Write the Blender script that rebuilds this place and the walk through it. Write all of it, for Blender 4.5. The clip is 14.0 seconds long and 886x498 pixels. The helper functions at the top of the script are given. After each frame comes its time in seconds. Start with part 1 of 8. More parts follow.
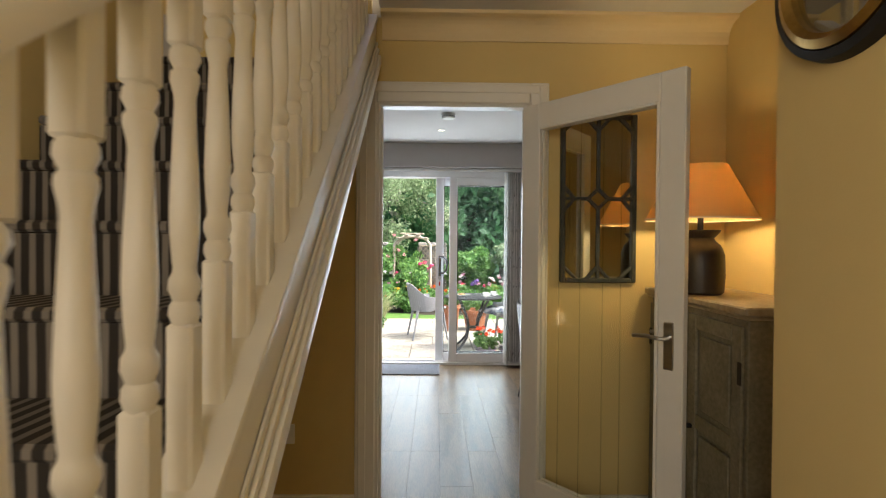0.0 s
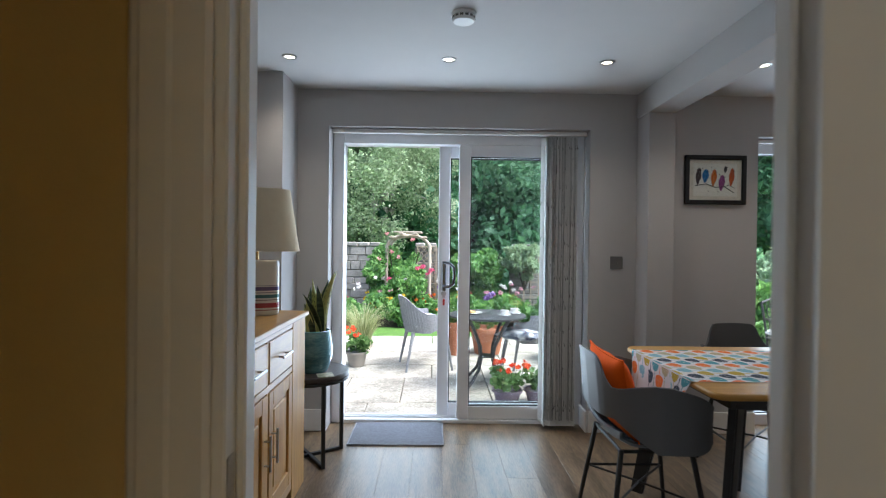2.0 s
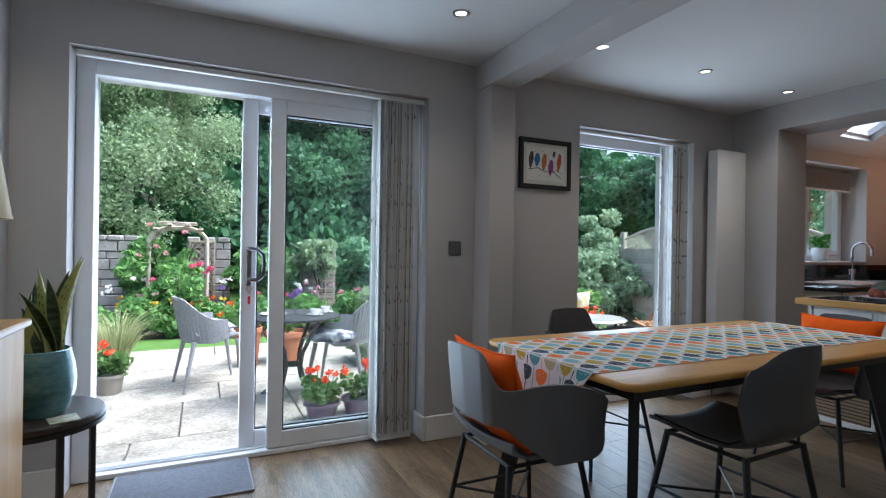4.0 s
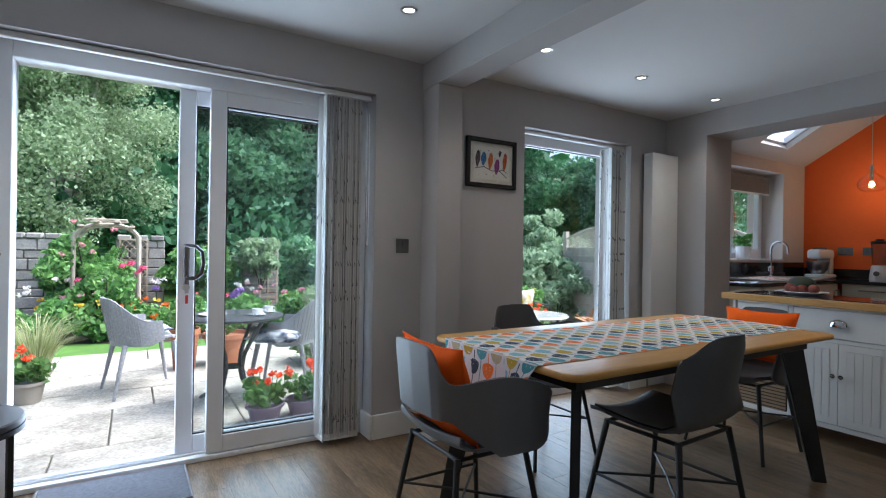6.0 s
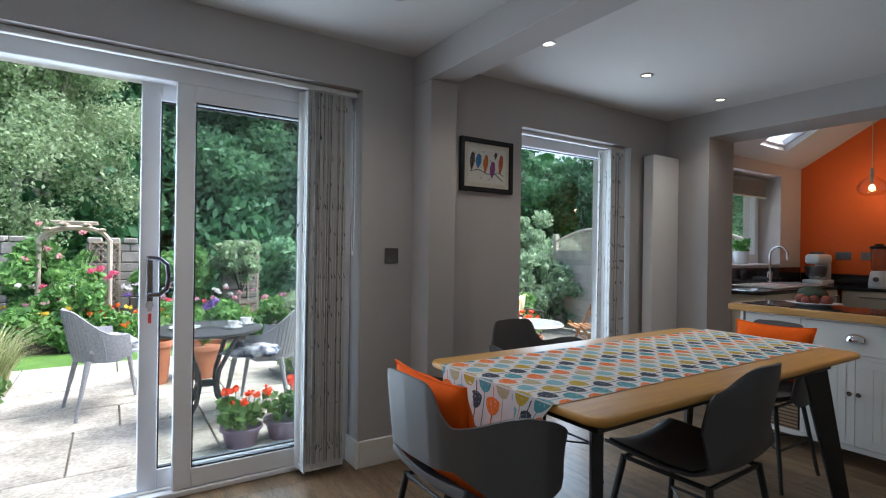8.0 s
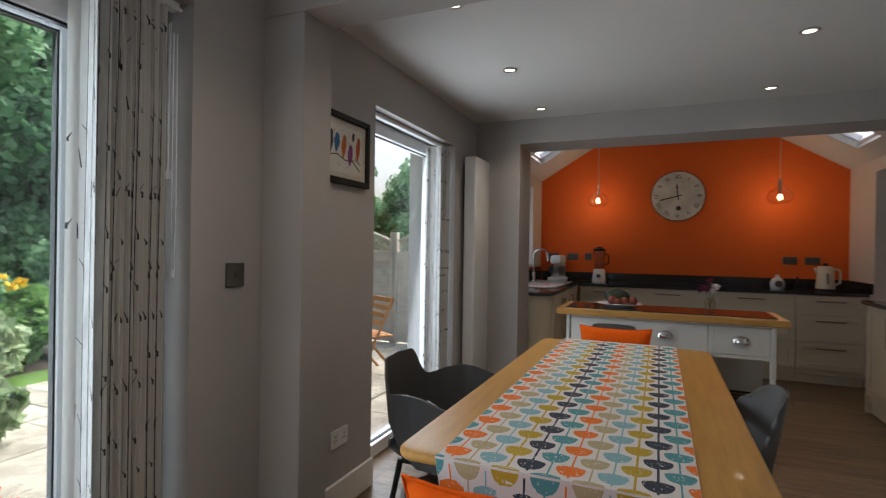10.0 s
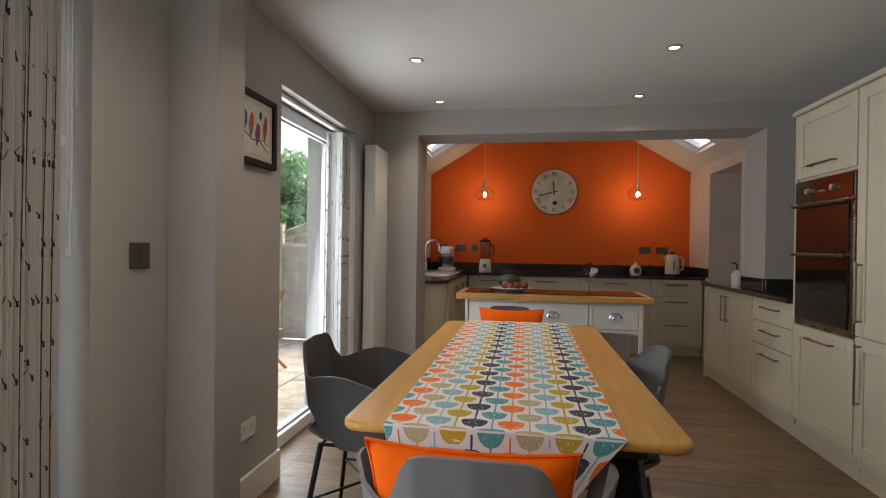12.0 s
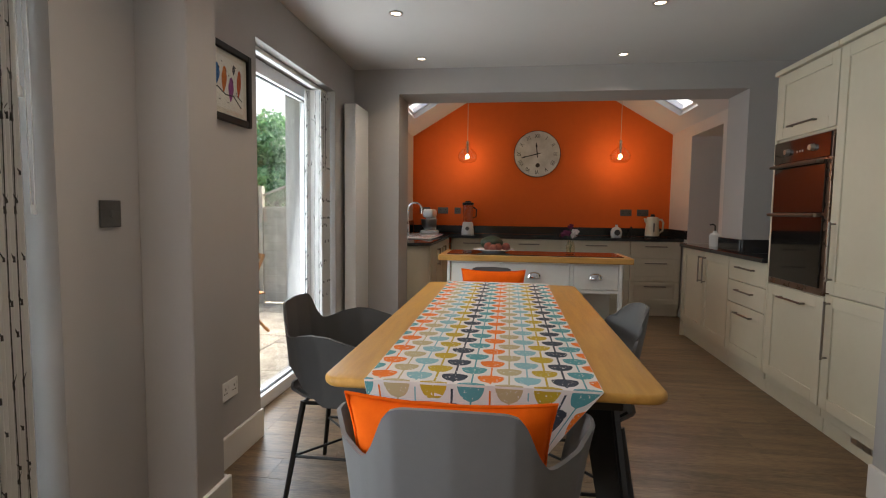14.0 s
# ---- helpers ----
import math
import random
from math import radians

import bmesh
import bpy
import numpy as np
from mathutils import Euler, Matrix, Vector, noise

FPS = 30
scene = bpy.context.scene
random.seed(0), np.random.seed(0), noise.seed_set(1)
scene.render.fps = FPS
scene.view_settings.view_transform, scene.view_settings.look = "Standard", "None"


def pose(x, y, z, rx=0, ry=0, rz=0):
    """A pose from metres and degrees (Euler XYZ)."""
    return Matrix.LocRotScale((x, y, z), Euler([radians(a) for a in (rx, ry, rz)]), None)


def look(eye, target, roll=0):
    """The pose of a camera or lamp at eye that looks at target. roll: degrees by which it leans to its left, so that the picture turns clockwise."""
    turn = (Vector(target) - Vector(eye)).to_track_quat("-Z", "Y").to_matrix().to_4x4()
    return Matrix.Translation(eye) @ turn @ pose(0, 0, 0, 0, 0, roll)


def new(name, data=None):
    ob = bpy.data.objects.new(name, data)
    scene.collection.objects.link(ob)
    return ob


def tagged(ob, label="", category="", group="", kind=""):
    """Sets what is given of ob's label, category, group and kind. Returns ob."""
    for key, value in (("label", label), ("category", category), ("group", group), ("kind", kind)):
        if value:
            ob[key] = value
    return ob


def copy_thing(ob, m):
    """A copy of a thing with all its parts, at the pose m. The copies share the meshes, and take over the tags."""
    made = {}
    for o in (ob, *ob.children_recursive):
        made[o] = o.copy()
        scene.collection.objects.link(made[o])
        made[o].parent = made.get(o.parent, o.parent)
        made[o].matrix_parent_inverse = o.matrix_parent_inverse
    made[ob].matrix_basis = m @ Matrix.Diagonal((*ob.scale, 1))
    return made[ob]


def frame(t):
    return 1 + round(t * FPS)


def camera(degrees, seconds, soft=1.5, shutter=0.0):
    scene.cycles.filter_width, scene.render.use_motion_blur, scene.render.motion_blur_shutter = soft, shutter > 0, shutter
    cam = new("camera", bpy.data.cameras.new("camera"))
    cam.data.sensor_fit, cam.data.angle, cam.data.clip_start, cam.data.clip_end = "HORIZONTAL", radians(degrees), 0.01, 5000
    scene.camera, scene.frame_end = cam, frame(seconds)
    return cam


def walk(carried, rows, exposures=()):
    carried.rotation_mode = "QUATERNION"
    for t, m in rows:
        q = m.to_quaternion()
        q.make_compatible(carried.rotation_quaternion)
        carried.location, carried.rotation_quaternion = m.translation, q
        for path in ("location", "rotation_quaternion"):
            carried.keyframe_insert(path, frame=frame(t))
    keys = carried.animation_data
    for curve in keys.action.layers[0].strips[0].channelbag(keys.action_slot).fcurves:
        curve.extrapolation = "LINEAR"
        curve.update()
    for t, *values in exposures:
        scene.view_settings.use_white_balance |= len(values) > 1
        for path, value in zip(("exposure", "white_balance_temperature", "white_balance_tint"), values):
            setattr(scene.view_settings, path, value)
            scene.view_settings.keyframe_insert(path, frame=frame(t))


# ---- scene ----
cam = camera(82.3, 14.0, soft=1.1, shutter=0.25)
METRES, EYE, TILT, LEAN, TURN = 4.4175, 1.335, 0.0, 0.0, -0.8
ROWS = [
    (0.0, 0.0, 0.0, 0.0, 0.0, -0.62, -0.46),
    (0.5, 0.0095, 0.0879, -0.0008, -0.02, -0.61, -0.6),
    (1.0, 0.0103, 0.2015, -0.0006, -0.04, -0.65, -0.49),
    (1.5, 0.002, 0.3009, 0.0032, -0.07, -0.62, -0.7),
    (2.0, -0.0117, 0.411, -0.0032, -0.11, -0.48, -0.72),
    (2.5, -0.0241, 0.4965, -0.0126, -0.83, -0.32, -0.78),
    (3.0, -0.0394, 0.5373, -0.0161, -8.01, -0.24, -0.68),
    (3.5, -0.0475, 0.5549, -0.0204, -18.83, -0.09, -0.76),
    (4.0, -0.0535, 0.5624, -0.0301, -24.59, 0.01, -0.87),
    (6.5, -0.0552, 0.5618, -0.0333, -30.84, 0.04, -0.88),
    (7.0, -0.054, 0.5604, -0.0317, -31.13, 0.01, -0.85),
    (9.3, -0.0140, 0.8000, -0.0016, -44.6, -0.1, -0.95),
    (9.5, -0.0159, 0.8305, -0.0011, -50.84, -0.1, -0.95),
    (10.0, -0.0534, 0.8893, -0.0035, -66.06, -0.07, -0.86),
    (10.5, -0.0756, 0.9223, -0.0129, -74.9, -0.02, -0.95),
    (11.0, -0.0781, 0.9242, -0.0155, -77.59, 0.02, -0.8),
    (11.5, -0.08, 0.9234, -0.0154, -79.13, -0.05, -0.82),
    (12.0, -0.0767, 0.9249, -0.0181, -79.86, -0.31, -0.8),
    (12.5, -0.0755, 0.9235, -0.0198, -80.36, -0.88, -0.75),
    (13.0, -0.0747, 0.9226, -0.0217, -80.93, -1.93, -0.76),
    (13.5, -0.0739, 0.9225, -0.0228, -81.39, -3.11, -0.74),
    (14.0, -0.0729, 0.9235, -0.0234, -81.76, -4.28, -0.72),
]
walk(cam, [(t, pose(0, 0, EYE, TILT, LEAN, TURN) @ pose(METRES * x, METRES * y, METRES * z, 90 + pitch, roll, yaw)) for t, x, y, z, yaw, pitch, roll in ROWS],
     exposures=[(0.0, 1.55, 6200, 10), (0.5, 1.32, 6200, 10), (1.0, 1.58, 6200, 10), (1.5, 1.42, 5700, 9), (2.5, 1.2, 5400, 8), (3.5, 1.18, 5250, 8), (7.0, 1.22, 5350, 9), (9.5, 1.02, 5900, 10), (10.3, 0.95, 6250, 12), (11.5, 1.34, 6500, 13), (14.0, 1.45, 6500, 12)])

# ---- world and sun ----
world = bpy.data.worlds.new("sky")
scene.world = world
world.use_nodes = True
wn = world.node_tree.nodes
sky = wn.new("ShaderNodeTexSky")
sky.sky_type, sky.sun_disc = "NISHITA", False
sky.sun_elevation, sky.sun_rotation = radians(57), radians(100)
sky.air_density, sky.dust_density, sky.ozone_density = 1.0, 7.0, 0.5
wn["Background"].inputs["Strength"].default_value = 0.15
world.node_tree.links.new(sky.outputs[0], wn["Background"].inputs["Color"])
sun = new("sun", bpy.data.lights.new("sun", "SUN"))
sun.data.energy, sun.data.angle, sun.data.color = 2.9, radians(55), (1.0, 0.95, 0.88)
sun.matrix_world = look((0, 0, 0), (-0.50, 0.22, -0.84))


def area_lamp(name, eye, target, sx, sy, watts, colour):
    ob = new(name, bpy.data.lights.new(name, "AREA"))
    ob.data.shape, ob.data.size, ob.data.size_y = "RECTANGLE", sx, sy
    ob.data.energy, ob.data.color = watts, colour
    ob.matrix_world = look(eye, target)
    return ob


DAY = (0.84, 0.93, 1.0)
area_lamp("daylight_sliding_door", (0.14, 6.06, 1.1), (0.14, 0, 0.35), 1.7, 2.0, 19, DAY)
area_lamp("daylight_side_door", (3.02, 6.07, 1.15), (2.8, 0, 0.4), 1.1, 2.0, 11, DAY)
area_lamp("daylight_kitchen_window", (5.7, 5.83, 1.7), (5.7, 0, 1.0), 1.2, 0.9, 1.2, DAY)


def bulb_lamp(name, x, y, z, watts, colour, radius=0.03):
    ob = new(name, bpy.data.lights.new(name, "POINT"))
    ob.location = (x, y, z)
    ob.data.energy, ob.data.color, ob.data.shadow_soft_size = watts, colour, radius
    return ob


def spot_lamp(name, x, y, z, watts, colour):
    ob = new(name, bpy.data.lights.new(name, "SPOT"))
    ob.location = (x, y, z)
    ob.data.energy, ob.data.color, ob.data.shadow_soft_size = watts, colour, 0.03
    ob.data.spot_size, ob.data.spot_blend = radians(125), 0.9
    return ob


# ---- helpers for building ----
def mesh_object(name, bm, material, smooth=None):
    me = bpy.data.meshes.new(name)
    bmesh.ops.recalc_face_normals(bm, faces=bm.faces)
    bm.to_mesh(me)
    bm.free()
    if material:
        me.materials.append(material)
    if smooth:
        me.shade_smooth()
        me.set_sharp_from_angle(angle=radians(smooth))
    return new(name, me)


def thing(name, label, category, loc=(0, 0, 0), rz=0, group="", kind=""):
    ob = new(name)
    ob.empty_display_size = 0.05
    ob.matrix_world = pose(*loc, 0, 0, rz)
    return tagged(ob, label, category, group, kind)


def part(name, bm, material, parent, label="", smooth=35):
    ob = mesh_object(name, bm, material, smooth)
    ob.parent = parent
    if label:
        ob["label"] = label
    return ob


def setting(name, bm, material, label, category, smooth=None):
    return tagged(mesh_object(name, bm, material, smooth), label, category, kind="structure")


def box(bm, x0, y0, z0, x1, y1, z1, bevel=0.0, m=None, seg=1):
    r = bmesh.ops.create_cube(bm, size=1)
    vs = r["verts"]
    bmesh.ops.scale(bm, vec=(abs(x1 - x0), abs(y1 - y0), abs(z1 - z0)), verts=vs)
    bmesh.ops.translate(bm, vec=((x0 + x1) / 2, (y0 + y1) / 2, (z0 + z1) / 2), verts=vs)
    if bevel:
        es = list({e for v in vs for e in v.link_edges})
        r = bmesh.ops.bevel(bm, geom=es, offset=bevel, segments=seg, affect="EDGES", profile=0.5)
        vs = list({v for f in r["faces"] for v in f.verts} | {v for v in vs if v.is_valid})
    if m:
        bmesh.ops.transform(bm, matrix=m, verts=vs)
    return bm


def boxes(*specs, bevel=0.0):
    bm = bmesh.new()
    for s in specs:
        box(bm, *s, bevel=bevel)
    return bm


def one_box(x0, y0, z0, x1, y1, z1, bevel=0.003, m=None, seg=1):
    return box(bmesh.new(), x0, y0, z0, x1, y1, z1, bevel, m, seg)


def tube(bm, pts, r, n=10, caps=True, r2=None):
    """A round bar along pts; r2 is the radius at its end."""
    pts = [Vector(p) for p in pts]
    rings, k = [], len(pts)
    up = None
    for i, p in enumerate(pts):
        d = (pts[min(i + 1, k - 1)] - pts[max(i - 1, 0)]).normalized()
        if up is None:
            up = d.orthogonal().normalized()
        up = (up - d * up.dot(d)).normalized()
        side = d.cross(up)
        rr = r if r2 is None else r + (r2 - r) * i / (k - 1)
        rings.append([bm.verts.new(p + (up * math.cos(a) + side * math.sin(a)) * rr) for a in [2 * math.pi * j / n for j in range(n)]])
    for a, b in zip(rings, rings[1:]):
        for j in range(n):
            bm.faces.new((a[j], a[(j + 1) % n], b[(j + 1) % n], b[j]))
    if caps:
        bm.faces.new(rings[0][::-1])
        bm.faces.new(rings[-1])
    return bm


def bar(pts, r, n=10, r2=None):
    return tube(bmesh.new(), pts, r, n, True, r2)


def lathe(bm, prof, n=24, at=(0, 0, 0), sx=1.0, sy=1.0):
    """A body turned round z from (radius, height) pairs."""
    rings = []
    for r, z in prof:
        if r < 1e-5:
            rings.append([bm.verts.new((at[0], at[1], at[2] + z))])
        else:
            rings.append([bm.verts.new((at[0] + sx * r * math.cos(2 * math.pi * j / n), at[1] + sy * r * math.sin(2 * math.pi * j / n), at[2] + z)) for j in range(n)])
    for a, b in zip(rings, rings[1:]):
        if len(a) == 1 and len(b) == 1:
            continue
        for j in range(n):
            k = (j + 1) % n
            if len(a) == 1:
                bm.faces.new((a[0], b[k], b[j]))
            elif len(b) == 1:
                bm.faces.new((a[j], a[k], b[0]))
            else:
                bm.faces.new((a[j], a[k], b[k], b[j]))
    return bm


def turned(prof, n=24, at=(0, 0, 0), sx=1.0, sy=1.0):
    return lathe(bmesh.new(), prof, n, at, sx, sy)


def prism(outline, z0, z1, bevel=0.0, seg=2):
    """A flat plate with the given outline in x, y."""
    bm = bmesh.new()
    vs = [bm.verts.new((x, y, z0)) for x, y in outline]
    f = bm.faces.new(vs)
    r = bmesh.ops.extrude_face_region(bm, geom=[f])
    bmesh.ops.translate(bm, vec=(0, 0, z1 - z0), verts=[v for v in r["geom"] if isinstance(v, bmesh.types.BMVert)])
    if bevel:
        es = [e for e in bm.edges if abs(e.verts[0].co.z - e.verts[1].co.z) < 1e-6]
        bmesh.ops.bevel(bm, geom=es, offset=bevel, segments=seg, affect="EDGES", profile=0.5)
    return bm


def rounded(x0, y0, x1, y1, r, n=6):
    out = []
    for cx, cy, a0 in ((x1 - r, y1 - r, 0), (x0 + r, y1 - r, 90), (x0 + r, y0 + r, 180), (x1 - r, y0 + r, 270)):
        for i in range(n + 1):
            a = radians(a0 + 90 * i / n)
            out.append((cx + r * math.cos(a), cy + r * math.sin(a)))
    return out


def grid_mesh(fn, nu, nv, thick=0.0, closed=False):
    """A sheet from fn(u, v), u and v from 0 to 1, with an optional thickness."""
    bm = bmesh.new()
    vs = [[bm.verts.new(fn(i / nu, j / nv)) for j in range(nv + 1)] for i in range(nu + 1)]
    for i in range(nu):
        for j in range(nv):
            bm.faces.new((vs[i][j], vs[i + 1][j], vs[i + 1][j + 1], vs[i][j + 1]))
    if thick:
        bmesh.ops.recalc_face_normals(bm, faces=bm.faces)
        bmesh.ops.solidify(bm, geom=bm.faces[:], thickness=thick)
    return bm


def turn_bm(bm, m):
    bmesh.ops.transform(bm, matrix=m, verts=bm.verts)
    return bm


# ---- materials ----
def nodes_of(name):
    m = bpy.data.materials.new(name)
    m.use_nodes = True
    nt = m.node_tree
    return m, nt, nt.nodes["Principled BSDF"], nt.links


def surf(name, c1, c2=None, scale=6.0, rough=0.6, bump=0.0, bscale=80.0, metal=0.0, stretch=(1, 1, 1), coat=0.0, detail=5.0, vary=0.0, sheen=0.0, spec=0.5, fine=0.25):
    """A surface whose colour wanders between c1 and c2 at a broad and a fine scale, with relief; vary: a shift from piece to piece."""
    m, nt, b, ln = nodes_of(name)
    c2 = c2 or tuple(0.86 * c for c in c1)
    tc, mp = nt.nodes.new("ShaderNodeTexCoord"), nt.nodes.new("ShaderNodeMapping")
    mp.inputs["Scale"].default_value = stretch
    src = tc.outputs["Object"]
    info = None
    if vary:
        info = nt.nodes.new("ShaderNodeObjectInfo")
        add = nt.nodes.new("ShaderNodeVectorMath")
        comb = nt.nodes.new("ShaderNodeMath")
        comb.operation = "MULTIPLY"
        comb.inputs[1].default_value = 37.0
        ln.new(info.outputs["Random"], comb.inputs[0])
        ln.new(tc.outputs["Object"], add.inputs[0])
        ln.new(comb.outputs[0], add.inputs[1])
        src = add.outputs[0]
    ln.new(src, mp.inputs["Vector"])
    n1, n2 = nt.nodes.new("ShaderNodeTexNoise"), nt.nodes.new("ShaderNodeTexNoise")
    n1.inputs["Scale"].default_value, n1.inputs["Detail"].default_value = scale, detail
    n2.inputs["Scale"].default_value, n2.inputs["Detail"].default_value = scale * 9, 3
    for n in (n1, n2):
        ln.new(mp.outputs[0], n.inputs["Vector"])
    mixn = nt.nodes.new("ShaderNodeMix")
    mixn.inputs[0].default_value = fine
    ln.new(n1.outputs["Fac"], mixn.inputs[2])
    ln.new(n2.outputs["Fac"], mixn.inputs[3])
    ramp = nt.nodes.new("ShaderNodeValToRGB")
    ramp.color_ramp.elements[0].position, ramp.color_ramp.elements[1].position = 0.36, 0.64
    ramp.color_ramp.elements[0].color, ramp.color_ramp.elements[1].color = (*c2, 1), (*c1, 1)
    ln.new(mixn.outputs[0], ramp.inputs[0])
    col = ramp.outputs[0]
    if vary:
        hsv = nt.nodes.new("ShaderNodeHueSaturation")
        mr = nt.nodes.new("ShaderNodeMapRange")
        mr.inputs["To Min"].default_value, mr.inputs["To Max"].default_value = 1 - vary, 1 + vary
        ln.new(info.outputs["Random"], mr.inputs["Value"])
        ln.new(mr.outputs[0], hsv.inputs["Value"])
        ln.new(col, hsv.inputs["Color"])
        col = hsv.outputs[0]
    ln.new(col, b.inputs["Base Color"])
    rr = nt.nodes.new("ShaderNodeMapRange")
    rr.inputs["To Min"].default_value, rr.inputs["To Max"].default_value = max(0.02, rough - 0.07), min(1, rough + 0.07)
    ln.new(n1.outputs["Fac"], rr.inputs["Value"])
    ln.new(rr.outputs[0], b.inputs["Roughness"])
    b.inputs["Metallic"].default_value = metal
    b.inputs["Coat Weight"].default_value = coat
    b.inputs["Sheen Weight"].default_value = sheen
    b.inputs["Specular IOR Level"].default_value = spec
    if bump:
        nb, bp = nt.nodes.new("ShaderNodeTexNoise"), nt.nodes.new("ShaderNodeBump")
        nb.inputs["Scale"].default_value, nb.inputs["Detail"].default_value = bscale, 4
        ln.new(mp.outputs[0], nb.inputs["Vector"])
        bp.inputs["Strength"].default_value, bp.inputs["Distance"].default_value = bump, 0.004
        ln.new(nb.outputs["Fac"], bp.inputs["Height"])
        ln.new(bp.outputs[0], b.inputs["Normal"])
    return m


def glow(name, colour, strength):
    m, nt, b, ln = nodes_of(name)
    b.inputs["Base Color"].default_value = (*colour, 1)
    b.inputs["Emission Color"].default_value = (*colour, 1)
    b.inputs["Emission Strength"].default_value = strength
    return m


def glass(name, tint=(1, 1, 1), rough=0.0, ior=1.45):
    m, nt, b, ln = nodes_of(name)
    b.inputs["Base Color"].default_value = (*tint, 1)
    b.inputs["Transmission Weight"].default_value = 1
    b.inputs["Roughness"].default_value = rough
    b.inputs["IOR"].default_value = ior
    return m


def pane_glass(name, tint=(0.97, 0.985, 0.98), power=4.0, gloss=0.55):
    """Thin flat glass: mostly clear, with a faint gloss."""
    m, nt, b, ln = nodes_of(name)
    t, g, mx = nt.nodes.new("ShaderNodeBsdfTransparent"), nt.nodes.new("ShaderNodeBsdfGlossy"), nt.nodes.new("ShaderNodeMixShader")
    lw, pw_ = nt.nodes.new("ShaderNodeLayerWeight"), nt.nodes.new("ShaderNodeMath")
    pw_.operation, pw_.inputs[1].default_value = "POWER", power
    fr = nt.nodes.new("ShaderNodeMath")
    fr.operation, fr.inputs[1].default_value, fr.inputs[2].default_value = "MULTIPLY_ADD", gloss, 0.025
    lw.inputs[0].default_value = 0.5
    ln.new(lw.outputs["Facing"], pw_.inputs[0])
    ln.new(pw_.outputs[0], fr.inputs[0])
    t.inputs[0].default_value = (*tint, 1)
    g.inputs["Roughness"].default_value = 0.01
    ln.new(fr.outputs[0], mx.inputs[0])
    ln.new(t.outputs[0], mx.inputs[1])
    ln.new(g.outputs[0], mx.inputs[2])
    ln.new(mx.outputs[0], nt.nodes["Material Output"].inputs["Surface"])
    return m


GREY_WALL = surf("grey_wall_paint", (0.45, 0.43, 0.415), (0.43, 0.41, 0.395), 1.5, 0.85, 0.08, 180)
YELLOW_WALL = surf("yellow_wall_paint", (0.68, 0.525, 0.235), (0.645, 0.495, 0.215), 1.5, 0.8, 0.08, 180)
PINK_WALL = surf("kitchen_wall_paint", (0.62, 0.55, 0.50), (0.58, 0.515, 0.47), 1.5, 0.85, 0.08, 180)
ORANGE_WALL = surf("orange_wall_paint", (0.78, 0.135, 0.012), (0.73, 0.12, 0.01), 1.5, 0.75, 0.08, 180)
CEILING = surf("ceiling_paint", (0.64, 0.63, 0.615), (0.615, 0.605, 0.59), 1.2, 0.9, 0.05, 150)
GLOSS_WHITE = surf("white_gloss_paint", (0.80, 0.78, 0.74), (0.76, 0.74, 0.70), 3, 0.38, 0.04, 60, coat=0.08)
UPVC = surf("white_plastic_frame", (0.80, 0.80, 0.82), (0.77, 0.77, 0.79), 3, 0.3)
WHITE_PLASTIC = surf("white_plastic", (0.82, 0.82, 0.80), (0.79, 0.79, 0.77), 8, 0.35)
CREAM = surf("cream_cabinet_paint", (0.65, 0.595, 0.465), (0.615, 0.56, 0.43), 3, 0.42, 0.03, 120)
ISLAND_WHITE = surf("white_cabinet_paint", (0.74, 0.72, 0.68), (0.70, 0.68, 0.64), 4, 0.45, 0.04, 120)
PLANK = surf("oak_laminate", (0.25, 0.17, 0.096), (0.085, 0.053, 0.029), 2.6, 0.34, 0.12, 60, stretch=(7, 0.9, 1), vary=0.16, fine=0.45, spec=0.42)
OAK = surf("oak_wood", (0.58, 0.315, 0.072), (0.47, 0.24, 0.05), 4, 0.42, 0.1, 60, stretch=(1, 9, 9), coat=0.08, spec=0.35)
OAK_Y = surf("oak_wood_lengthways", (0.52, 0.285, 0.075), (0.41, 0.21, 0.048), 4, 0.42, 0.1, 60, stretch=(9, 1, 9), coat=0.15)
OAK_Z = surf("oak_wood_upright", (0.56, 0.305, 0.075), (0.44, 0.225, 0.048), 4, 0.48, 0.1, 60, stretch=(9, 9, 1))
OAK_EDGE = surf("oak_table_edge", (0.50, 0.29, 0.10), (0.42, 0.235, 0.08), 6, 0.4, 0.1, 60)
GRANITE = surf("black_granite", (0.012, 0.012, 0.013), (0.03, 0.03, 0.032), 260, 0.08, coat=0.3)
STEEL = surf("brushed_steel", (0.55, 0.54, 0.52), (0.48, 0.47, 0.46), 20, 0.3, metal=1.0, stretch=(1, 12, 12))
CHROME = surf("chrome", (0.75, 0.75, 0.76), (0.7, 0.7, 0.71), 20, 0.1, metal=1.0)
BLACK_METAL = surf("black_metal", (0.018, 0.018, 0.019), (0.012, 0.012, 0.012), 20, 0.42)
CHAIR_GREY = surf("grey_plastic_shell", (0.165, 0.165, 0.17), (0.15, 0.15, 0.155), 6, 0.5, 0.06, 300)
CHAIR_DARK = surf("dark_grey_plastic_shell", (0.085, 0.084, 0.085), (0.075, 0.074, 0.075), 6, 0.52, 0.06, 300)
ORANGE_CLOTH = surf("orange_cotton", (0.88, 0.135, 0.004), (0.80, 0.11, 0.003), 8, 0.9, 0.35, 420, spec=0.15)
CLOTH_WHITE = surf("white_cotton", (0.76, 0.72, 0.70), (0.71, 0.67, 0.65), 6, 0.9, 0.25, 500)
MAT_GREY = surf("grey_mat", (0.17, 0.17, 0.19), (0.12, 0.12, 0.135), 60, 0.95, 0.6, 300)
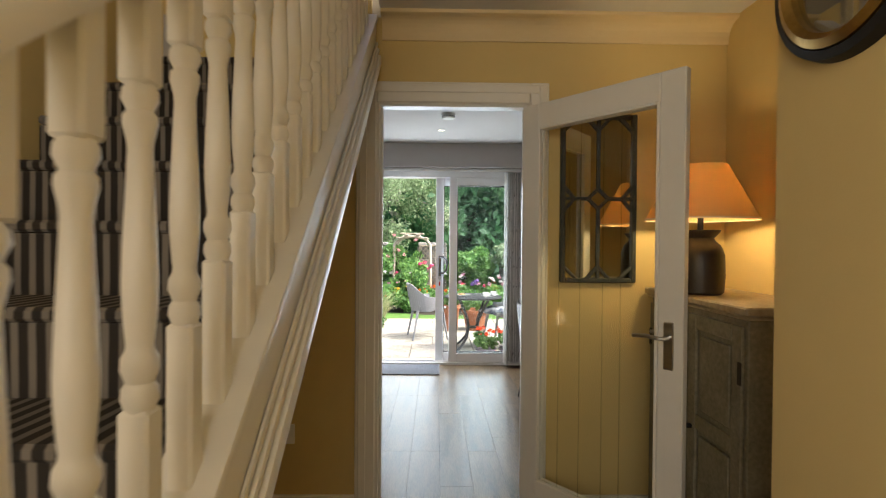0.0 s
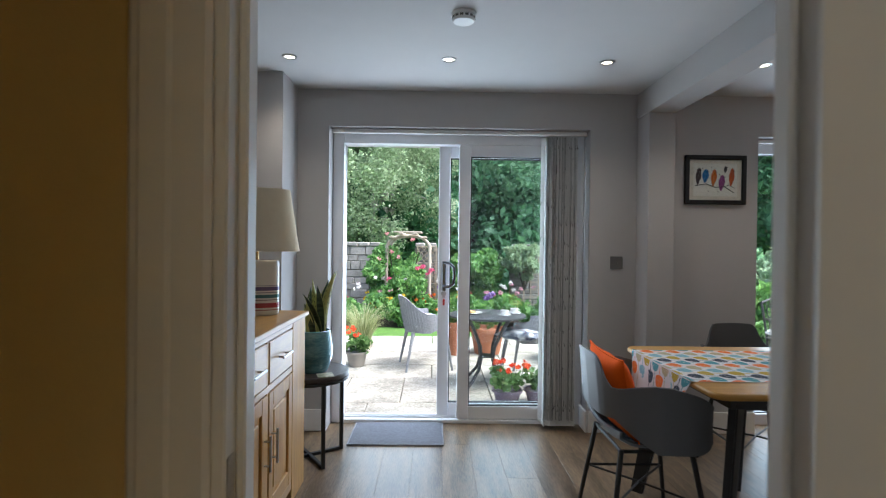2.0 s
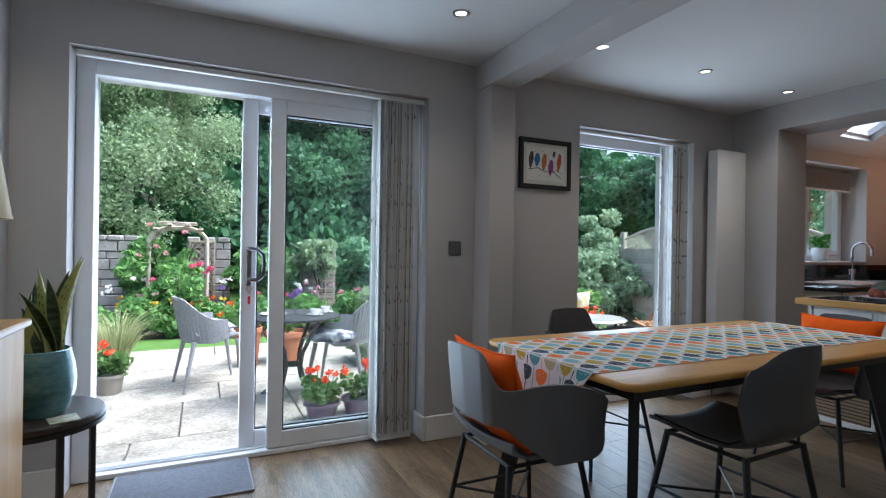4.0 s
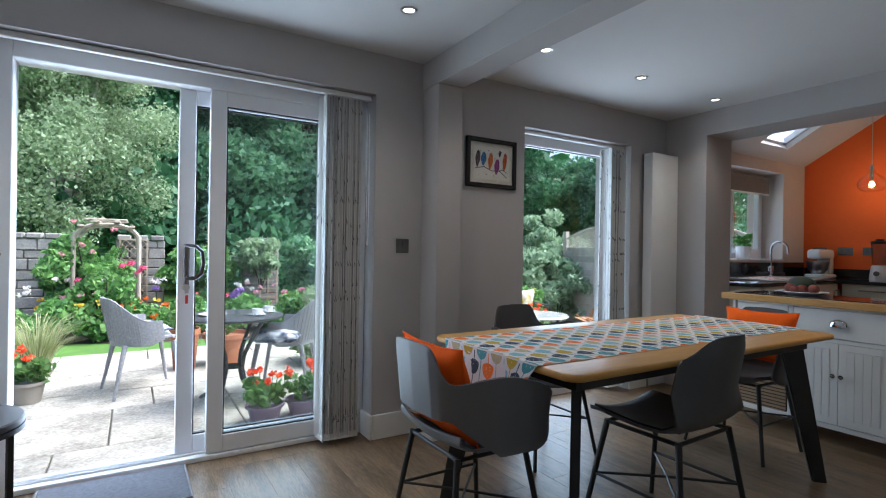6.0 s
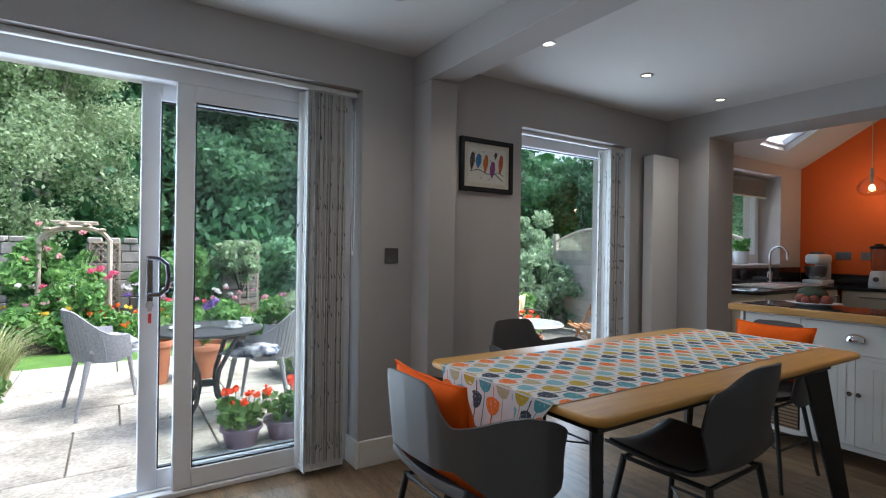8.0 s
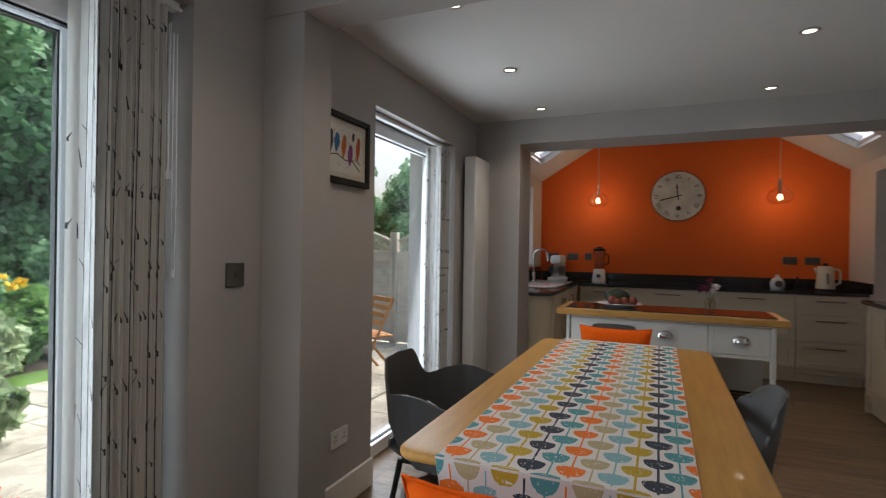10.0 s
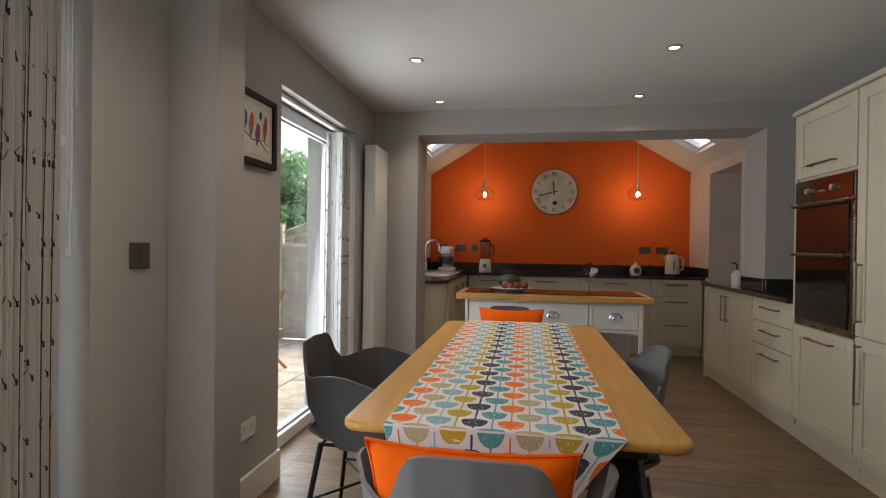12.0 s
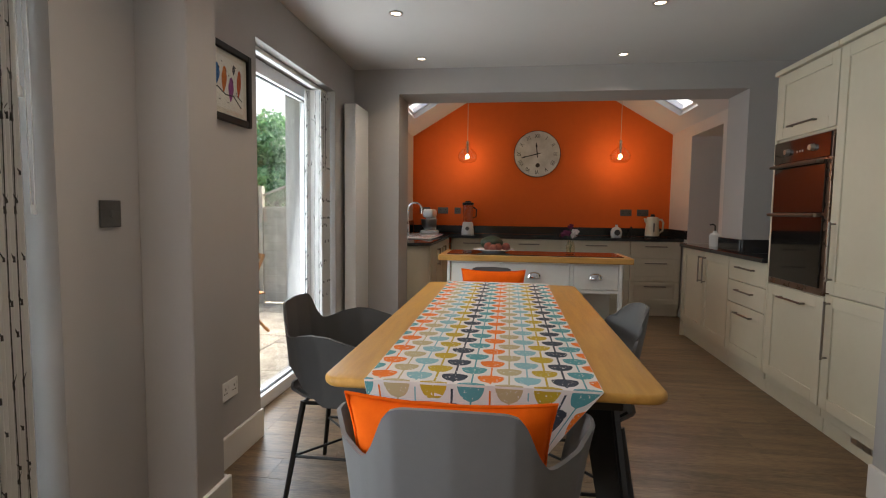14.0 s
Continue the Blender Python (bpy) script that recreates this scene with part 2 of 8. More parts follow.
DARK_WOOD = surf("dark_stained_wood", (0.06, 0.045, 0.04), (0.035, 0.026, 0.023), 8, 0.4, 0.1, 60, stretch=(1, 8, 8))
SHADE_CREAM = surf("cream_lampshade", (0.74, 0.63, 0.44), (0.70, 0.59, 0.40), 6, 0.85, 0.15, 400)
CERAMIC_CREAM = surf("cream_ceramic", (0.72, 0.66, 0.54), (0.68, 0.62, 0.50), 5, 0.22, coat=0.4)
BLACK = surf("black_paint", (0.018, 0.017, 0.016), (0.012, 0.011, 0.011), 10, 0.5, spec=0.3)
DARK_GLASS = surf("dark_oven_glass", (0.012, 0.01, 0.009), (0.01, 0.008, 0.007), 5, 0.06, coat=0.6)
SWITCH_GREY = surf("pewter_switch_plate", (0.16, 0.155, 0.145), (0.13, 0.125, 0.118), 10, 0.4, metal=0.7)
WALL_OUT = surf("outer_render", (0.5, 0.46, 0.4), (0.42, 0.38, 0.33), 3, 0.9, 0.3, 60)
PANE = pane_glass("window_glass")
PICTURE_GLASS = pane_glass("picture_glass", power=6.0, gloss=0.12)
SPOT_GLOW = glow("spot_lens", (1.0, 0.83, 0.6), 3.0)

# ---- setting: levels and walls ----
CEIL = 2.53
NY0, NY1 = 5.685, 6.10      # north wall, inner and outer face
WX = -1.31                 # west wall of the dining room
HY0, HM, HY1 = 2.545, 2.58, 2.615      # wall between hall and dining room
AX0, AX1 = 4.17, 4.57      # wall with the wide opening to the kitchen
KX = 6.94                  # orange end wall
KY0, KY1 = 2.15, 5.68      # kitchen side walls

setting("wall_north", boxes(
    (WX - 0.2, NY0, -0.2, -0.82, NY1, CEIL), (-0.82, NY0, 2.26, 1.125, NY1, CEIL), (1.125, NY0, -0.2, 2.39, NY1, CEIL),
    (2.39, NY0, 2.228, 3.66, NY1, CEIL), (3.66, NY0, -0.2, AX1, NY1, 2.7), (-0.82, NY0, -0.2, 1.125, NY1, -0.005), (2.39, NY0, -0.2, 3.66, NY1, -0.005)),
    GREY_WALL, "grey painted wall with two glazed door openings", "wall")
setting("wall_west", boxes((WX - 0.15, HY0, 0, WX, NY0, CEIL), (WX, 5.31, 0, -1.05, NY0 - 0.002, CEIL)), GREY_WALL, "grey painted wall with a boxed corner", "wall")
setting("wall_hall", boxes((-1.46, HM, 0, -0.33, HY1, CEIL), (-0.33, HM, 2.125, 0.50, HY1, CEIL), (0.50, HM, 0, 2.215, HY1, CEIL), (2.1, 1.7, 0, 2.215, HM, CEIL)),
        GREY_WALL, "grey painted wall beside the hall doorway", "wall")
setting("wall_kitchen_opening", boxes((AX0, 5.28, 0, AX1, NY0 + 0.01, 2.7), (AX0, 2.40, 2.315, AX1, 5.28, 3.6), (AX0, 1.7, 0, AX1, 2.40, 3.6), (AX0 + 0.01, 5.28, 2.7, AX1, 5.9, 3.6)),
        GREY_WALL, "grey painted wall with a wide opening to the kitchen", "wall")
setting("wall_units", boxes((2.215, 1.7, 0, AX0, 1.85, CEIL)), GREY_WALL, "grey painted wall behind the tall units", "wall")
setting("wall_pillar", boxes((1.475, 5.475, 0, 1.665, NY0, 2.345), bevel=0.004), GREY_WALL, "grey painted pillar under the ceiling beam", "wall")
setting("ceiling_beam", boxes((1.47, HY1, 2.345, 1.67, NY0, CEIL), bevel=0.004), GREY_WALL, "grey painted beam across the ceiling", "beam")
setting("ceiling", boxes((WX - 0.1, HM, CEIL, AX0 + 0.005, NY0 + 0.05, CEIL + 0.12), (2.0, 1.7, CEIL, AX0, HM, CEIL + 0.12)), CEILING, "white painted ceiling", "ceiling")
# kitchen extension
RZ, EZ = 3.425, 2.355
KM = (KY0 + KY1) / 2
bm = bmesh.new()
vs = [bm.verts.new(p) for p in ((KX, KY0 - 0.3, 0), (KX, KY1 + 0.3, 0), (KX, KY1 + 0.3, EZ - 0.1), (KX, KY1, EZ), (KX, KM, RZ), (KX, KY0, EZ), (KX, KY0 - 0.3, EZ - 0.1))]
f = bm.faces.new(vs)
r = bmesh.ops.extrude_face_region(bm, geom=[f])
bmesh.ops.translate(bm, vec=(0.15, 0, 0), verts=[v for v in r["geom"] if isinstance(v, bmesh.types.BMVert)])
setting("wall_east", bm, ORANGE_WALL, "bright orange painted gable wall", "wall")
setting("wall_kitchen_north", boxes((AX1, KY1, 0, 5.0, NY1, EZ), (5.0, KY1, 0, 6.42, NY1, 1.18), (5.0, KY1, 2.22, 6.42, NY1, EZ), (6.42, KY1, 0, KX, NY1, EZ)), PINK_WALL, "pale painted kitchen wall with a window", "wall")
setting("wall_kitchen_south", boxes((AX1, KY0 - 0.45, 0, 5.30, KY0, EZ), (5.30, KY0 - 0.45, 0, 6.20, KY0, 0.95), (5.30, KY0 - 0.45, 2.225, 6.20, KY0, EZ), (6.20, KY0 - 0.45, 0, KX, KY0, EZ)), PINK_WALL, "pale painted kitchen wall with a deep recess", "wall")


def slope_point(side, x, d, out=0.0):
    """A point on the sloped ceiling: d metres up the slope from the eaves."""
    a = math.atan2(RZ - EZ, KM - KY0)
    y0 = KY0 if side < 0 else KY1
    sgn = 1 if side < 0 else -1
    return (x, y0 + sgn * d * math.cos(a) - sgn * out * math.sin(a), EZ + d * math.sin(a) + out * math.cos(a))


LEN = math.hypot(RZ - EZ, KM - KY0)


def slope_slab(bm, side, x0, x1, d0, d1, t=0.11):
    vs = [bm.verts.new(slope_point(side, x, d, o)) for o in (0, t) for x, d in ((x0, d0), (x1, d0), (x1, d1), (x0, d1))]
    for idx in ((0, 1, 2, 3), (7, 6, 5, 4), (0, 4, 5, 1), (1, 5, 6, 2), (2, 6, 7, 3), (3, 7, 4, 0)):
        bm.faces.new([vs[i] for i in idx])


SK = (5.54, 6.14, 0.20, 0.62)
for side, nm in ((-1, "ceiling_slope_south"), (1, "ceiling_slope_north")):
    bm = bmesh.new()
    x0, x1, d0, d1 = SK
    slope_slab(bm, side, AX1, x0, -0.02, LEN)
    slope_slab(bm, side, x1, KX, -0.02, LEN)
    slope_slab(bm, side, x0, x1, -0.02, d0)
    slope_slab(bm, side, x0, x1, d1, LEN)
    setting(nm, bm, CEILING, "white sloped kitchen ceiling with a skylight opening", "ceiling")

# ---- hall ----
HXR = 1.46
setting("wall_hall_end", boxes((-1.46, HY0, 0, -0.33, HM, 3.4), (-0.33, HY0, 2.125, 0.50, HM, CEIL), (0.50, HY0, 0, HXR + 0.12, HM, CEIL)),
        YELLOW_WALL, "warm yellow painted wall at the end of the hall", "wall")
setting("wall_hall_east", boxes((HXR, 1.185, 0, HXR + 0.12, HY0, CEIL), (0.80, 1.07, 0, HXR + 0.12, 1.185, CEIL), (0.80, -1.6, 0, 0.92, 1.07, CEIL)), YELLOW_WALL, "yellow painted hall wall with an alcove", "wall")
setting("wall_hall_west", boxes((-1.46, -1.7, 0, -1.36, HY0, 3.4)), YELLOW_WALL, "yellow painted wall beside the stairs", "wall")
setting("wall_hall_south", boxes((-1.46, -1.7, 0, 0.92, -1.6, 3.4)), YELLOW_WALL, "yellow painted wall at the back of the hall", "wall")
bm = boxes((-0.275, -1.6, CEIL, HXR + 0.12, HM, CEIL + 0.12), (-1.46, -1.6, 3.3, -0.205, HM, 3.42), (-0.275, -1.6, CEIL + 0.12, -0.205, HY0, 3.3))
setting("ceiling_hall", bm, CEILING, "white painted hall ceiling", "ceiling")
# coving
prof = [(0.0, 0.0), (0.0, -0.115), (0.012, -0.115), (0.016, -0.10)] + [(0.016 + 0.075 * (1 - math.cos(radians(t))), -0.10 + 0.08 * math.sin(radians(t))) for t in range(15, 91, 15)] + [(0.105, -0.016), (0.105, 0.0)]
bm = bmesh.new()
ends = [[bm.verts.new((x, HY0 - 0.0005 - p, CEIL - 0.0005 + q)) for p, q in prof] for x in (-0.274, HXR - 0.001)]
for i in range(len(prof)):
    j = (i + 1) % len(prof)
    bm.faces.new((ends[0][i], ends[0][j], ends[1][j], ends[1][i]))
bm.faces.new(ends[0][::-1])
bm.faces.new(ends[1])
setting("trim_coving", bm, surf("cream_coving_paint", (0.74, 0.60, 0.36), (0.71, 0.57, 0.33), 3, 0.8), "cream moulded coving under the hall ceiling", "trim")

# door lining and architrave
bm = boxes((-0.335, HY0 - 0.003, 0, -0.285, HY1 + 0.003, 2.135), (0.452, HY0 - 0.003, 0, 0.502, HY1 + 0.003, 2.135), (-0.285, HY0 - 0.003, 2.09, 0.452, HY1 + 0.003, 2.135),
           (-0.285, 2.575, 0, -0.272, 2.61, 2.09), (0.439, 2.575, 0, 0.452, 2.61, 2.09), bevel=0.003)
for y0, y1 in ((HY0 - 0.02, HY0 - 0.004), (HY1 + 0.004, HY1 + 0.02)):
    box(bm, -0.40, y0, 0, -0.300, y1, 2.21, 0.006)
    box(bm, 0.467, y0, 0, 0.560, y1, 2.21, 0.006)
    box(bm, -0.299, y0 + 0.001, 2.105, 0.466, y1 - 0.001, 2.209, 0.006)
    box(bm, -0.385, y0 - 0.006, 0, -0.345, y0 + 0.004, 2.195, 0.004)
    box(bm, 0.51, y0 - 0.006, 0, 0.545, y0 + 0.004, 2.195, 0.004)
    box(bm, -0.344, y0 - 0.006, 2.155, 0.509, y0 + 0.004, 2.195, 0.004)
setting("trim_door_frame", bm, GLOSS_WHITE, "white gloss painted door lining and architrave", "trim")
tagged(mesh_object("latch_plate", boxes((-0.2852, 2.547, 1.0, -0.283, 2.57, 1.12), bevel=0.0008), STEEL), "small steel latch plate on the door lining", "latch", kind="structure")


def panel_frame(x0, x1, z0, z1, y0, y1, stile, top, bottom):
    return [(x0, y0, z0, x0 + stile, y1, z1), (x1 - stile, y0, z0, x1, y1, z1), (x0 + stile, y0, z1 - top, x1 - stile, y1, z1), (x0 + stile, y0, z0, x1 - stile, y1, z0 + bottom)]


# glazed hall door, standing open against the hall side
DW = 0.80
door = thing("door_hall", "open white glazed interior door with a brass-coloured lever", "door", (0.455, HY0 - 0.012, 0), -50.5, kind="structure")
part("door_frame", boxes(*panel_frame(0.0, DW, 0.008, 2.08, -0.04, -0.002, 0.10, 0.115, 0.25), bevel=0.004), GLOSS_WHITE, door)
bm = bmesh.new()
for x0, x1, z0, z1 in ((0.10, 0.112, 0.258, 1.965), (DW - 0.112, DW - 0.10, 0.258, 1.965), (0.112, DW - 0.112, 1.953, 1.965), (0.112, DW - 0.112, 0.258, 0.27)):
    for y0, y1 in ((-0.047, -0.026), (-0.016, 0.005)):
        box(bm, x0, y0, z0, x1, y1, z1, 0.003)
part("glazing_bead", bm, GLOSS_WHITE, door)
part("glass_pane", boxes((0.105, -0.024, 0.262, DW - 0.105, -0.018, 1.96)), PANE, door, "clear glass pane").visible_shadow = False
ETCH = pane_glass("etched_glass_line", (0.90, 0.91, 0.88))
for x in (0.21, 0.325, 0.44, 0.525):
    part("etched_line", boxes((x - 0.003, -0.0168, 0.262, x + 0.003, -0.0158, 1.96)), ETCH, door, "etched line in the glass").visible_shadow = False
for s, yy in ((-1, -0.041), (1, -0.001)):
    hd = part("lever_plate", one_box(DW - 0.075, yy - 0.007, 0.925, DW - 0.035, yy + 0.007, 1.11, 0.004), STEEL, door, "brushed metal lever plate")
    part("lever", tube(bmesh.new(), [(DW - 0.055, yy, 1.05), (DW - 0.055, yy + s * 0.045, 1.05), (DW - 0.07, yy + s * 0.055, 1.051), (DW - 0.12, yy + s * 0.055, 1.055), (DW - 0.175, yy + s * 0.05, 1.048)], 0.008, 10), STEEL, hd)

# staircase: string, treads, balusters, handrail
stairs = thing("staircase", "white painted staircase with striped carpet and turned balusters", "stairs", (0, 0, 0), kind="structure")
SX = -0.30
TAN = 0.80
NOSE = lambda y: 2.546 + TAN * (y - 2.56)      # top of the string
STRIPE, nt, b, ln = nodes_of("striped_carpet")
tc, wv, rp = nt.nodes.new("ShaderNodeTexCoord"), nt.nodes.new("ShaderNodeTexWave"), nt.nodes.new("ShaderNodeValToRGB")
wv.bands_direction = "X"
wv.inputs["Scale"].default_value, wv.inputs["Distortion"].default_value = 9.0, 0.5
rp.color_ramp.elements[0].color, rp.color_ramp.elements[1].color = (0.018, 0.014, 0.012, 1), (0.16, 0.14, 0.12, 1)
rp.color_ramp.elements[0].position, rp.color_ramp.elements[1].position = 0.45, 0.75
ln.new(tc.outputs["Object"], wv.inputs["Vector"])
ln.new(wv.outputs["Color"], rp.inputs[0])
ln.new(rp.outputs[0], b.inputs["Base Color"])
b.inputs["Roughness"].default_value = 0.95


def slanted(x0, x1, y0, y1, lo, hi, bevel=0.004):
    """A board that follows the flight, from lo to hi above the string's line."""
    bm = bmesh.new()
    vs = [bm.verts.new((x, y, NOSE(y) + d)) for x in (x0, x1) for y, d in ((y0, lo), (y1, lo), (y1, hi), (y0, hi))]
    for idx in ((0, 1, 2, 3), (7, 6, 5, 4), (0, 4, 5, 1), (1, 5, 6, 2), (2, 6, 7, 3), (3, 7, 4, 0)):
        bm.faces.new([vs[i] for i in idx])
    if bevel:
        bmesh.ops.bevel(bm, geom=bm.edges[:], offset=bevel, segments=2, affect="EDGES", profile=0.5)
    return bm


part("string", slanted(SX - 0.045, SX, -0.55, 2.50, -0.205, 0.0), GLOSS_WHITE, stairs)
part("string_cap", slanted(SX - 0.085, SX + 0.010, -0.55, 2.50, 0.001, 0.03, 0.006), GLOSS_WHITE, stairs)
for lo, hi, out in ((-0.128, -0.104, 0.010), (-0.162, -0.134, 0.017), (-0.222, -0.168, 0.026)):
    part("string_moulding", slanted(SX + 0.001, SX + out, -0.55, 2.50, lo, hi, 0.007), GLOSS_WHITE, stairs)
part("soffit", slanted(-1.355, SX - 0.05, -0.55, 2.53, -0.29, -0.26, 0), YELLOW_WALL, stairs)
RISE, GO = 0.185, 0.234
for i in range(13):
    y = -0.60 + GO * i
    z = RISE * (i + 1)
    if z > NOSE(y) + 0.3 or y > 2.45:
        continue
    zz = NOSE(y) - 0.06
    part("tread", one_box(-1.355, y, zz - 0.03, SX - 0.05, min(y + GO + 0.02, 2.55), zz, 0.008), STRIPE, stairs, "dark striped stair carpet")
    part("riser", one_box(-1.355, y + 0.012, zz - RISE - 0.02, SX - 0.05, y + 0.03, zz - 0.032, 0.0), STRIPE, stairs)
BAL = [(0.016, 0.236), (0.0175, 0.241), (0.0205, 0.250), (0.0195, 0.262), (0.0155, 0.269), (0.0165, 0.273), (0.0208, 0.285), (0.0200, 0.298), (0.0155, 0.307), (0.0148, 0.314), (0.0165, 0.330), (0.0190, 0.362), (0.0193, 0.390), (0.0178, 0.440), (0.0150, 0.500), (0.0135, 0.538), (0.0145, 0.548), (0.0190, 0.568), (0.0182, 0.577), (0.0145, 0.582), (0.0150, 0.585), (0.0200, 0.596), (0.0190, 0.606), (0.0150, 0.614)]
bm = boxes((-0.018, -0.018, 0.0, 0.018, 0.018, 0.238), (-0.018, -0.018, 0.612, 0.018, 0.018, 0.775), bevel=0.004)
bal = part("baluster", lathe(bm, BAL, 18), GLOSS_WHITE, stairs, "turned white baluster")
bal.location = (SX - 0.043, -0.343, NOSE(-0.343))
for i in range(1, 27):
    y = -0.343 + 0.104 * i
    ob = new("baluster", bal.data)
    ob.parent = stairs
    ob.location = (SX - 0.043, y, NOSE(y))
part("handrail", slanted(SX - 0.075, SX - 0.01, -0.6, 2.50, 0.738, 0.80, 0.014), GLOSS_WHITE, stairs)

setting("baseboard_hall", boxes((-1.36, HY0 - 0.018, 0, -0.401, HY0, 0.14), (0.561, HY0 - 0.018, 0, HXR, HY0, 0.14), (-1.36, HY0 - 0.022, 0.10, -0.401, HY0, 0.115), (0.561, HY0 - 0.022, 0.10, HXR, HY0, 0.115), bevel=0.003), GLOSS_WHITE, "white moulded skirting board in the hall", "baseboard")

# ---- dining room trims ----
setting("baseboard_north", boxes((WX, 5.664, 0, -0.82, 5.684, 0.16), (1.126, 5.664, 0, 1.453, 5.684, 0.16), (1.453, 5.453, 0, 1.687, 5.4745, 0.16), (1.666, 5.475, 0, 1.687, 5.664, 0.16), (1.666, 5.664, 0, 2.39, 5.684, 0.16),
                                 (1.453, 5.475, 0, 1.4745, 5.664, 0.16), (1.105, 5.664, 0, 1.1245, 5.84, 0.16), (3.66, 5.664, 0, 4.17, 5.684, 0.16), (4.148, 5.28, 0, 4.168, 5.664, 0.16), bevel=0.004), GLOSS_WHITE, "white skirting board along the grey wall", "baseboard")
setting("baseboard_west", boxes((WX, HY1, 0, WX + 0.02, 5.29, 0.16), (WX, 5.29, 0, -1.03, 5.31, 0.16), (-1.05, 5.31, 0, -1.03, 5.664, 0.16), (0.56, HY1, 0, 2.215, HY1 + 0.02, 0.16), bevel=0.004), GLOSS_WHITE, "white skirting board along the grey wall", "baseboard")

# ---- sliding patio door ----
SDY = 5.90
sd = thing("sliding_door", "white framed sliding patio door, half open", "door", (0.2, SDY, 0), kind="structure")


def sbox(*s, bevel=0.004):
    return turn_bm(boxes(*s, bevel=bevel), pose(-0.2, -SDY, 0))


part("outer_frame", sbox((-0.82, 5.84, 0, -0.735, 5.99, 2.255), (1.06, 5.84, 0, 1.125, 5.99, 2.255), (-0.735, 5.84, 2.165, 1.06, 5.99, 2.255), (-0.735, 5.84, 0, 1.06, 5.99, 0.03), (-0.735, 5.885, 0.03, 1.06, 5.892, 0.045), (-0.735, 5.93, 0.03, 1.06, 5.937, 0.045)), UPVC, sd)


def sash(x0, x1, y0, y1, nm, lab):
    s = part(nm, sbox(*panel_frame(x0, x1, 0.035, 2.168, y0, y1, 0.09, 0.09, 0.10)), UPVC, sd, lab)
    ym = (y0 + y1) / 2
    part("gasket", sbox(*panel_frame(x0 + 0.09, x1 - 0.09, 0.135, 2.078, ym - 0.012, ym + 0.012, 0.007, 0.009, 0.009), bevel=0), BLACK, s, "black rubber gasket")
    part("glass_pane", sbox((x0 + 0.092, ym - 0.003, 0.137, x1 - 0.092, ym + 0.003, 2.076), bevel=0), PANE, s, "clear glass pane").visible_shadow = False
    return s


fixed = sash(0.155, 1.06, 5.85, 5.89, "fixed_leaf", "fixed glazed leaf")
slide = sash(0.0, 0.92, 5.93, 5.97, "sliding_leaf", "sliding glazed leaf, pushed half open")
DARK_CHROME = surf("dark_grey_chrome", (0.22, 0.22, 0.24), (0.15, 0.15, 0.17), 12, 0.18, metal=1.0)
hp = part("door_handle", sbox((0.030, 5.918, 1.02, 0.062, 5.929, 1.26), bevel=0.005), DARK_CHROME, sd, "chrome pull handle")
part("grip", turn_bm(bar([(0.046, 5.92, 1.25), (0.046, 5.885, 1.25), (0.09, 5.868, 1.245), (0.122, 5.86, 1.215), (0.128, 5.858, 1.15), (0.12, 5.86, 1.09), (0.09, 5.868, 1.062), (0.046, 5.885, 1.06), (0.046, 5.92, 1.06)], 0.012), pose(-0.2, -SDY, 0)), DARK_CHROME, hp)
part("lock", turn_bm(bar([(0.046, 5.915, 1.005), (0.046, 5.93, 1.005)], 0.02, 16), pose(-0.2, -SDY, 0)), STEEL, hp)
part("key", sbox((0.043, 5.88, 0.995, 0.049, 5.914, 1.012), (0.036, 5.878, 0.975, 0.056, 5.882, 1.0), bevel=0.001), STEEL, hp)
part("key_tag", sbox((0.038, 5.876, 0.915, 0.054, 5.884, 0.965), bevel=0.003), surf("red_key_tag", (0.6, 0.04, 0.03), None, 10, 0.4), hp, "red key tag")
track = thing("blind_track", "white headrail of a vertical blind above the patio door", "blind track", (0.2, 5.76, 2.15))
part("headrail", turn_bm(boxes((-0.805, 5.74, 2.228, 1.115, 5.78, 2.257), bevel=0.003), pose(-0.2, -5.76, -2.15)), WHITE_PLASTIC, track)
part("lower_rail", turn_bm(boxes((-0.805, 5.727, 2.222, 1.115, 5.739, 2.234), bevel=0.002), pose(-0.2, -5.76, -2.15)), GLOSS_WHITE, track)

# printed fabric of the vertical blinds
BLIND = surf("white_blind_fabric", (0.86, 0.85, 0.83), (0.82, 0.81, 0.79), 9, 0.9, 0.15, 500)
nt, b, ln = BLIND.node_tree, BLIND.node_tree.nodes["Principled BSDF"], BLIND.node_tree.links
tr, ms = nt.nodes.new("ShaderNodeBsdfTranslucent"), nt.nodes.new("ShaderNodeMixShader")
tr.inputs[0].default_value = (0.86, 0.85, 0.83, 1)
ms.inputs[0].default_value = 0.5
ln.new(b.outputs[0], ms.inputs[1])
ln.new(tr.outputs[0], ms.inputs[2])
ln.new(ms.outputs[0], nt.nodes["Material Output"].inputs["Surface"])
TWIG_INK = surf("twig_print_ink", (0.035, 0.034, 0.033), (0.10, 0.098, 0.095), 60, 0.9)
TRUNK_INK = surf("birch_print_grey", (0.50, 0.49, 0.48), (0.64, 0.63, 0.61), 40, 0.9, stretch=(1, 1, 0.3))


def slat_x(y, width):
    return 0.012 * math.sin(math.pi * (y / width + 0.5)) - 0.006


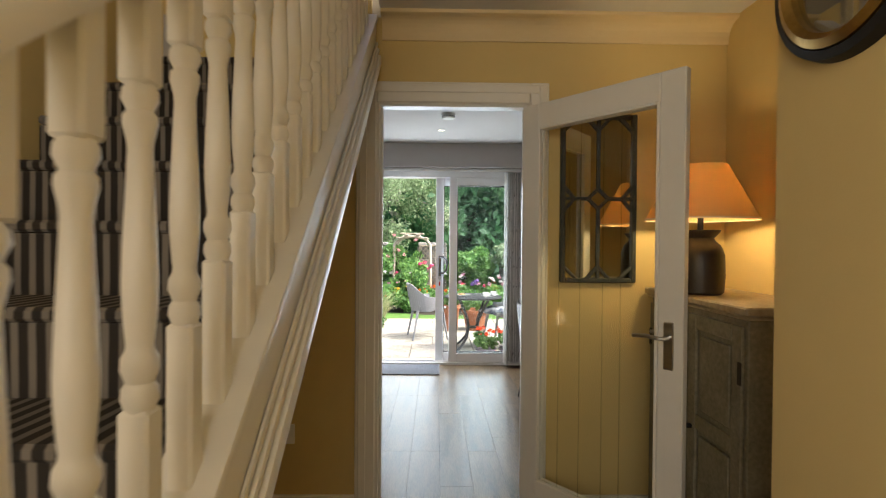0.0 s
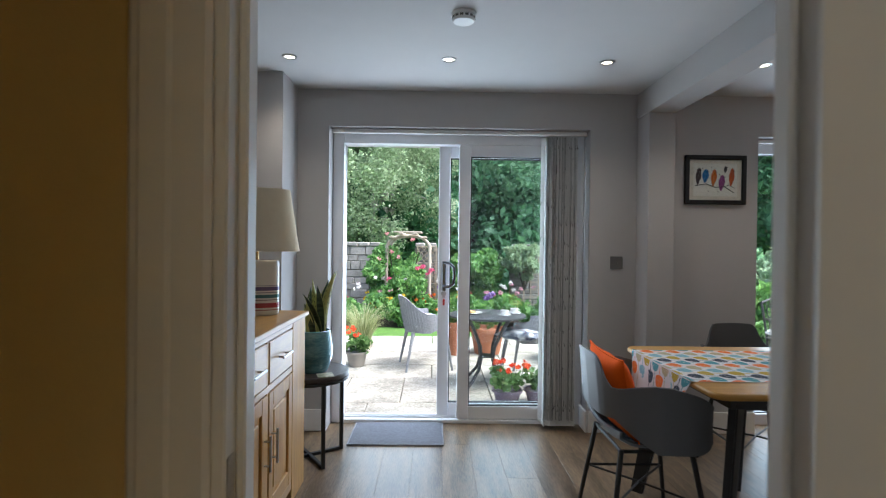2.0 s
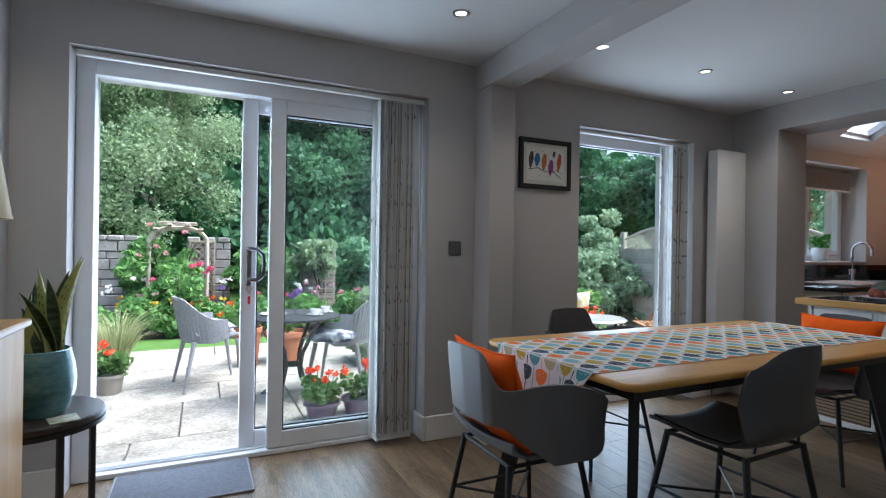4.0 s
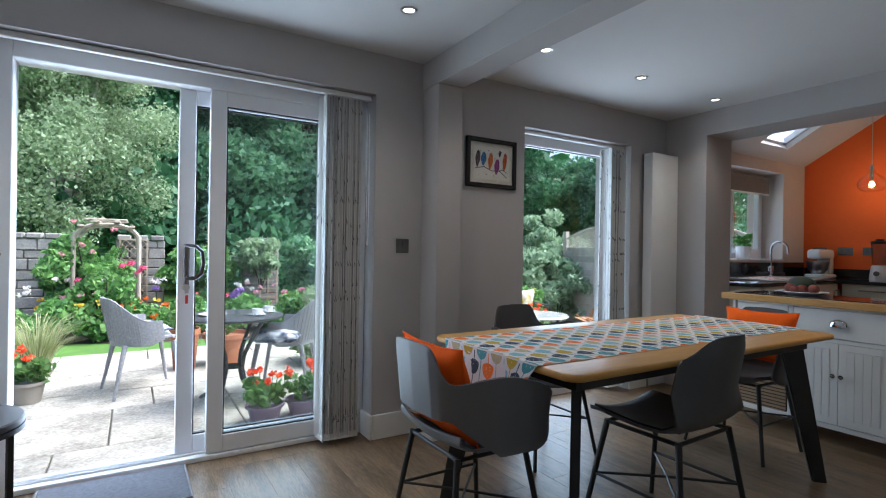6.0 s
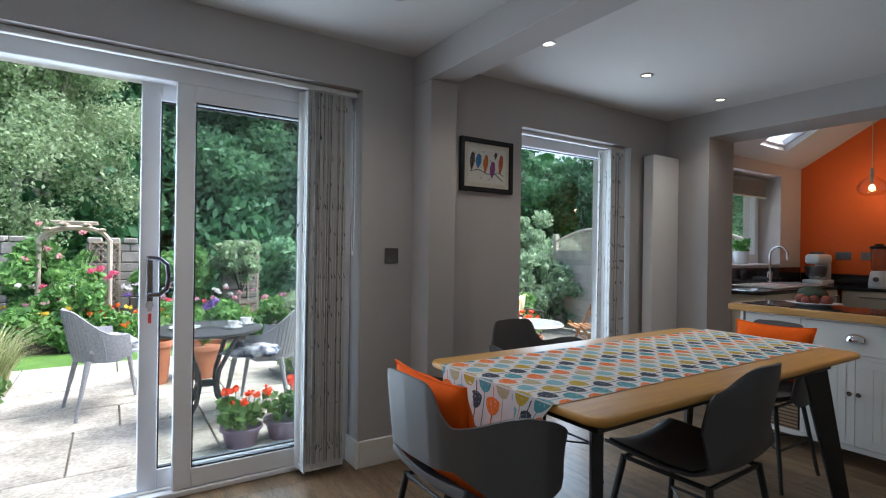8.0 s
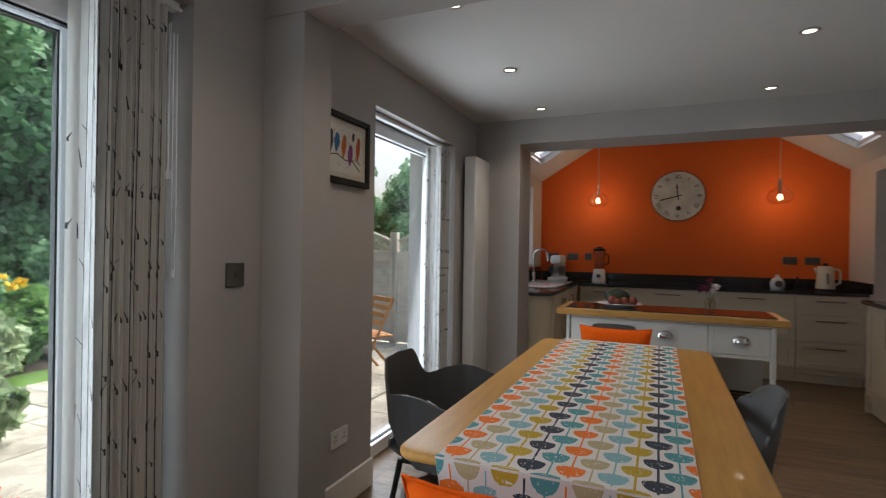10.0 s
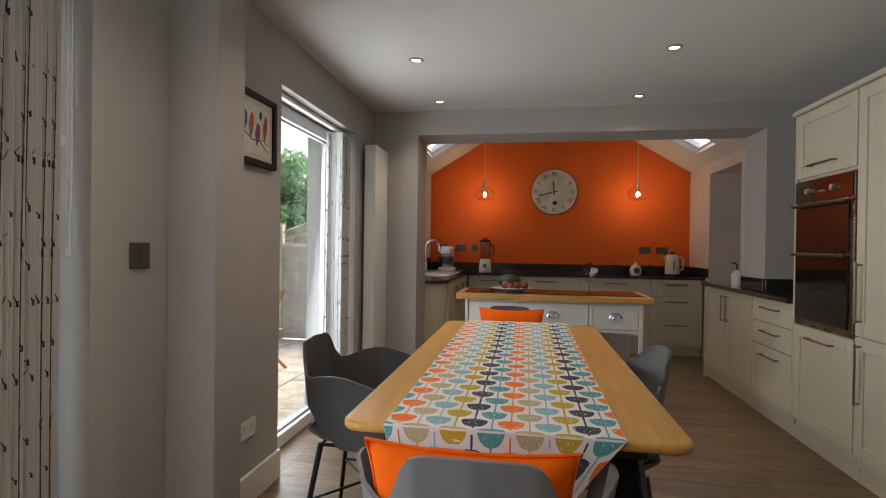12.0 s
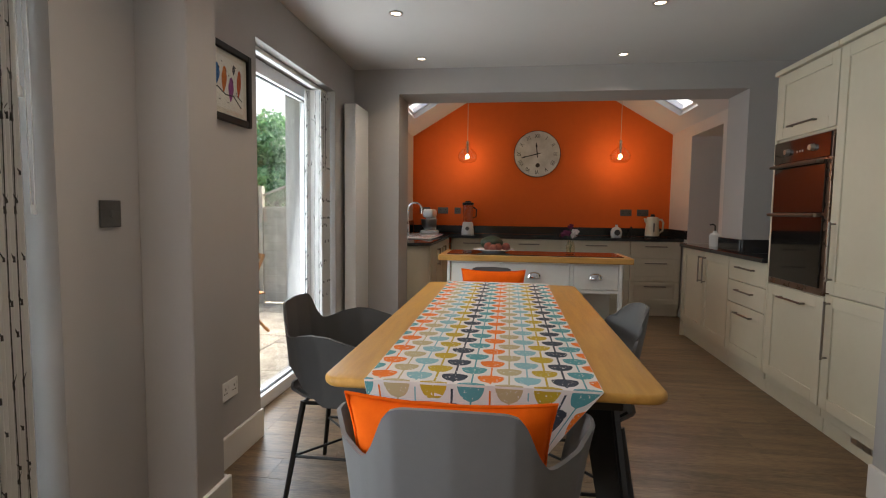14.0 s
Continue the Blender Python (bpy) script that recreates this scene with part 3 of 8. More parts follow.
def printed(rgp, width, height):
    """Birch stems with knots and twigs, printed on both faces of a slat: two meshes, the pale stem and the dark ink."""
    pale, ink_ = bmesh.new(), bmesh.new()
    stem = rgp.uniform(-0.35, 0.35) * width

    def quad(bm, ya, za, yb, zb, wa, wb_, side):
        d = Vector((yb - ya, zb - za))
        n = Vector((-d.y, d.x)).normalized()
        pts = [(ya + n.x * wa, za + n.y * wa), (yb + n.x * wb_, zb + n.y * wb_), (yb - n.x * wb_, zb - n.y * wb_), (ya - n.x * wa, za - n.y * wa)]
        lim = width / 2 - 0.001
        bm.faces.new([bm.verts.new((slat_x(max(-lim, min(lim, y)), width) + side, max(-lim, min(lim, y)), z)) for y, z in pts])

    def sway(z, off):
        return stem + 0.006 * math.sin(2.1 * z + 5 * stem) + off
    for side, lift in ((0.0021, 0.0024), (-0.0021, -0.0024)):
        n = 24
        for i in range(n):
            z0, z1 = height * i / n, height * (i + 1) / n
            quad(pale, sway(z0, 0), z0, sway(z1, 0), z1, 0.017, 0.017, side)
            for off in (-0.017, 0.017):
                quad(ink_, sway(z0, off), z0, sway(z1, off), z1, 0.0012, 0.0018, lift)
        z = rgp.uniform(0.02, 0.12)
        while z < height - 0.06:
            e = rgp.choice((-1, 1))
            y = sway(z, e * 0.015)
            quad(ink_, y, z, y, z + rgp.uniform(0.012, 0.026), 0.0055, 0.003, lift)
            quad(ink_, y, z + 0.012, y + e * rgp.uniform(0.015, 0.035), z + rgp.uniform(0.03, 0.06), 0.0022, 0.0008, lift)
            for _ in range(3):
                zz = z + rgp.uniform(0.02, 0.13)
                if zz < height - 0.02:
                    yy = sway(zz, rgp.uniform(-0.014, 0.006))
                    quad(ink_, yy, zz, yy + rgp.uniform(0.006, 0.012), zz + 0.001, 0.0012, 0.0006, lift)
            ya, za = rgp.uniform(-0.45, 0.45) * width, z + rgp.uniform(0.0, 0.1)
            quad(ink_, ya, za, ya + rgp.uniform(-0.02, 0.02), min(za + rgp.uniform(0.03, 0.07), height), 0.003, 0.0012, lift)
            for ye in (-0.47, 0.47):
                if rgp.random() < 0.55:
                    ze = z + rgp.uniform(0.0, 0.12)
                    quad(ink_, ye * width, ze, ye * width, min(ze + rgp.uniform(0.008, 0.022), height), 0.0045, 0.0025, lift)
                    quad(ink_, ye * width, ze + 0.008, ye * width * rgp.uniform(0.72, 0.86), min(ze + rgp.uniform(0.02, 0.045), height), 0.0024, 0.001, lift)
            z += rgp.uniform(0.18, 0.30)
    return pale, ink_


def blind_stack(name, label, x0, x1, y, z0, z1, n, width, tilt):
    bl = thing(name, label, "blind", ((x0 + x1) / 2, y, z0))
    rgp = random.Random(int(100 * x0))
    slat = weight = None
    prints = []
    for i in range(n):
        x = (x0 + (x1 - x0) * i / (n - 1)) - (x0 + x1) / 2
        if slat is None:
            bm = grid_mesh(lambda u, v: (0.012 * math.sin(math.pi * u) - 0.006, (u - 0.5) * width, 0.02 + v * (z1 - z0 - 0.02)), 8, 1, 0.0015)
            ob = part("slat", bm, BLIND, bl, "white fabric slat with a black birch twig print", smooth=60)
            slat = ob.data
            weight = part("weight", one_box(-0.004, -width / 2 + 0.004, 0.0, 0.004, width / 2 - 0.004, 0.03, 0.002), WHITE_PLASTIC, ob).data
        else:
            ob = new("slat", slat)
            ob.parent = bl
            new("weight", weight).parent = ob
        if i < 5:
            pair = printed(rgp, width, z1 - z0 - 0.05)
            prints.append([part("print", q, m, ob, "printed birch stems", smooth=None).data for q, m in zip(pair, (TRUNK_INK, TWIG_INK))])
        else:
            for me in prints[rgp.randrange(5)]:
                new("print", me).parent = ob
        for c in ob.children:
            if c.name.startswith("print"):
                c["kind"] = "stuff"
                c.location = (0, 0, 0.04)
        ob.matrix_local = pose(x, 0, 0, 0, 0, (6 if i == 0 else tilt) + rgp.uniform(-5, 5))
    part("link_chain", bar([((x0 - x1) / 2, -width / 2 + 0.006, 0.012), ((x1 - x0) / 2, -width / 2 + 0.006, 0.012)], 0.003, 6), WHITE_PLASTIC, bl, "white bead chain along the hem")
    return bl


blind_stack("vertical_blind", "gathered white vertical blind with black twig print beside the patio door", 0.805, 1.01, 5.765, 0.03, 2.22, 14, 0.127, 34)
cord = thing("blind_pull", "looped white cord hanging beside the blind", "blind pull", (1.10, 5.735, 1.3))
part("cord", bar([(0, 0, 0.84), (0.004, 0.0, 0.3), (0.0, 0.0, 0.0), (-0.012, 0.0, -0.005), (-0.014, 0, 0.3), (-0.014, 0, 0.84)], 0.002, 6), WHITE_PLASTIC, cord)
part("weight", one_box(-0.012, -0.006, -0.03, 0.0, 0.006, 0.0, 0.002), WHITE_PLASTIC, cord)

# ---- tall fixed window ----
gd = thing("window_2", "tall white framed window down to the floor", "window", (3.02, 5.9, 0), kind="structure")


def gbox(*s, bevel=0.004):
    return turn_bm(boxes(*s, bevel=bevel), pose(-3.02, -5.9, 0))


part("window_frame", gbox(*panel_frame(2.39, 3.66, 0.0, 2.22, 5.86, 5.95, 0.075, 0.085, 0.085)), UPVC, gd)
part("gasket", gbox(*panel_frame(2.465, 3.585, 0.085, 2.135, 5.89, 5.912, 0.006, 0.006, 0.006), bevel=0), BLACK, gd)
part("glass_pane", gbox((2.467, 5.898, 0.087, 3.583, 5.904, 2.133), bevel=0), PANE, gd, "clear glass pane").visible_shadow = False
t2 = thing("blind_track", "white headrail of a vertical blind above the tall window", "blind track", (3.02, 5.77, 2.18))
part("headrail", turn_bm(boxes((2.40, 5.75, 2.198, 3.65, 5.79, 2.224), bevel=0.003), pose(-3.02, -5.77, -2.18)), WHITE_PLASTIC, t2)
blind_stack("vertical_blind", "gathered white vertical blind with black twig print beside the tall window", 3.43, 3.60, 5.775, 0.03, 2.19, 11, 0.127, 34)

# ---- dining table ----
TX0, TX1, TY0, TY1, TZ = 1.075, 3.10, 3.862, 4.825, 0.82
tb = thing("dining_table", "oak dining table with black splayed legs", "table", ((TX0 + TX1) / 2, (TY0 + TY1) / 2, 0))
hx, hy = (TX1 - TX0) / 2, (TY1 - TY0) / 2
part("tabletop", prism(rounded(-hx, -hy, hx, hy, 0.06), TZ - 0.028, TZ, 0.011, 3), OAK, tb, "oak veneered top with rounded corners")
part("apron", boxes((-hx + 0.14, -hy + 0.10, TZ - 0.09, hx - 0.14, -hy + 0.125, TZ - 0.029), (-hx + 0.14, hy - 0.125, TZ - 0.09, hx - 0.14, hy - 0.10, TZ - 0.029), (-hx + 0.115, -hy + 0.10, TZ - 0.09, -hx + 0.14, hy - 0.10, TZ - 0.029), (hx - 0.14, -hy + 0.10, TZ - 0.09, hx - 0.115, hy - 0.10, TZ - 0.029), bevel=0.002), BLACK_METAL, tb, "black apron rail")
for sx in (-1, 1):
    for sy in (-1, 1):
        bm = bmesh.new()
        top = Vector((sx * (hx - 0.185), sy * (hy - 0.165), TZ - 0.029))
        foot = Vector((sx * (hx - 0.065), sy * (hy - 0.055), 0.0))
        wide, thin = Vector((sx, sy, 0)).normalized(), Vector((-sy, sx, 0)).normalized()
        vs = []
        for c, a, bq in ((top, 0.060, 0.019), (foot, 0.034, 0.016)):
            vs.append([bm.verts.new(c + wide * dx * a + thin * dy * bq) for dx, dy in ((-1, -1), (1, -1), (1, 1), (-1, 1))])
        bm.faces.new(vs[0][::-1]), bm.faces.new(vs[1])
        for j in range(4):
            bm.faces.new((vs[0][j], vs[0][(j + 1) % 4], vs[1][(j + 1) % 4], vs[1][j]))
        bmesh.ops.bevel(bm, geom=[e for e in bm.edges if abs(e.verts[0].co.z - e.verts[1].co.z) > 0.3], offset=0.006, segments=2, affect="EDGES")
        part("leg", bm, BLACK_METAL, tb, "black tapered splayed leg")


# ---- chairs ----
CHAIR = 1.055


def shell_section(v, arms):
    """Back height profile of the seat shell at v, from the front edge of the seat to the top of the back: (y forward, z)."""
    pts = [(0.235, 0.43), (0.21, 0.448), (0.10, 0.44), (-0.02, 0.432), (-0.12, 0.438), (-0.185, 0.475), (-0.215, 0.54), (-0.235, 0.64), (-0.26, 0.76), (-0.272, 0.825)]
    k = v * (len(pts) - 1)
    i = min(int(k), len(pts) - 2)
    f = k - i
    a, c = pts[i], pts[i + 1]
    return a[0] + (c[0] - a[0]) * f, a[1] + (c[1] - a[1]) * f


def shell_point(u, v):
    s = 2 * u - 1
    y, z = shell_section(v, False)
    back = max(0.0, min(1.0, (v - 0.55) / 0.2))
    front = max(0.0, 1 - v / 0.12)
    w = 0.215 + 0.012 * math.sin(math.pi * v) - 0.03 * front * abs(s) ** 3
    if v > 0.8:
        w -= 0.055 * ((v - 0.8) / 0.2) ** 2
    cup = s * s
    z += (1 - back) * (0.028 * cup) - back * 0.07 * max(0, (v - 0.85) / 0.15) * abs(s) ** 4
    y += back * 0.075 * cup
    return (s * w, y, z)


def arm_point(u, v):
    """The wrap-round arm band: u from one arm's front, round the back, to the other; v from its lower to its upper edge."""
    a = (2 * u - 1)
    sg, q = (1 if a >= 0 else -1), abs(a)
    wall_x = [(0.0, 0.0, -0.262), (0.22, 0.120, -0.254), (0.32, 0.158, -0.240), (0.40, 0.192, -0.215), (0.50, 0.245, -0.150), (0.62, 0.275, -0.05), (0.82, 0.282, 0.07), (0.95, 0.275, 0.150), (1.0, 0.265, 0.172)]
    for (q0, x0, y0), (q1, x1, y1) in zip(wall_x, wall_x[1:]):
        if q <= q1:
            f = (q - q0) / (q1 - q0)
            x, y = x0 + (x1 - x0) * f, y0 + (y1 - y0) * f
            break
    top = np.interp(q, (0, 0.19, 0.24, 0.28, 0.31, 0.34, 0.38, 0.41, 0.45, 0.52, 0.60, 0.70, 0.85, 1.0), (0.842, 0.838, 0.830, 0.808, 0.778, 0.745, 0.716, 0.708, 0.713, 0.730, 0.742, 0.738, 0.712, 0.682))
    lo = 0.575 if q < 0.40 else 0.575 - 0.125 * min(1, (q - 0.40) / 0.20)
    if q > 0.85:
        lo += 0.05 * ((q - 0.85) / 0.15) ** 2
        top -= 0.02 * ((q - 0.85) / 0.15) ** 2
    z = lo + (top - lo) * v
    tilt = (z - 0.5) * 0.10
    flare = 1 + 0.03 * v + 0.09 * v * v * min(1, max(0, (q - 0.40) / 0.2))
    return (sg * x * flare, y - tilt + 0.03, z)


def tub_point(u, v):
    """The broad curved back of a garden armchair, running down into its arms."""
    a = 2 * u - 1
    q = abs(a)
    t = radians(100) * a
    x, y = 0.29 * math.sin(t), 0.01 - 0.27 * math.cos(t) + 0.05 * q ** 3
    f = min(1, max(0, (q - 0.25) / 0.6))
    top = 0.86 - 0.20 * f * f * (3 - 2 * f)
    lo = 0.44 + 0.05 * max(0, (q - 0.8) / 0.2)
    z = lo + (top - lo) * v
    out = 1 + 0.16 * (z - 0.44)
    return (x * out, y * out - 0.16 * (z - 0.44), z)


def chair_legs(ch, spread):
    frame_pts = [(-0.17, 0.16), (0.17, 0.16), (0.17, -0.15), (-0.17, -0.15)]
    part("seat_frame", bar([(x, y, 0.425) for x, y in frame_pts + frame_pts[:1]], 0.009, 8), BLACK_METAL, ch)
    feet = []
    for x, y in frame_pts:
        fx, fy = x * 1.38, y * 1.42
        feet.append((fx, fy))
        part("leg", bar([(x, y, 0.432), (fx, fy, 0.0)], 0.0125, 10, 0.010), BLACK_METAL, ch, "thin black metal leg")
    mid = [(x + (fx - x) * 0.52, y + (fy - y) * 0.52, 0.208) for (x, y), (fx, fy) in zip(frame_pts, feet)]
    for i, j in ((0, 3), (1, 2)):
        part("stretcher", bar([mid[i], mid[j]], 0.0065, 8), BLACK_METAL, ch)
    for i, j in ((0, 2), (1, 3)):
        part("cross_brace", bar([mid[i], (0, 0, 0.215), mid[j]], 0.0055, 8), BLACK_METAL, ch)


def arm_chair(label, loc, rz, mat=None):
    ch = thing("armchair", label, "chair", loc, rz, group="chairs round the table")
    ch.scale = (CHAIR, CHAIR, CHAIR)
    m = mat or CHAIR_GREY
    part("seat", grid_mesh(lambda u, v: shell_point(u, v * 0.62), 14, 16, 0.010), m, ch, "moulded grey seat", smooth=60)
    part("backrest", grid_mesh(arm_point, 110, 8, 0.010), m, ch, "moulded grey back that wraps into the arms", smooth=60)
    part("seat_pad", turn_bm(grid_mesh(lambda u, v: (shell_point(u, 0.02 + v * 0.5)[0] * 0.9, shell_point(u, 0.02 + v * 0.5)[1] * 0.95, shell_point(u, 0.02 + v * 0.5)[2] + 0.012), 12, 12, 0.012), pose(0, 0, 0.002)), CHAIR_DARK, ch, "dark seat pad", smooth=60)
    chair_legs(ch, 1)
    return ch


def side_chair(label, loc, rz):
    ch = thing("dining_chair", label, "chair", loc, rz, group="chairs round the table")
    ch.scale = (1.12, 1.12, 1.12)
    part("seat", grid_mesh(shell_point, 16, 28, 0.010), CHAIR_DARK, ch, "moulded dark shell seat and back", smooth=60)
    part("seat_pad", grid_mesh(lambda u, v: (shell_point(u, 0.02 + v * 0.5)[0] * 0.92, shell_point(u, 0.02 + v * 0.5)[1] * 0.96, shell_point(u, 0.02 + v * 0.5)[2] + 0.014), 12, 12, 0.012), BLACK, ch, "black seat pad", smooth=60)
    chair_legs(ch, 1)
    return ch


def cushion(label, loc, rx, rz, w=0.42, h=0.30, t=0.11, material=None, group="", name="cushion"):
    cu = new(name)
    cu.matrix_world = pose(*loc, 0, 0, rz) @ pose(0, 0, 0, rx)
    tagged(cu, label, "cushion", group)

    def pt(u, v, s):
        a, c = 2 * u - 1, 2 * v - 1
        pin_x = 1 - 0.09 * (1 - abs(c) ** 2.2) * abs(a) ** 3
        pin_z = 1 - 0.10 * (1 - abs(a) ** 2.2) * abs(c) ** 3
        d = ((1 - abs(a) ** 2.6) * (1 - abs(c) ** 2.6)) ** 0.55
        wob = 0.006 * math.sin(9 * a + 4 * c) * d
        return (a * w / 2 * pin_x, s * (t / 2 * d + wob * s), (c * pin_z) * h / 2 + h / 2)
    bm = bmesh.new()
    n, k = 20, 16
    for s in (1, -1):
        vs = [[bm.verts.new(pt(i / n, j / k, s)) for j in range(k + 1)] for i in range(n + 1)]
        for i in range(n):
            for j in range(k):
                bm.faces.new((vs[i][j], vs[i + 1][j], vs[i + 1][j + 1], vs[i][j + 1]))
    bmesh.ops.remove_doubles(bm, verts=bm.verts, dist=0.0005)
    part("cover", bm, material or ORANGE_CLOTH, cu, smooth=80)
    rim = [pt(i / n, 0, 1) for i in range(n + 1)] + [pt(1, j / k, 1) for j in range(1, k + 1)] + [pt(i / n, 1, 1) for i in range(n - 1, -1, -1)] + [pt(0, j / k, 1) for j in range(k - 1, -1, -1)]
    part("piping", bar(rim, 0.0045, 6), material or ORANGE_CLOTH, cu)
    return cu


arm_chair("grey moulded armchair with an orange cushion at the table end", (1.0, 4.405, 0), -90)
cushion("bright orange rectangular cushion against an armchair back", (0.91, 4.425, 0.49), 12, -90, 0.48, 0.395, 0.14)
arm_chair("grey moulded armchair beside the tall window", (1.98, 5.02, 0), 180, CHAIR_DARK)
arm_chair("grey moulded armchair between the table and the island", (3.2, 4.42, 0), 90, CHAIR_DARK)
cushion("bright orange rectangular cushion on the far armchair", (3.30, 4.405, 0.545), 14, 90, 0.46, 0.345)
side_chair("dark grey moulded dining chair without arms, tucked under the table", (1.85, 4.035, 0), 2)

# ---- sideboard ----
SBX, SBY0, SBY1, SBZ = -0.765, 2.98, 4.88, 0.995
sb = thing("sideboard", "light oak sideboard with drawers, panelled doors and steel bar handles", "sideboard", (-1.0, (SBY0 + SBY1) / 2, 0))


def wb(ob, *s, bevel=0.003):
    return turn_bm(boxes(*s, bevel=bevel), Matrix.Translation(-ob.location))


part("top", wb(sb, (-1.26, SBY0 - 0.01, SBZ - 0.026, SBX + 0.005, SBY1 + 0.012, SBZ), bevel=0.006), OAK_Y, sb, "oak top with rounded edges")
part("body", wb(sb, (-1.25, SBY0 + 0.012, 0.09, SBX - 0.04, SBY1 - 0.012, SBZ - 0.027)), OAK_Z, sb)
cols = [3.02, 3.435, 3.84, 4.22, 4.63]
for y0, y1 in ((SBY0 + 0.01, 3.03), (4.62, SBY1 - 0.01)):
    part("stile", wb(sb, (SBX - 0.045, y0, 0.0, SBX - 0.012, y1, SBZ - 0.028)), OAK_Z, sb)
for zz0, zz1 in ((0.075, 0.12), (0.705, 0.735), (0.94, 0.967)):
    part("rail", wb(sb, (SBX - 0.04, 3.031, zz0, SBX - 0.014, 4.619, zz1), bevel=0.002), OAK_Y, sb)
for y0, y1 in zip(cols, cols[1:]):
    if y1 < 4.6:
        part("muntin", wb(sb, (SBX - 0.04, y1 - 0.012, 0.121, SBX - 0.0145, y1 + 0.012, 0.94), bevel=0.002), OAK_Z, sb)
    dr = part("drawer", wb(sb, (SBX - 0.035, y0 + 0.018, 0.74, SBX - 0.011, y1 - 0.018, 0.935), bevel=0.005), OAK_Y, sb, "oak drawer front")
    dr2 = part("handle", turn_bm(bar([(SBX + 0.018, (y0 + y1) / 2 - 0.075, 0.838), (SBX + 0.018, (y0 + y1) / 2 + 0.075, 0.838)], 0.006), Matrix.Translation(-sb.location)), STEEL, dr, "steel bar handle")
    for d in (-0.05, 0.05):
        bm = bar([(SBX - 0.012, (y0 + y1) / 2 + d, 0.838), (SBX + 0.018, (y0 + y1) / 2 + d, 0.838)], 0.0045, 8)
        part("handle_post", turn_bm(bm, Matrix.Translation(-sb.location)), STEEL, dr)
    do = part("door", wb(sb, *[(SBX - 0.036, a, c, SBX - 0.011, bb, d) for a, c, bb, d in ((y0 + 0.018, 0.125, y0 + 0.078, 0.70), (y1 - 0.078, 0.125, y1 - 0.018, 0.70), (y0 + 0.0785, 0.63, y1 - 0.0785, 0.70), (y0 + 0.0785, 0.125, y1 - 0.0785, 0.20))]), OAK_Z, sb, "oak framed door")
    part("panel", wb(sb, (SBX - 0.036, y0 + 0.07, 0.19, SBX - 0.024, y1 - 0.07, 0.64), (SBX - 0.03, y0 + 0.105, 0.225, SBX - 0.016, y1 - 0.105, 0.60), bevel=0.005), OAK_Z, do, "raised oak panel")
    hy = y1 - 0.05 if round((y0 - 3.02) / 0.4) % 2 == 0 else y0 + 0.05
    part("handle", turn_bm(bar([(SBX + 0.018, hy, 0.37), (SBX + 0.018, hy, 0.53)], 0.006), Matrix.Translation(-sb.location)), STEEL, do, "steel bar handle")
    for d in (0.395, 0.505):
        part("handle_post", turn_bm(bar([(SBX - 0.012, hy, d), (SBX + 0.018, hy, d)], 0.0045, 8), Matrix.Translation(-sb.location)), STEEL, do)
part("side_panel", wb(sb, (-1.24, SBY1 - 0.012, 0.0, -1.19, SBY1 - 0.008, 0.96), (-0.82, SBY1 - 0.0115, 0.0, SBX - 0.013, SBY1 - 0.0075, 0.96), bevel=0), OAK_Z, sb)

# ---- kitchen: tall units, base units, worktops ----
RY = 2.45   # front of the doors


def shaker(root, parent, x0, x1, z0, z1, front=RY, axis="y", stile=0.075, nm="door", mat=None, sgn=1):
    """A framed front: on the front plane facing +y (axis y) or facing -x (axis x)."""
    mat = mat or CREAM
    t = 0.020
    g = 0.0018
    fr = [(x0 + g, z0 + g, x0 + stile, z1 - g), (x1 - stile, z0 + g, x1 - g, z1 - g), (x0 + stile, z1 - stile, x1 - stile, z1 - g), (x0 + stile, z0 + g, x1 - stile, z0 + stile)]
    if axis == "y":
        sp = [(a, front - t, c, bb, front, d) for a, c, bb, d in fr]
        pn = (x0 + stile - 0.004, front - t, z0 + stile - 0.004, x1 - stile + 0.004, front - 0.009, z1 - stile + 0.004)
    else:
        sp = [(front, a, c, front + t, bb, d) for a, c, bb, d in fr]
        pn = (front + 0.009, x0 + stile - 0.004, z0 + stile - 0.004, front + t, x1 - stile + 0.004, z1 - stile + 0.004)
    d = part(nm, wb(root, *sp, bevel=0.0015), mat, parent)
    part("panel", wb(root, pn, bevel=0), mat, d)
    return d


def pull(root, parent, a, bq, label="steel bow handle", mat=None):
    a, bq = Vector(a), Vector(bq)
    out = Vector((0, 1, 0)) if abs(a.y - bq.y) < 1e-6 and parent.get("face", "y") == "y" else Vector((-1, 0, 0))
    bm = bar([a, a + out * 0.028, bq + out * 0.028, bq], 0.0065, 8)
    part("handle", turn_bm(bm, Matrix.Translation(-root.location)), mat or STEEL, parent, label)


HANDLE_STEEL = surf("bronzed_steel", (0.30, 0.265, 0.23), (0.24, 0.21, 0.18), 20, 0.34, metal=1.0, stretch=(1, 12, 12))


def box_pull(root, parent, a, bq, out, r=0.007, mat=None):
    a, bq, out = Vector(a), Vector(bq), Vector(out)
    d = (bq - a).normalized() * 0.012
    bm = tube(bmesh.new(), [a - d + out * 0.03, bq + d + out * 0.03], r, 8)
    tube(bm, [a, a + out * 0.03], r * 0.9, 8)
    tube(bm, [bq, bq + out * 0.03], r * 0.9, 8)
    part("handle", turn_bm(bm, Matrix.Translation(-root.location)), mat or HANDLE_STEEL, parent, "brushed bronze steel handle")


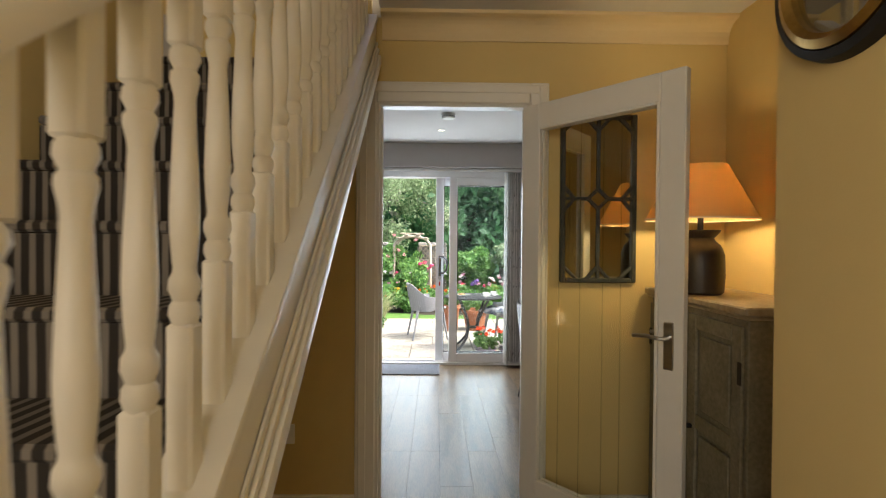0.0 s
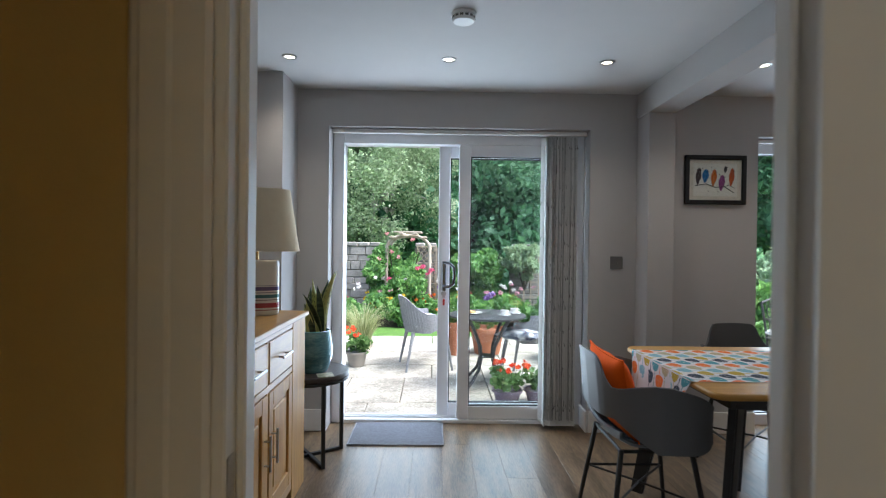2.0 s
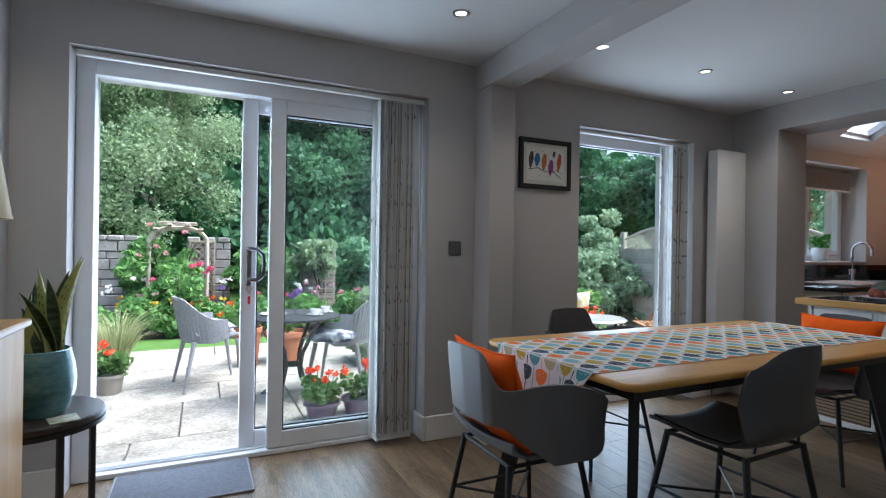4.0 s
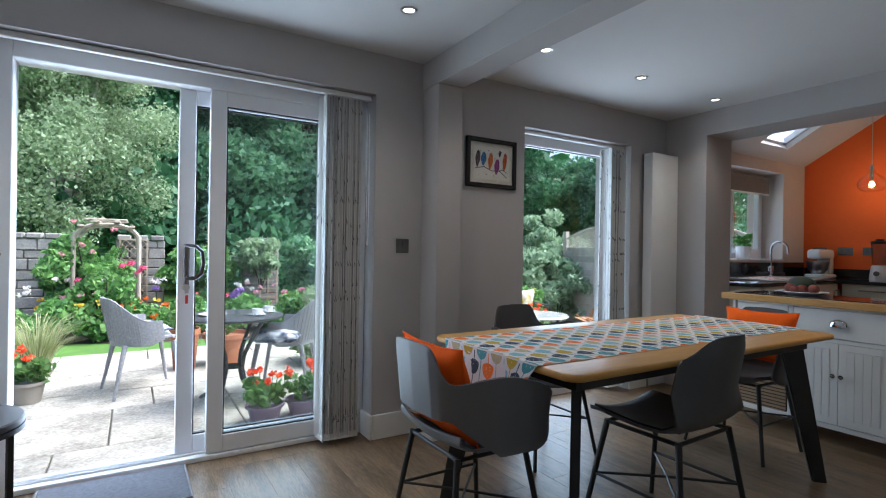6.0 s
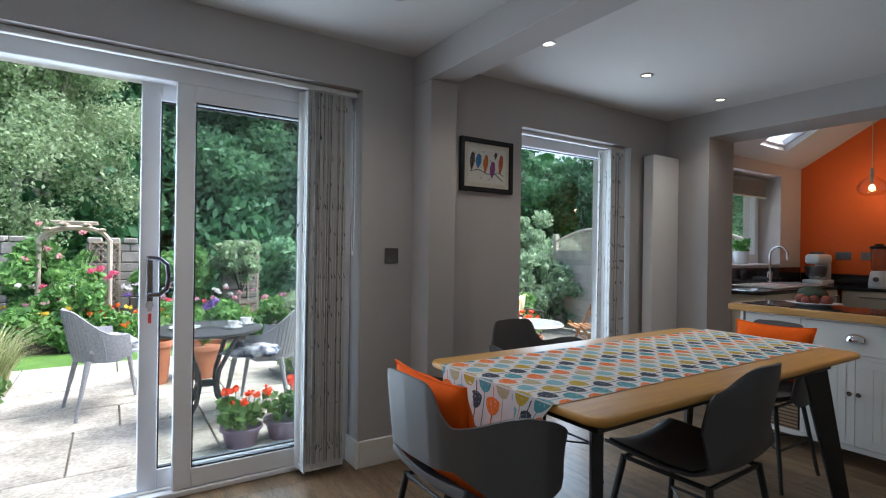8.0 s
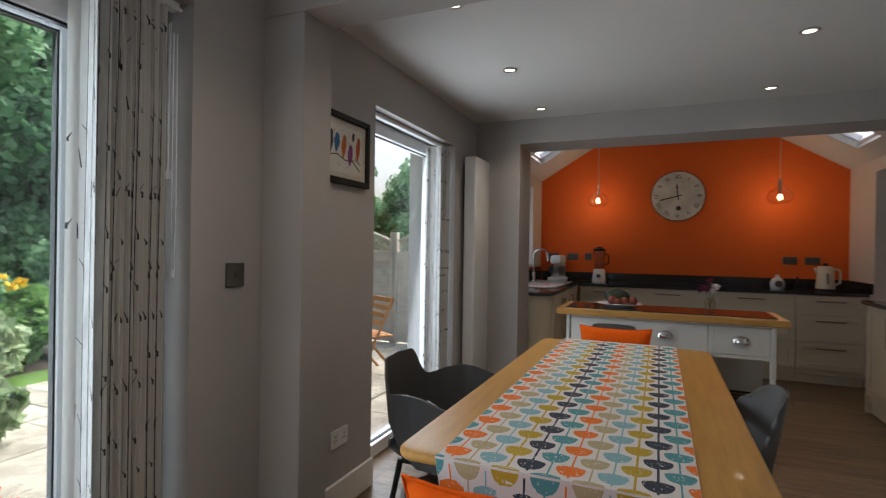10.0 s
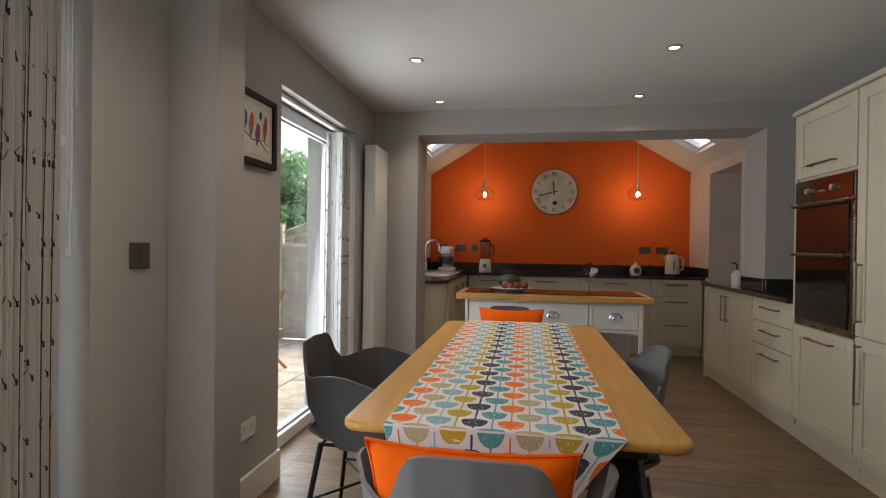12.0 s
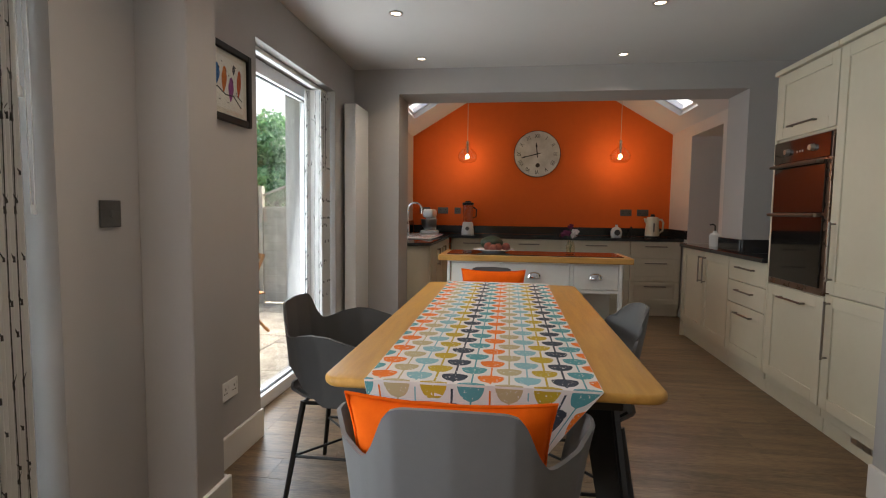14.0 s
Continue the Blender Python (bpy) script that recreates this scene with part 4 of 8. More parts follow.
OUTY, OUTX = (0, 1, 0), (-1, 0, 0)
ZW = 0.985   # top of the worktops
fr_ = thing("tall_cabinet", "cream tall fridge cabinet with two panelled doors", "cabinet", (2.6, 2.15, 0))
part("carcass", wb(fr_, (2.222, 1.86, 0.10, 2.938, RY - 0.021, 2.26)), CREAM, fr_)
d = shaker(fr_, fr_, 2.26, 2.936, 0.845, 2.255)
box_pull(fr_, d, (2.885, RY, 0.93), (2.885, RY, 1.25), OUTY)
d = shaker(fr_, fr_, 2.26, 2.936, 0.16, 0.84)
box_pull(fr_, d, (2.885, RY, 0.47), (2.885, RY, 0.79), OUTY)
part("filler", wb(fr_, (2.222, RY - 0.02, 0.16, 2.257, RY - 0.001, 2.255)), CREAM, fr_)
ovn = thing("oven_cabinet", "cream tall cabinet holding a double oven", "cabinet", (3.27, 2.15, 0))
part("carcass", wb(ovn, (2.942, 1.86, 0.10, 3.60, RY - 0.17, 2.26), (2.942, RY - 0.17, 0.10, 3.60, RY - 0.021, 0.82), (2.942, RY - 0.17, 1.80, 3.60, RY - 0.021, 2.26)), CREAM, ovn)
part("side_panel", wb(ovn, (3.60, 1.86, 0.156, 3.62, RY, 2.26)), CREAM, ovn)
d = shaker(ovn, ovn, 2.944, 3.598, 1.815, 2.255)
box_pull(ovn, d, (3.14, RY, 1.885), (3.40, RY, 1.885), OUTY)
d = shaker(ovn, ovn, 2.944, 3.598, 0.16, 0.815)
box_pull(ovn, d, (3.14, RY, 0.745), (3.40, RY, 0.745), OUTY)
for o, x0, x1 in ((fr_, 2.222, 2.938), (ovn, 2.942, 3.64)):
    part("cornice", wb(o, (x0, 1.86, 2.262, x1, RY + 0.015, 2.295), bevel=0.004), CREAM, o)
    part("plinth", wb(o, (x0, 2.33, 0.0, x1 - (0.019 if o == ovn else 0.0), 2.41, 0.155)), CREAM, o, "cream plinth")
part("vent_grille", wb(fr_, *[(2.42 + 0.055 * i, 2.41, 0.06, 2.47 + 0.055 * i, 2.413, 0.10) for i in range(5)], bevel=0), STEEL, fr_, "steel plinth grille")
ov = thing("double_oven", "built-in double oven with dark glass and steel handles", "oven", (3.27, 2.3, 0.82))
OVEN_BRONZE = surf("bronze_steel", (0.36, 0.24, 0.17), (0.31, 0.20, 0.145), 12, 0.28, metal=0.9)
part("body", wb(ov, (2.95, RY - 0.16, 0.822, 3.592, RY + 0.004, 1.795)), OVEN_BRONZE, ov, "bronze steel surround")
part("control_panel", wb(ov, (2.955, RY + 0.005, 1.645, 3.587, RY + 0.012, 1.79)), DARK_GLASS, ov, "dark glass control panel")
d1 = part("upper_door", wb(ov, (2.985, RY + 0.005, 1.315, 3.557, RY + 0.018, 1.63)), DARK_GLASS, ov, "dark glass oven door")
d2 = part("lower_door", wb(ov, (2.985, RY + 0.005, 0.865, 3.557, RY + 0.018, 1.295)), DARK_GLASS, ov, "dark glass oven door")
for d, z in ((d1, 1.62), (d2, 1.30)):
    box_pull(ov, d, (3.01, RY + 0.015, z), (3.53, RY + 0.015, z), (0, 1.2, 0), 0.012)
for x in (3.13, 3.41):
    part("knob", turn_bm(turned([(0, 0), (0.022, 0), (0.018, 0.024), (0, 0.024)], 16), Matrix.Translation(Vector((x, RY + 0.012, 1.715)) - ov.location) @ pose(0, 0, 0, -90)), STEEL, ov)
for i in range(3):
    part("button", wb(ov, (3.235 + 0.03 * i, RY + 0.012, 1.70, 3.249 + 0.03 * i, RY + 0.015, 1.714), bevel=0.001), STEEL, ov)

bc = thing("base_cabinet", "cream base cabinet with two panelled doors", "cabinet", (4.82, 2.3, 0))
part("carcass", wb(bc, (4.602, 2.17, 0.10, 5.375, RY - 0.021, ZW - 0.036), (4.262, 2.425, 0.10, 4.602, RY - 0.0215, ZW - 0.036)), CREAM, bc)
part("end_panel", wb(bc, (5.376, 2.17, 0.0, 5.398, RY + 0.002, ZW - 0.036)), CREAM, bc)
part("plinth", wb(bc, (4.262, 2.33, 0.0, 5.374, 2.41, 0.155)), CREAM, bc)
d = shaker(bc, bc, 4.82, 5.373, 0.16, ZW - 0.04)
box_pull(bc, d, (4.87, RY, 0.66), (4.87, RY, 0.885), OUTY)
d = shaker(bc, bc, 4.265, 4.817, 0.16, ZW - 0.04)
box_pull(bc, d, (4.765, RY, 0.66), (4.765, RY, 0.885), OUTY)
bd = thing("drawer_cabinet", "cream base cabinet with three drawers", "cabinet", (3.94, 2.2, 0))
part("carcass", wb(bd, (3.622, 1.87, 0.10, 4.16, RY - 0.021, ZW - 0.036), (4.16, 2.425, 0.10, 4.258, RY - 0.0215, ZW - 0.036)), CREAM, bd)
part("plinth", wb(bd, (3.622, 2.33, 0.0, 4.2615, 2.41, 0.155)), CREAM, bd)
for z0, z1, st in ((0.16, 0.575, 0.07), (0.58, 0.76, 0.0), (0.765, ZW - 0.04, 0.0)):
    if st:
        d = shaker(bd, bd, 3.624, 4.256, z0, z1, nm="drawer")
    else:
        d = part("drawer", wb(bd, (3.626, RY - 0.02, z0 + 0.002, 4.254, RY, z1 - 0.002), bevel=0.002), CREAM, bd)
    box_pull(bd, d, (3.81, RY, z1 - 0.07), (4.06, RY, z1 - 0.07), OUTY)
wt = thing("worktop", "polished black granite worktop beside the ovens", "worktop", (4.4, 2.3, ZW - 0.034))
part("slab", wb(wt, (3.621, 1.855, ZW - 0.034, AX0 - 0.004, RY + 0.035, ZW), (AX0 - 0.004, 2.404, ZW - 0.034, AX1 + 0.004, RY + 0.035, ZW), (AX1 + 0.004, 2.155, ZW - 0.034, 5.42, RY + 0.035, ZW), bevel=0.003), GRANITE, wt)
part("upstand", wb(wt, (AX0 - 0.024, 1.86, ZW + 0.001, AX0 - 0.004, 2.404, ZW + 0.11), (AX0 - 0.024, 2.405, ZW + 0.001, AX1 + 0.004, 2.425, ZW + 0.11), (3.63, 1.855, ZW + 0.001, AX0 - 0.03, 1.872, ZW + 0.11), bevel=0.002), GRANITE, wt)

# back run
BXF = 6.33
edges = [2.17, 2.78, 3.62, 4.46, 5.05]
for i, (y0, y1) in enumerate(zip(edges, edges[1:])):
    u = thing("drawer_cabinet", "cream kitchen drawer cabinet under the granite worktop", "cabinet", (6.6, (y0 + y1) / 2, 0), group="cabinets along the orange wall")
    part("carcass", wb(u, (BXF + 0.021, y0 + 0.001, 0.10, 6.92, y1 - 0.001, ZW - 0.036)), CREAM, u)
    part("plinth", wb(u, (BXF + 0.06, y0 + 0.001, 0.0, BXF + 0.08, y1 - 0.001, 0.155)), CREAM, u)
    for z0, z1 in ((0.16, 0.445), (0.45, 0.735), (0.74, ZW - 0.04)):
        if z1 < 0.8:
            d = shaker(u, u, y0 + 0.002, y1 - 0.002, z0, z1, BXF, "x", 0.06, "drawer")
        else:
            d = part("drawer", wb(u, (BXF, y0 + 0.004, z0, BXF + 0.02, y1 - 0.004, z1), bevel=0.002), CREAM, u)
        box_pull(u, d, (BXF, (y0 + y1) / 2 - 0.12, z1 - 0.06), (BXF, (y0 + y1) / 2 + 0.12, z1 - 0.06), OUTX)
wk = thing("worktop", "polished black granite worktop along the orange wall", "worktop", (6.6, 3.9, ZW - 0.034))
part("slab", wb(wk, (BXF - 0.03, 2.153, ZW - 0.034, 6.936, 5.06, ZW), bevel=0.003), GRANITE, wk)
part("upstand", wb(wk, (6.918, 2.154, ZW + 0.001, 6.937, 5.66, ZW + 0.11), (6.2, 2.153, ZW + 0.001, 6.917, 2.17, ZW + 0.11), bevel=0.002), GRANITE, wk)

# sink run under the kitchen window
sk = thing("sink_cabinet", "cream sink cabinet with a rounded end", "cabinet", (5.6, 5.4, 0))
part("carcass", wb(sk, (4.75, 5.09, 0.10, 6.30, 5.66, ZW - 0.036)), CREAM, sk)
bm = prism([(4.75, 5.66), (4.75, 5.09)] + [(4.75 - 0.15 * math.sin(radians(a)), 5.24 - 0.15 * math.cos(radians(a))) for a in range(15, 91, 15)] + [(4.60, 5.66)], 0.10, ZW - 0.036)
part("rounded_end", turn_bm(bm, Matrix.Translation(-sk.location)), CREAM, sk, "rounded cream end panel")
part("plinth", wb(sk, (4.66, 5.13, 0.0, 6.38, 5.15, 0.10)), CREAM, sk)
for x0, x1 in ((4.76, 5.25), (5.25, 5.75), (5.75, 6.29)):
    zt = ZW - 0.04
    fr = [(x0 + 0.002, 5.069, 0.16, x0 + 0.07, 5.089, zt), (x1 - 0.07, 5.069, 0.16, x1 - 0.002, 5.089, zt), (x0 + 0.07, 5.069, zt - 0.07, x1 - 0.07, 5.089, zt), (x0 + 0.07, 5.069, 0.16, x1 - 0.07, 5.089, 0.23)]
    d = part("door", wb(sk, *fr, bevel=0.0015), CREAM, sk)
    part("panel", wb(sk, (x0 + 0.066, 5.078, 0.225, x1 - 0.066, 5.0889, zt - 0.065), bevel=0), CREAM, d)
    box_pull(sk, d, (x1 - 0.05, 5.069, 0.72), (x1 - 0.05, 5.069, 0.88), (0, -1, 0))
ws = thing("worktop", "polished black granite worktop round the sink", "worktop", (5.7, 5.4, ZW - 0.034))
bm = prism([(6.936, 5.062), (6.936, 5.678), (4.58, 5.678), (4.58, 5.22)] + [(4.74 - 0.16 * math.cos(radians(a)), 5.22 - 0.16 * math.sin(radians(a))) for a in range(15, 91, 15)], ZW - 0.034, ZW, 0.004)
part("slab", turn_bm(bm, Matrix.Translation(-ws.location)), GRANITE, ws)
part("upstand", wb(ws, (4.58, 5.662, ZW + 0.001, 6.917, 5.679, 1.16), bevel=0.002), GRANITE, ws)

# ---- island ----
IX0, IX1, IY0, IY1, IZ = 3.685, 4.25, 3.355, 4.85, 0.952
il = thing("kitchen_island", "white painted kitchen island with an oak top, drawers and open shelves", "island", (3.95, 4.1, 0))
bm = wb(il, (IX0, IY0, IZ - 0.045, IX1, IY1, IZ), bevel=0.004)
part("top", bm, OAK_Y, il, "thick oak worktop")
part("top_inlay", wb(il, (IX0 + 0.07, IY0 + 0.06, IZ + 0.001, IX1 - 0.07, IY1 - 0.06, IZ + 0.006), bevel=0.001), GRANITE, il, "dark granite inset")
BX0, BX1, BY0, BY1 = IX0 + 0.04, IX1 - 0.03, IY0 + 0.07, IY1 - 0.07
bays = [BY0, 3.81, 4.38, BY1]
for y in (BY0, BY1):
    for x in (BX0, BX1):
        part("leg", wb(il, (x - 0.022 if x == BX1 else x, y - 0.022 if y == BY1 else y, 0.0, x + 0.03, y + 0.03 if y == BY0 else y + 0.001, IZ - 0.046)), ISLAND_WHITE, il)
part("rear_panel", wb(il, (BX1 - 0.03, BY0 + 0.03, 0.09, BX1 - 0.012, BY1 - 0.03, IZ - 0.047), bevel=0), ISLAND_WHITE, il)
part("bottom_shelf", wb(il, (BX0 + 0.01, BY0 + 0.005, 0.10, BX1 - 0.03, BY1 - 0.005, 0.135)), ISLAND_WHITE, il)
part("rail", wb(il, (BX0 + 0.006, BY0 + 0.031, IZ - 0.06, BX0 + 0.03, BY1 - 0.03, IZ - 0.0465), (BX0 + 0.006, BY0 + 0.031, 0.675, BX0 + 0.03, BY1 - 0.03, 0.70), bevel=0.001), ISLAND_WHITE, il)
for y in bays[1:3]:
    part("divider", wb(il, (BX0 + 0.004, y - 0.014, 0.136, BX1 - 0.031, y + 0.014, IZ - 0.061), bevel=0.001), ISLAND_WHITE, il)
for y0, y1 in zip(bays, bays[1:]):
    a, c = y0 + (0.034 if y0 == BY0 else 0.017), y1 - (0.034 if y1 == BY1 else 0.017)
    d = part("drawer", wb(il, (BX0 + 0.002, a, 0.703, BX0 + 0.022, c, IZ - 0.063), bevel=0.002), ISLAND_WHITE, il)
    m = (a + c) / 2
    bm = grid_mesh(lambda u, v: (-0.034 * math.sin(math.pi / 2 * v) * math.sin(math.pi * u) ** 0.5, (u - 0.5) * 0.115, 0.05 * math.cos(math.pi / 2 * v) * math.sin(math.pi * u) ** 0.35 - 0.016), 16, 8, 0.002)
    part("cup_handle", turn_bm(bm, Matrix.Translation(Vector((BX0 + 0.002, m, 0.80)) - il.location)), CHROME, d, "chrome cup handle", smooth=60)
y0, y1 = bays[1] + 0.016, bays[2] - 0.016
for k, (a, c) in enumerate(((y0, (y0 + y1) / 2 - 0.001), ((y0 + y1) / 2 + 0.001, y1))):
    d = part("door", wb(il, (BX0 + 0.002, a, 0.138, BX0 + 0.018, c, 0.673), bevel=0.002), ISLAND_WHITE, il, "white boarded door")
    for i in range(4):
        w = (c - a - 0.09) / 4
        part("board", wb(il, (BX0 - 0.0005, a + 0.045 + w * i + 0.001, 0.185, BX0 + 0.003, a + 0.045 + w * (i + 1) - 0.001, 0.63), bevel=0.001), ISLAND_WHITE, d)
    kk = c - 0.022 if k == 0 else a + 0.022
    part("knob", turn_bm(turned([(0, 0), (0.006, 0), (0.006, 0.012), (0.014, 0.016), (0.014, 0.024), (0, 0.028)], 14), Matrix.Translation(Vector((BX0 + 0.002, kk, 0.46)) - il.location) @ pose(0, 0, 0, 0, -90)), CHROME, d, "chrome knob")

# ---- ground outside ----
GZ = -0.12
GRASS = surf("lawn", (0.10, 0.20, 0.028), (0.065, 0.145, 0.018), 5, 0.9, 0.8, 90)
SLAB = surf("sandstone_paving", (0.54, 0.50, 0.42), (0.23, 0.21, 0.17), 4.5, 0.85, 0.35, 40, vary=0.08, fine=0.45)
JOINT = surf("paving_joint", (0.28, 0.25, 0.20), (0.2, 0.18, 0.14), 10, 0.95, 0.4, 90)
SOIL = surf("garden_soil", (0.055, 0.04, 0.03), (0.03, 0.022, 0.016), 6, 0.95, 0.9, 40)
setting("ground", boxes((-400, -400, -0.6, 400, 400, GZ - 0.09)), GRASS, "grassy ground reaching far beyond the garden", "ground")
setting("ground_lawn", boxes((-14, 9.75, -0.5, 12, 26, GZ - 0.03)), GRASS, "mown green lawn", "lawn")
setting("pavement_bed", boxes((-3.2, NY1, -0.5, 9.0, 9.75, GZ - 0.028)), JOINT, "sandy bed of the patio paving", "pavement")

# ---- table runner ----
RUN_Y0, RUN_Y1, HANG = 4.04, 4.692, 0.18
RUN_LEN = (TX1 - TX0) + 2 * HANG


def runner_at(s, y, lift=0.0):
    """A point of the runner: s metres from its near hanging hem, y across the table."""
    wob = 0.004 * math.sin(23 * y + 1.3)
    z1 = TZ + 0.0016
    if s < HANG:
        k = 1 - s / HANG
        flare = 0.018 * k * k + wob * k
        return (TX0 - 0.006 - flare - lift, y + k * (0.15 * max(0, (4.24 - y) / 0.2) - 0.04 * max(0, (y - 4.5) / 0.2)), z1 - (HANG - s) + 0.004)
    if s > RUN_LEN - HANG:
        k = (s - RUN_LEN + HANG) / HANG
        return (TX1 + 0.006 + 0.018 * k * k + wob * k + lift, y, z1 - (s - RUN_LEN + HANG) + 0.004)
    x = TX0 + (s - HANG)
    e = min(s - HANG, RUN_LEN - HANG - s)
    return (x - (0.006 + lift) * max(0, 1 - e / 0.01) * (1 if s < 1 else -1), y, z1 + lift + 0.0008 * math.sin(9 * x + 7 * y) ** 2 + (0.004 * max(0, 1 - e / 0.012)))


run = thing("table_runner", "white cotton table runner printed with rows of coloured goblet shapes", "table runner", (0, 0, 0))
part("cloth", grid_mesh(lambda u, v: runner_at(u * RUN_LEN, RUN_Y0 + v * (RUN_Y1 - RUN_Y0)), 120, 8, -0.001), CLOTH_WHITE, run, smooth=70)


def ink(name, c):
    """Block-printed colour, worn through in small flecks."""
    m, nt, b, ln = nodes_of(name)
    tc, n1, rp = nt.nodes.new("ShaderNodeTexCoord"), nt.nodes.new("ShaderNodeTexNoise"), nt.nodes.new("ShaderNodeValToRGB")
    n1.inputs["Scale"].default_value, n1.inputs["Detail"].default_value = 130, 3
    ln.new(tc.outputs["Object"], n1.inputs["Vector"])
    e = rp.color_ramp.elements
    e[0].position, e[0].color = 0.62, (*c, 1)
    e[1].position, e[1].color = 0.68, (0.72, 0.69, 0.66, 1)
    ln.new(n1.outputs["Fac"], rp.inputs[0])
    ln.new(rp.outputs[0], b.inputs["Base Color"])
    b.inputs["Roughness"].default_value = 0.9
    return m


INKS = [("orange_print", (0.80, 0.18, 0.012)), ("beige_print", (0.47, 0.39, 0.22)), ("pale_blue_print", (0.24, 0.45, 0.50)), ("mustard_print", (0.50, 0.34, 0.02)), ("navy_print", (0.035, 0.045, 0.065)), ("teal_print", (0.09, 0.30, 0.33))]
ink_bm = [bmesh.new() for _ in INKS]
PITCH, ROWGAP = 0.0518, 0.142
for col in range(14):
    yc = RUN_Y1 + 0.011 - col * PITCH
    k = (col + 5) % 6
    bm = ink_bm[k]

    def flat(pts, bm=bm):
        vs = []
        for ds, dy in pts:
            yy = min(max(dy, RUN_Y0 + 0.001), RUN_Y1 - 0.001)
            vs.append(bm.verts.new(runner_at(min(max(ds, 0.002), RUN_LEN - 0.002), yy, 0.0013)))
        try:
            bm.faces.new(vs)
        except ValueError:
            pass
    for j in range(86):
        s0, s1 = RUN_LEN * j / 86, RUN_LEN * (j + 1) / 86
        w0 = 0.0032 if k in (3, 4) else 0.0024
        flat([(s0, yc - w0), (s1, yc - w0), (s1, yc + w0), (s0, yc + w0)])
    s = -0.01 + (0.5 * ROWGAP if col % 2 else ROWGAP)
    while s < RUN_LEN - 0.01:
        n = 8
        prev = None
        for i in range(n + 1):
            f = i / n
            w = 0.038 * math.sqrt(max(0.0, 1 - (1 - f / 0.78) ** 2)) if f < 0.78 else 0.038 * math.sqrt(max(0.02, 1 - ((f - 0.78) / 0.22) ** 2 * 0.9))
            cur = (s + 0.066 * f, w)
            if prev:
                flat([(prev[0], yc - prev[1]), (cur[0], yc - cur[1]), (cur[0], yc), (prev[0], yc)])
                flat([(prev[0], yc), (cur[0], yc), (cur[0], yc + cur[1]), (prev[0], yc + prev[1])])
            prev = cur
        s += ROWGAP
for (nm, c), bm in zip(INKS, ink_bm):
    ob = part("print", bm, ink(nm, c), run, smooth=None)
    ob["kind"] = "stuff"

# ---- pictures ----
ART_PAPER = surf("art_paper", (0.70, 0.67, 0.62), (0.66, 0.63, 0.58), 20, 0.85, 0.1, 300)
pb = thing("framed_picture", "black framed print of small colourful birds on a branch", "picture", (2.06, 5.683, 1.90))
part("frame", boxes((-0.23, -0.028, -0.183, -0.198, 0, 0.183), (0.198, -0.028, -0.183, 0.23, 0, 0.183), (-0.198, -0.028, 0.151, 0.198, 0, 0.183), (-0.198, -0.028, -0.183, 0.198, 0, -0.151), bevel=0.004), BLACK, pb, "black wooden frame")
part("mount", boxes((-0.199, -0.012, -0.152, 0.199, -0.004, 0.152)), surf("cream_picture_mount", (0.66, 0.60, 0.52), None, 20, 0.9), pb)
part("print", boxes((-0.165, -0.0135, -0.122, 0.165, -0.0122, 0.122)), ART_PAPER, pb)
INK_BLACK = surf("ink_black", (0.02, 0.02, 0.022), None, 30, 0.9)
part("branch", bar([(-0.15, -0.0138, -0.045), (-0.07, -0.0138, -0.03), (0.0, -0.0138, -0.055), (0.07, -0.0138, -0.05), (0.14, -0.0138, -0.095)], 0.0028, 6), INK_BLACK, pb)
part("twig", bar([(0.06, -0.0138, -0.05), (0.10, -0.0138, -0.04), (0.15, -0.0138, -0.06)], 0.002, 6), INK_BLACK, pb)
for x, z, w, h, c in ((-0.128, 0.025, 0.022, 0.066, (0.07, 0.045, 0.05)), (-0.075, 0.028, 0.026, 0.052, (0.03, 0.16, 0.42)), (-0.012, 0.015, 0.023, 0.066, (0.62, 0.16, 0.02)), (0.048, -0.022, 0.025, 0.062, (0.28, 0.05, 0.24)), (0.122, 0.02, 0.021, 0.072, (0.55, 0.10, 0.02)), (0.075, 0.078, 0.013, 0.026, (0.05, 0.05, 0.06))):
    m = surf("bird_ink", c, tuple(0.6 * q for q in c), 60, 0.9)
    bm = turned([(0, -h), (w * 0.3, -h * 0.85), (w * 0.9, -h * 0.2), (w, h * 0.2), (w * 0.7, h * 0.55), (w * 0.62, h * 0.8), (0, h)], 14)
    bird = part("bird", turn_bm(bm, pose(x, -0.0140, z, 0, 6) @ Matrix.Diagonal((1, 0.02, 1, 1))), m, pb)
    part("beak", turn_bm(bar([(0, 0, 0), (0.014, 0, -0.004)], 0.004, 6, 0.001), pose(x + w * 0.55, -0.0142, z + h * 0.68) @ Matrix.Diagonal((1, 0.1, 1, 1))), INK_BLACK, bird)
for x, z in ((-0.10, 0.085), (-0.03, 0.095), (0.03, 0.04), (-0.05, -0.085), (0.02, -0.09), (0.10, -0.03)):
    part("ink_spot", boxes((x - 0.004, -0.0140, z - 0.003, x + 0.004, -0.0136, z + 0.003)), INK_BLACK, pb)
part("glass", boxes((-0.198, -0.0185, -0.151, 0.198, -0.0175, 0.151)), PICTURE_GLASS, pb).visible_shadow = False

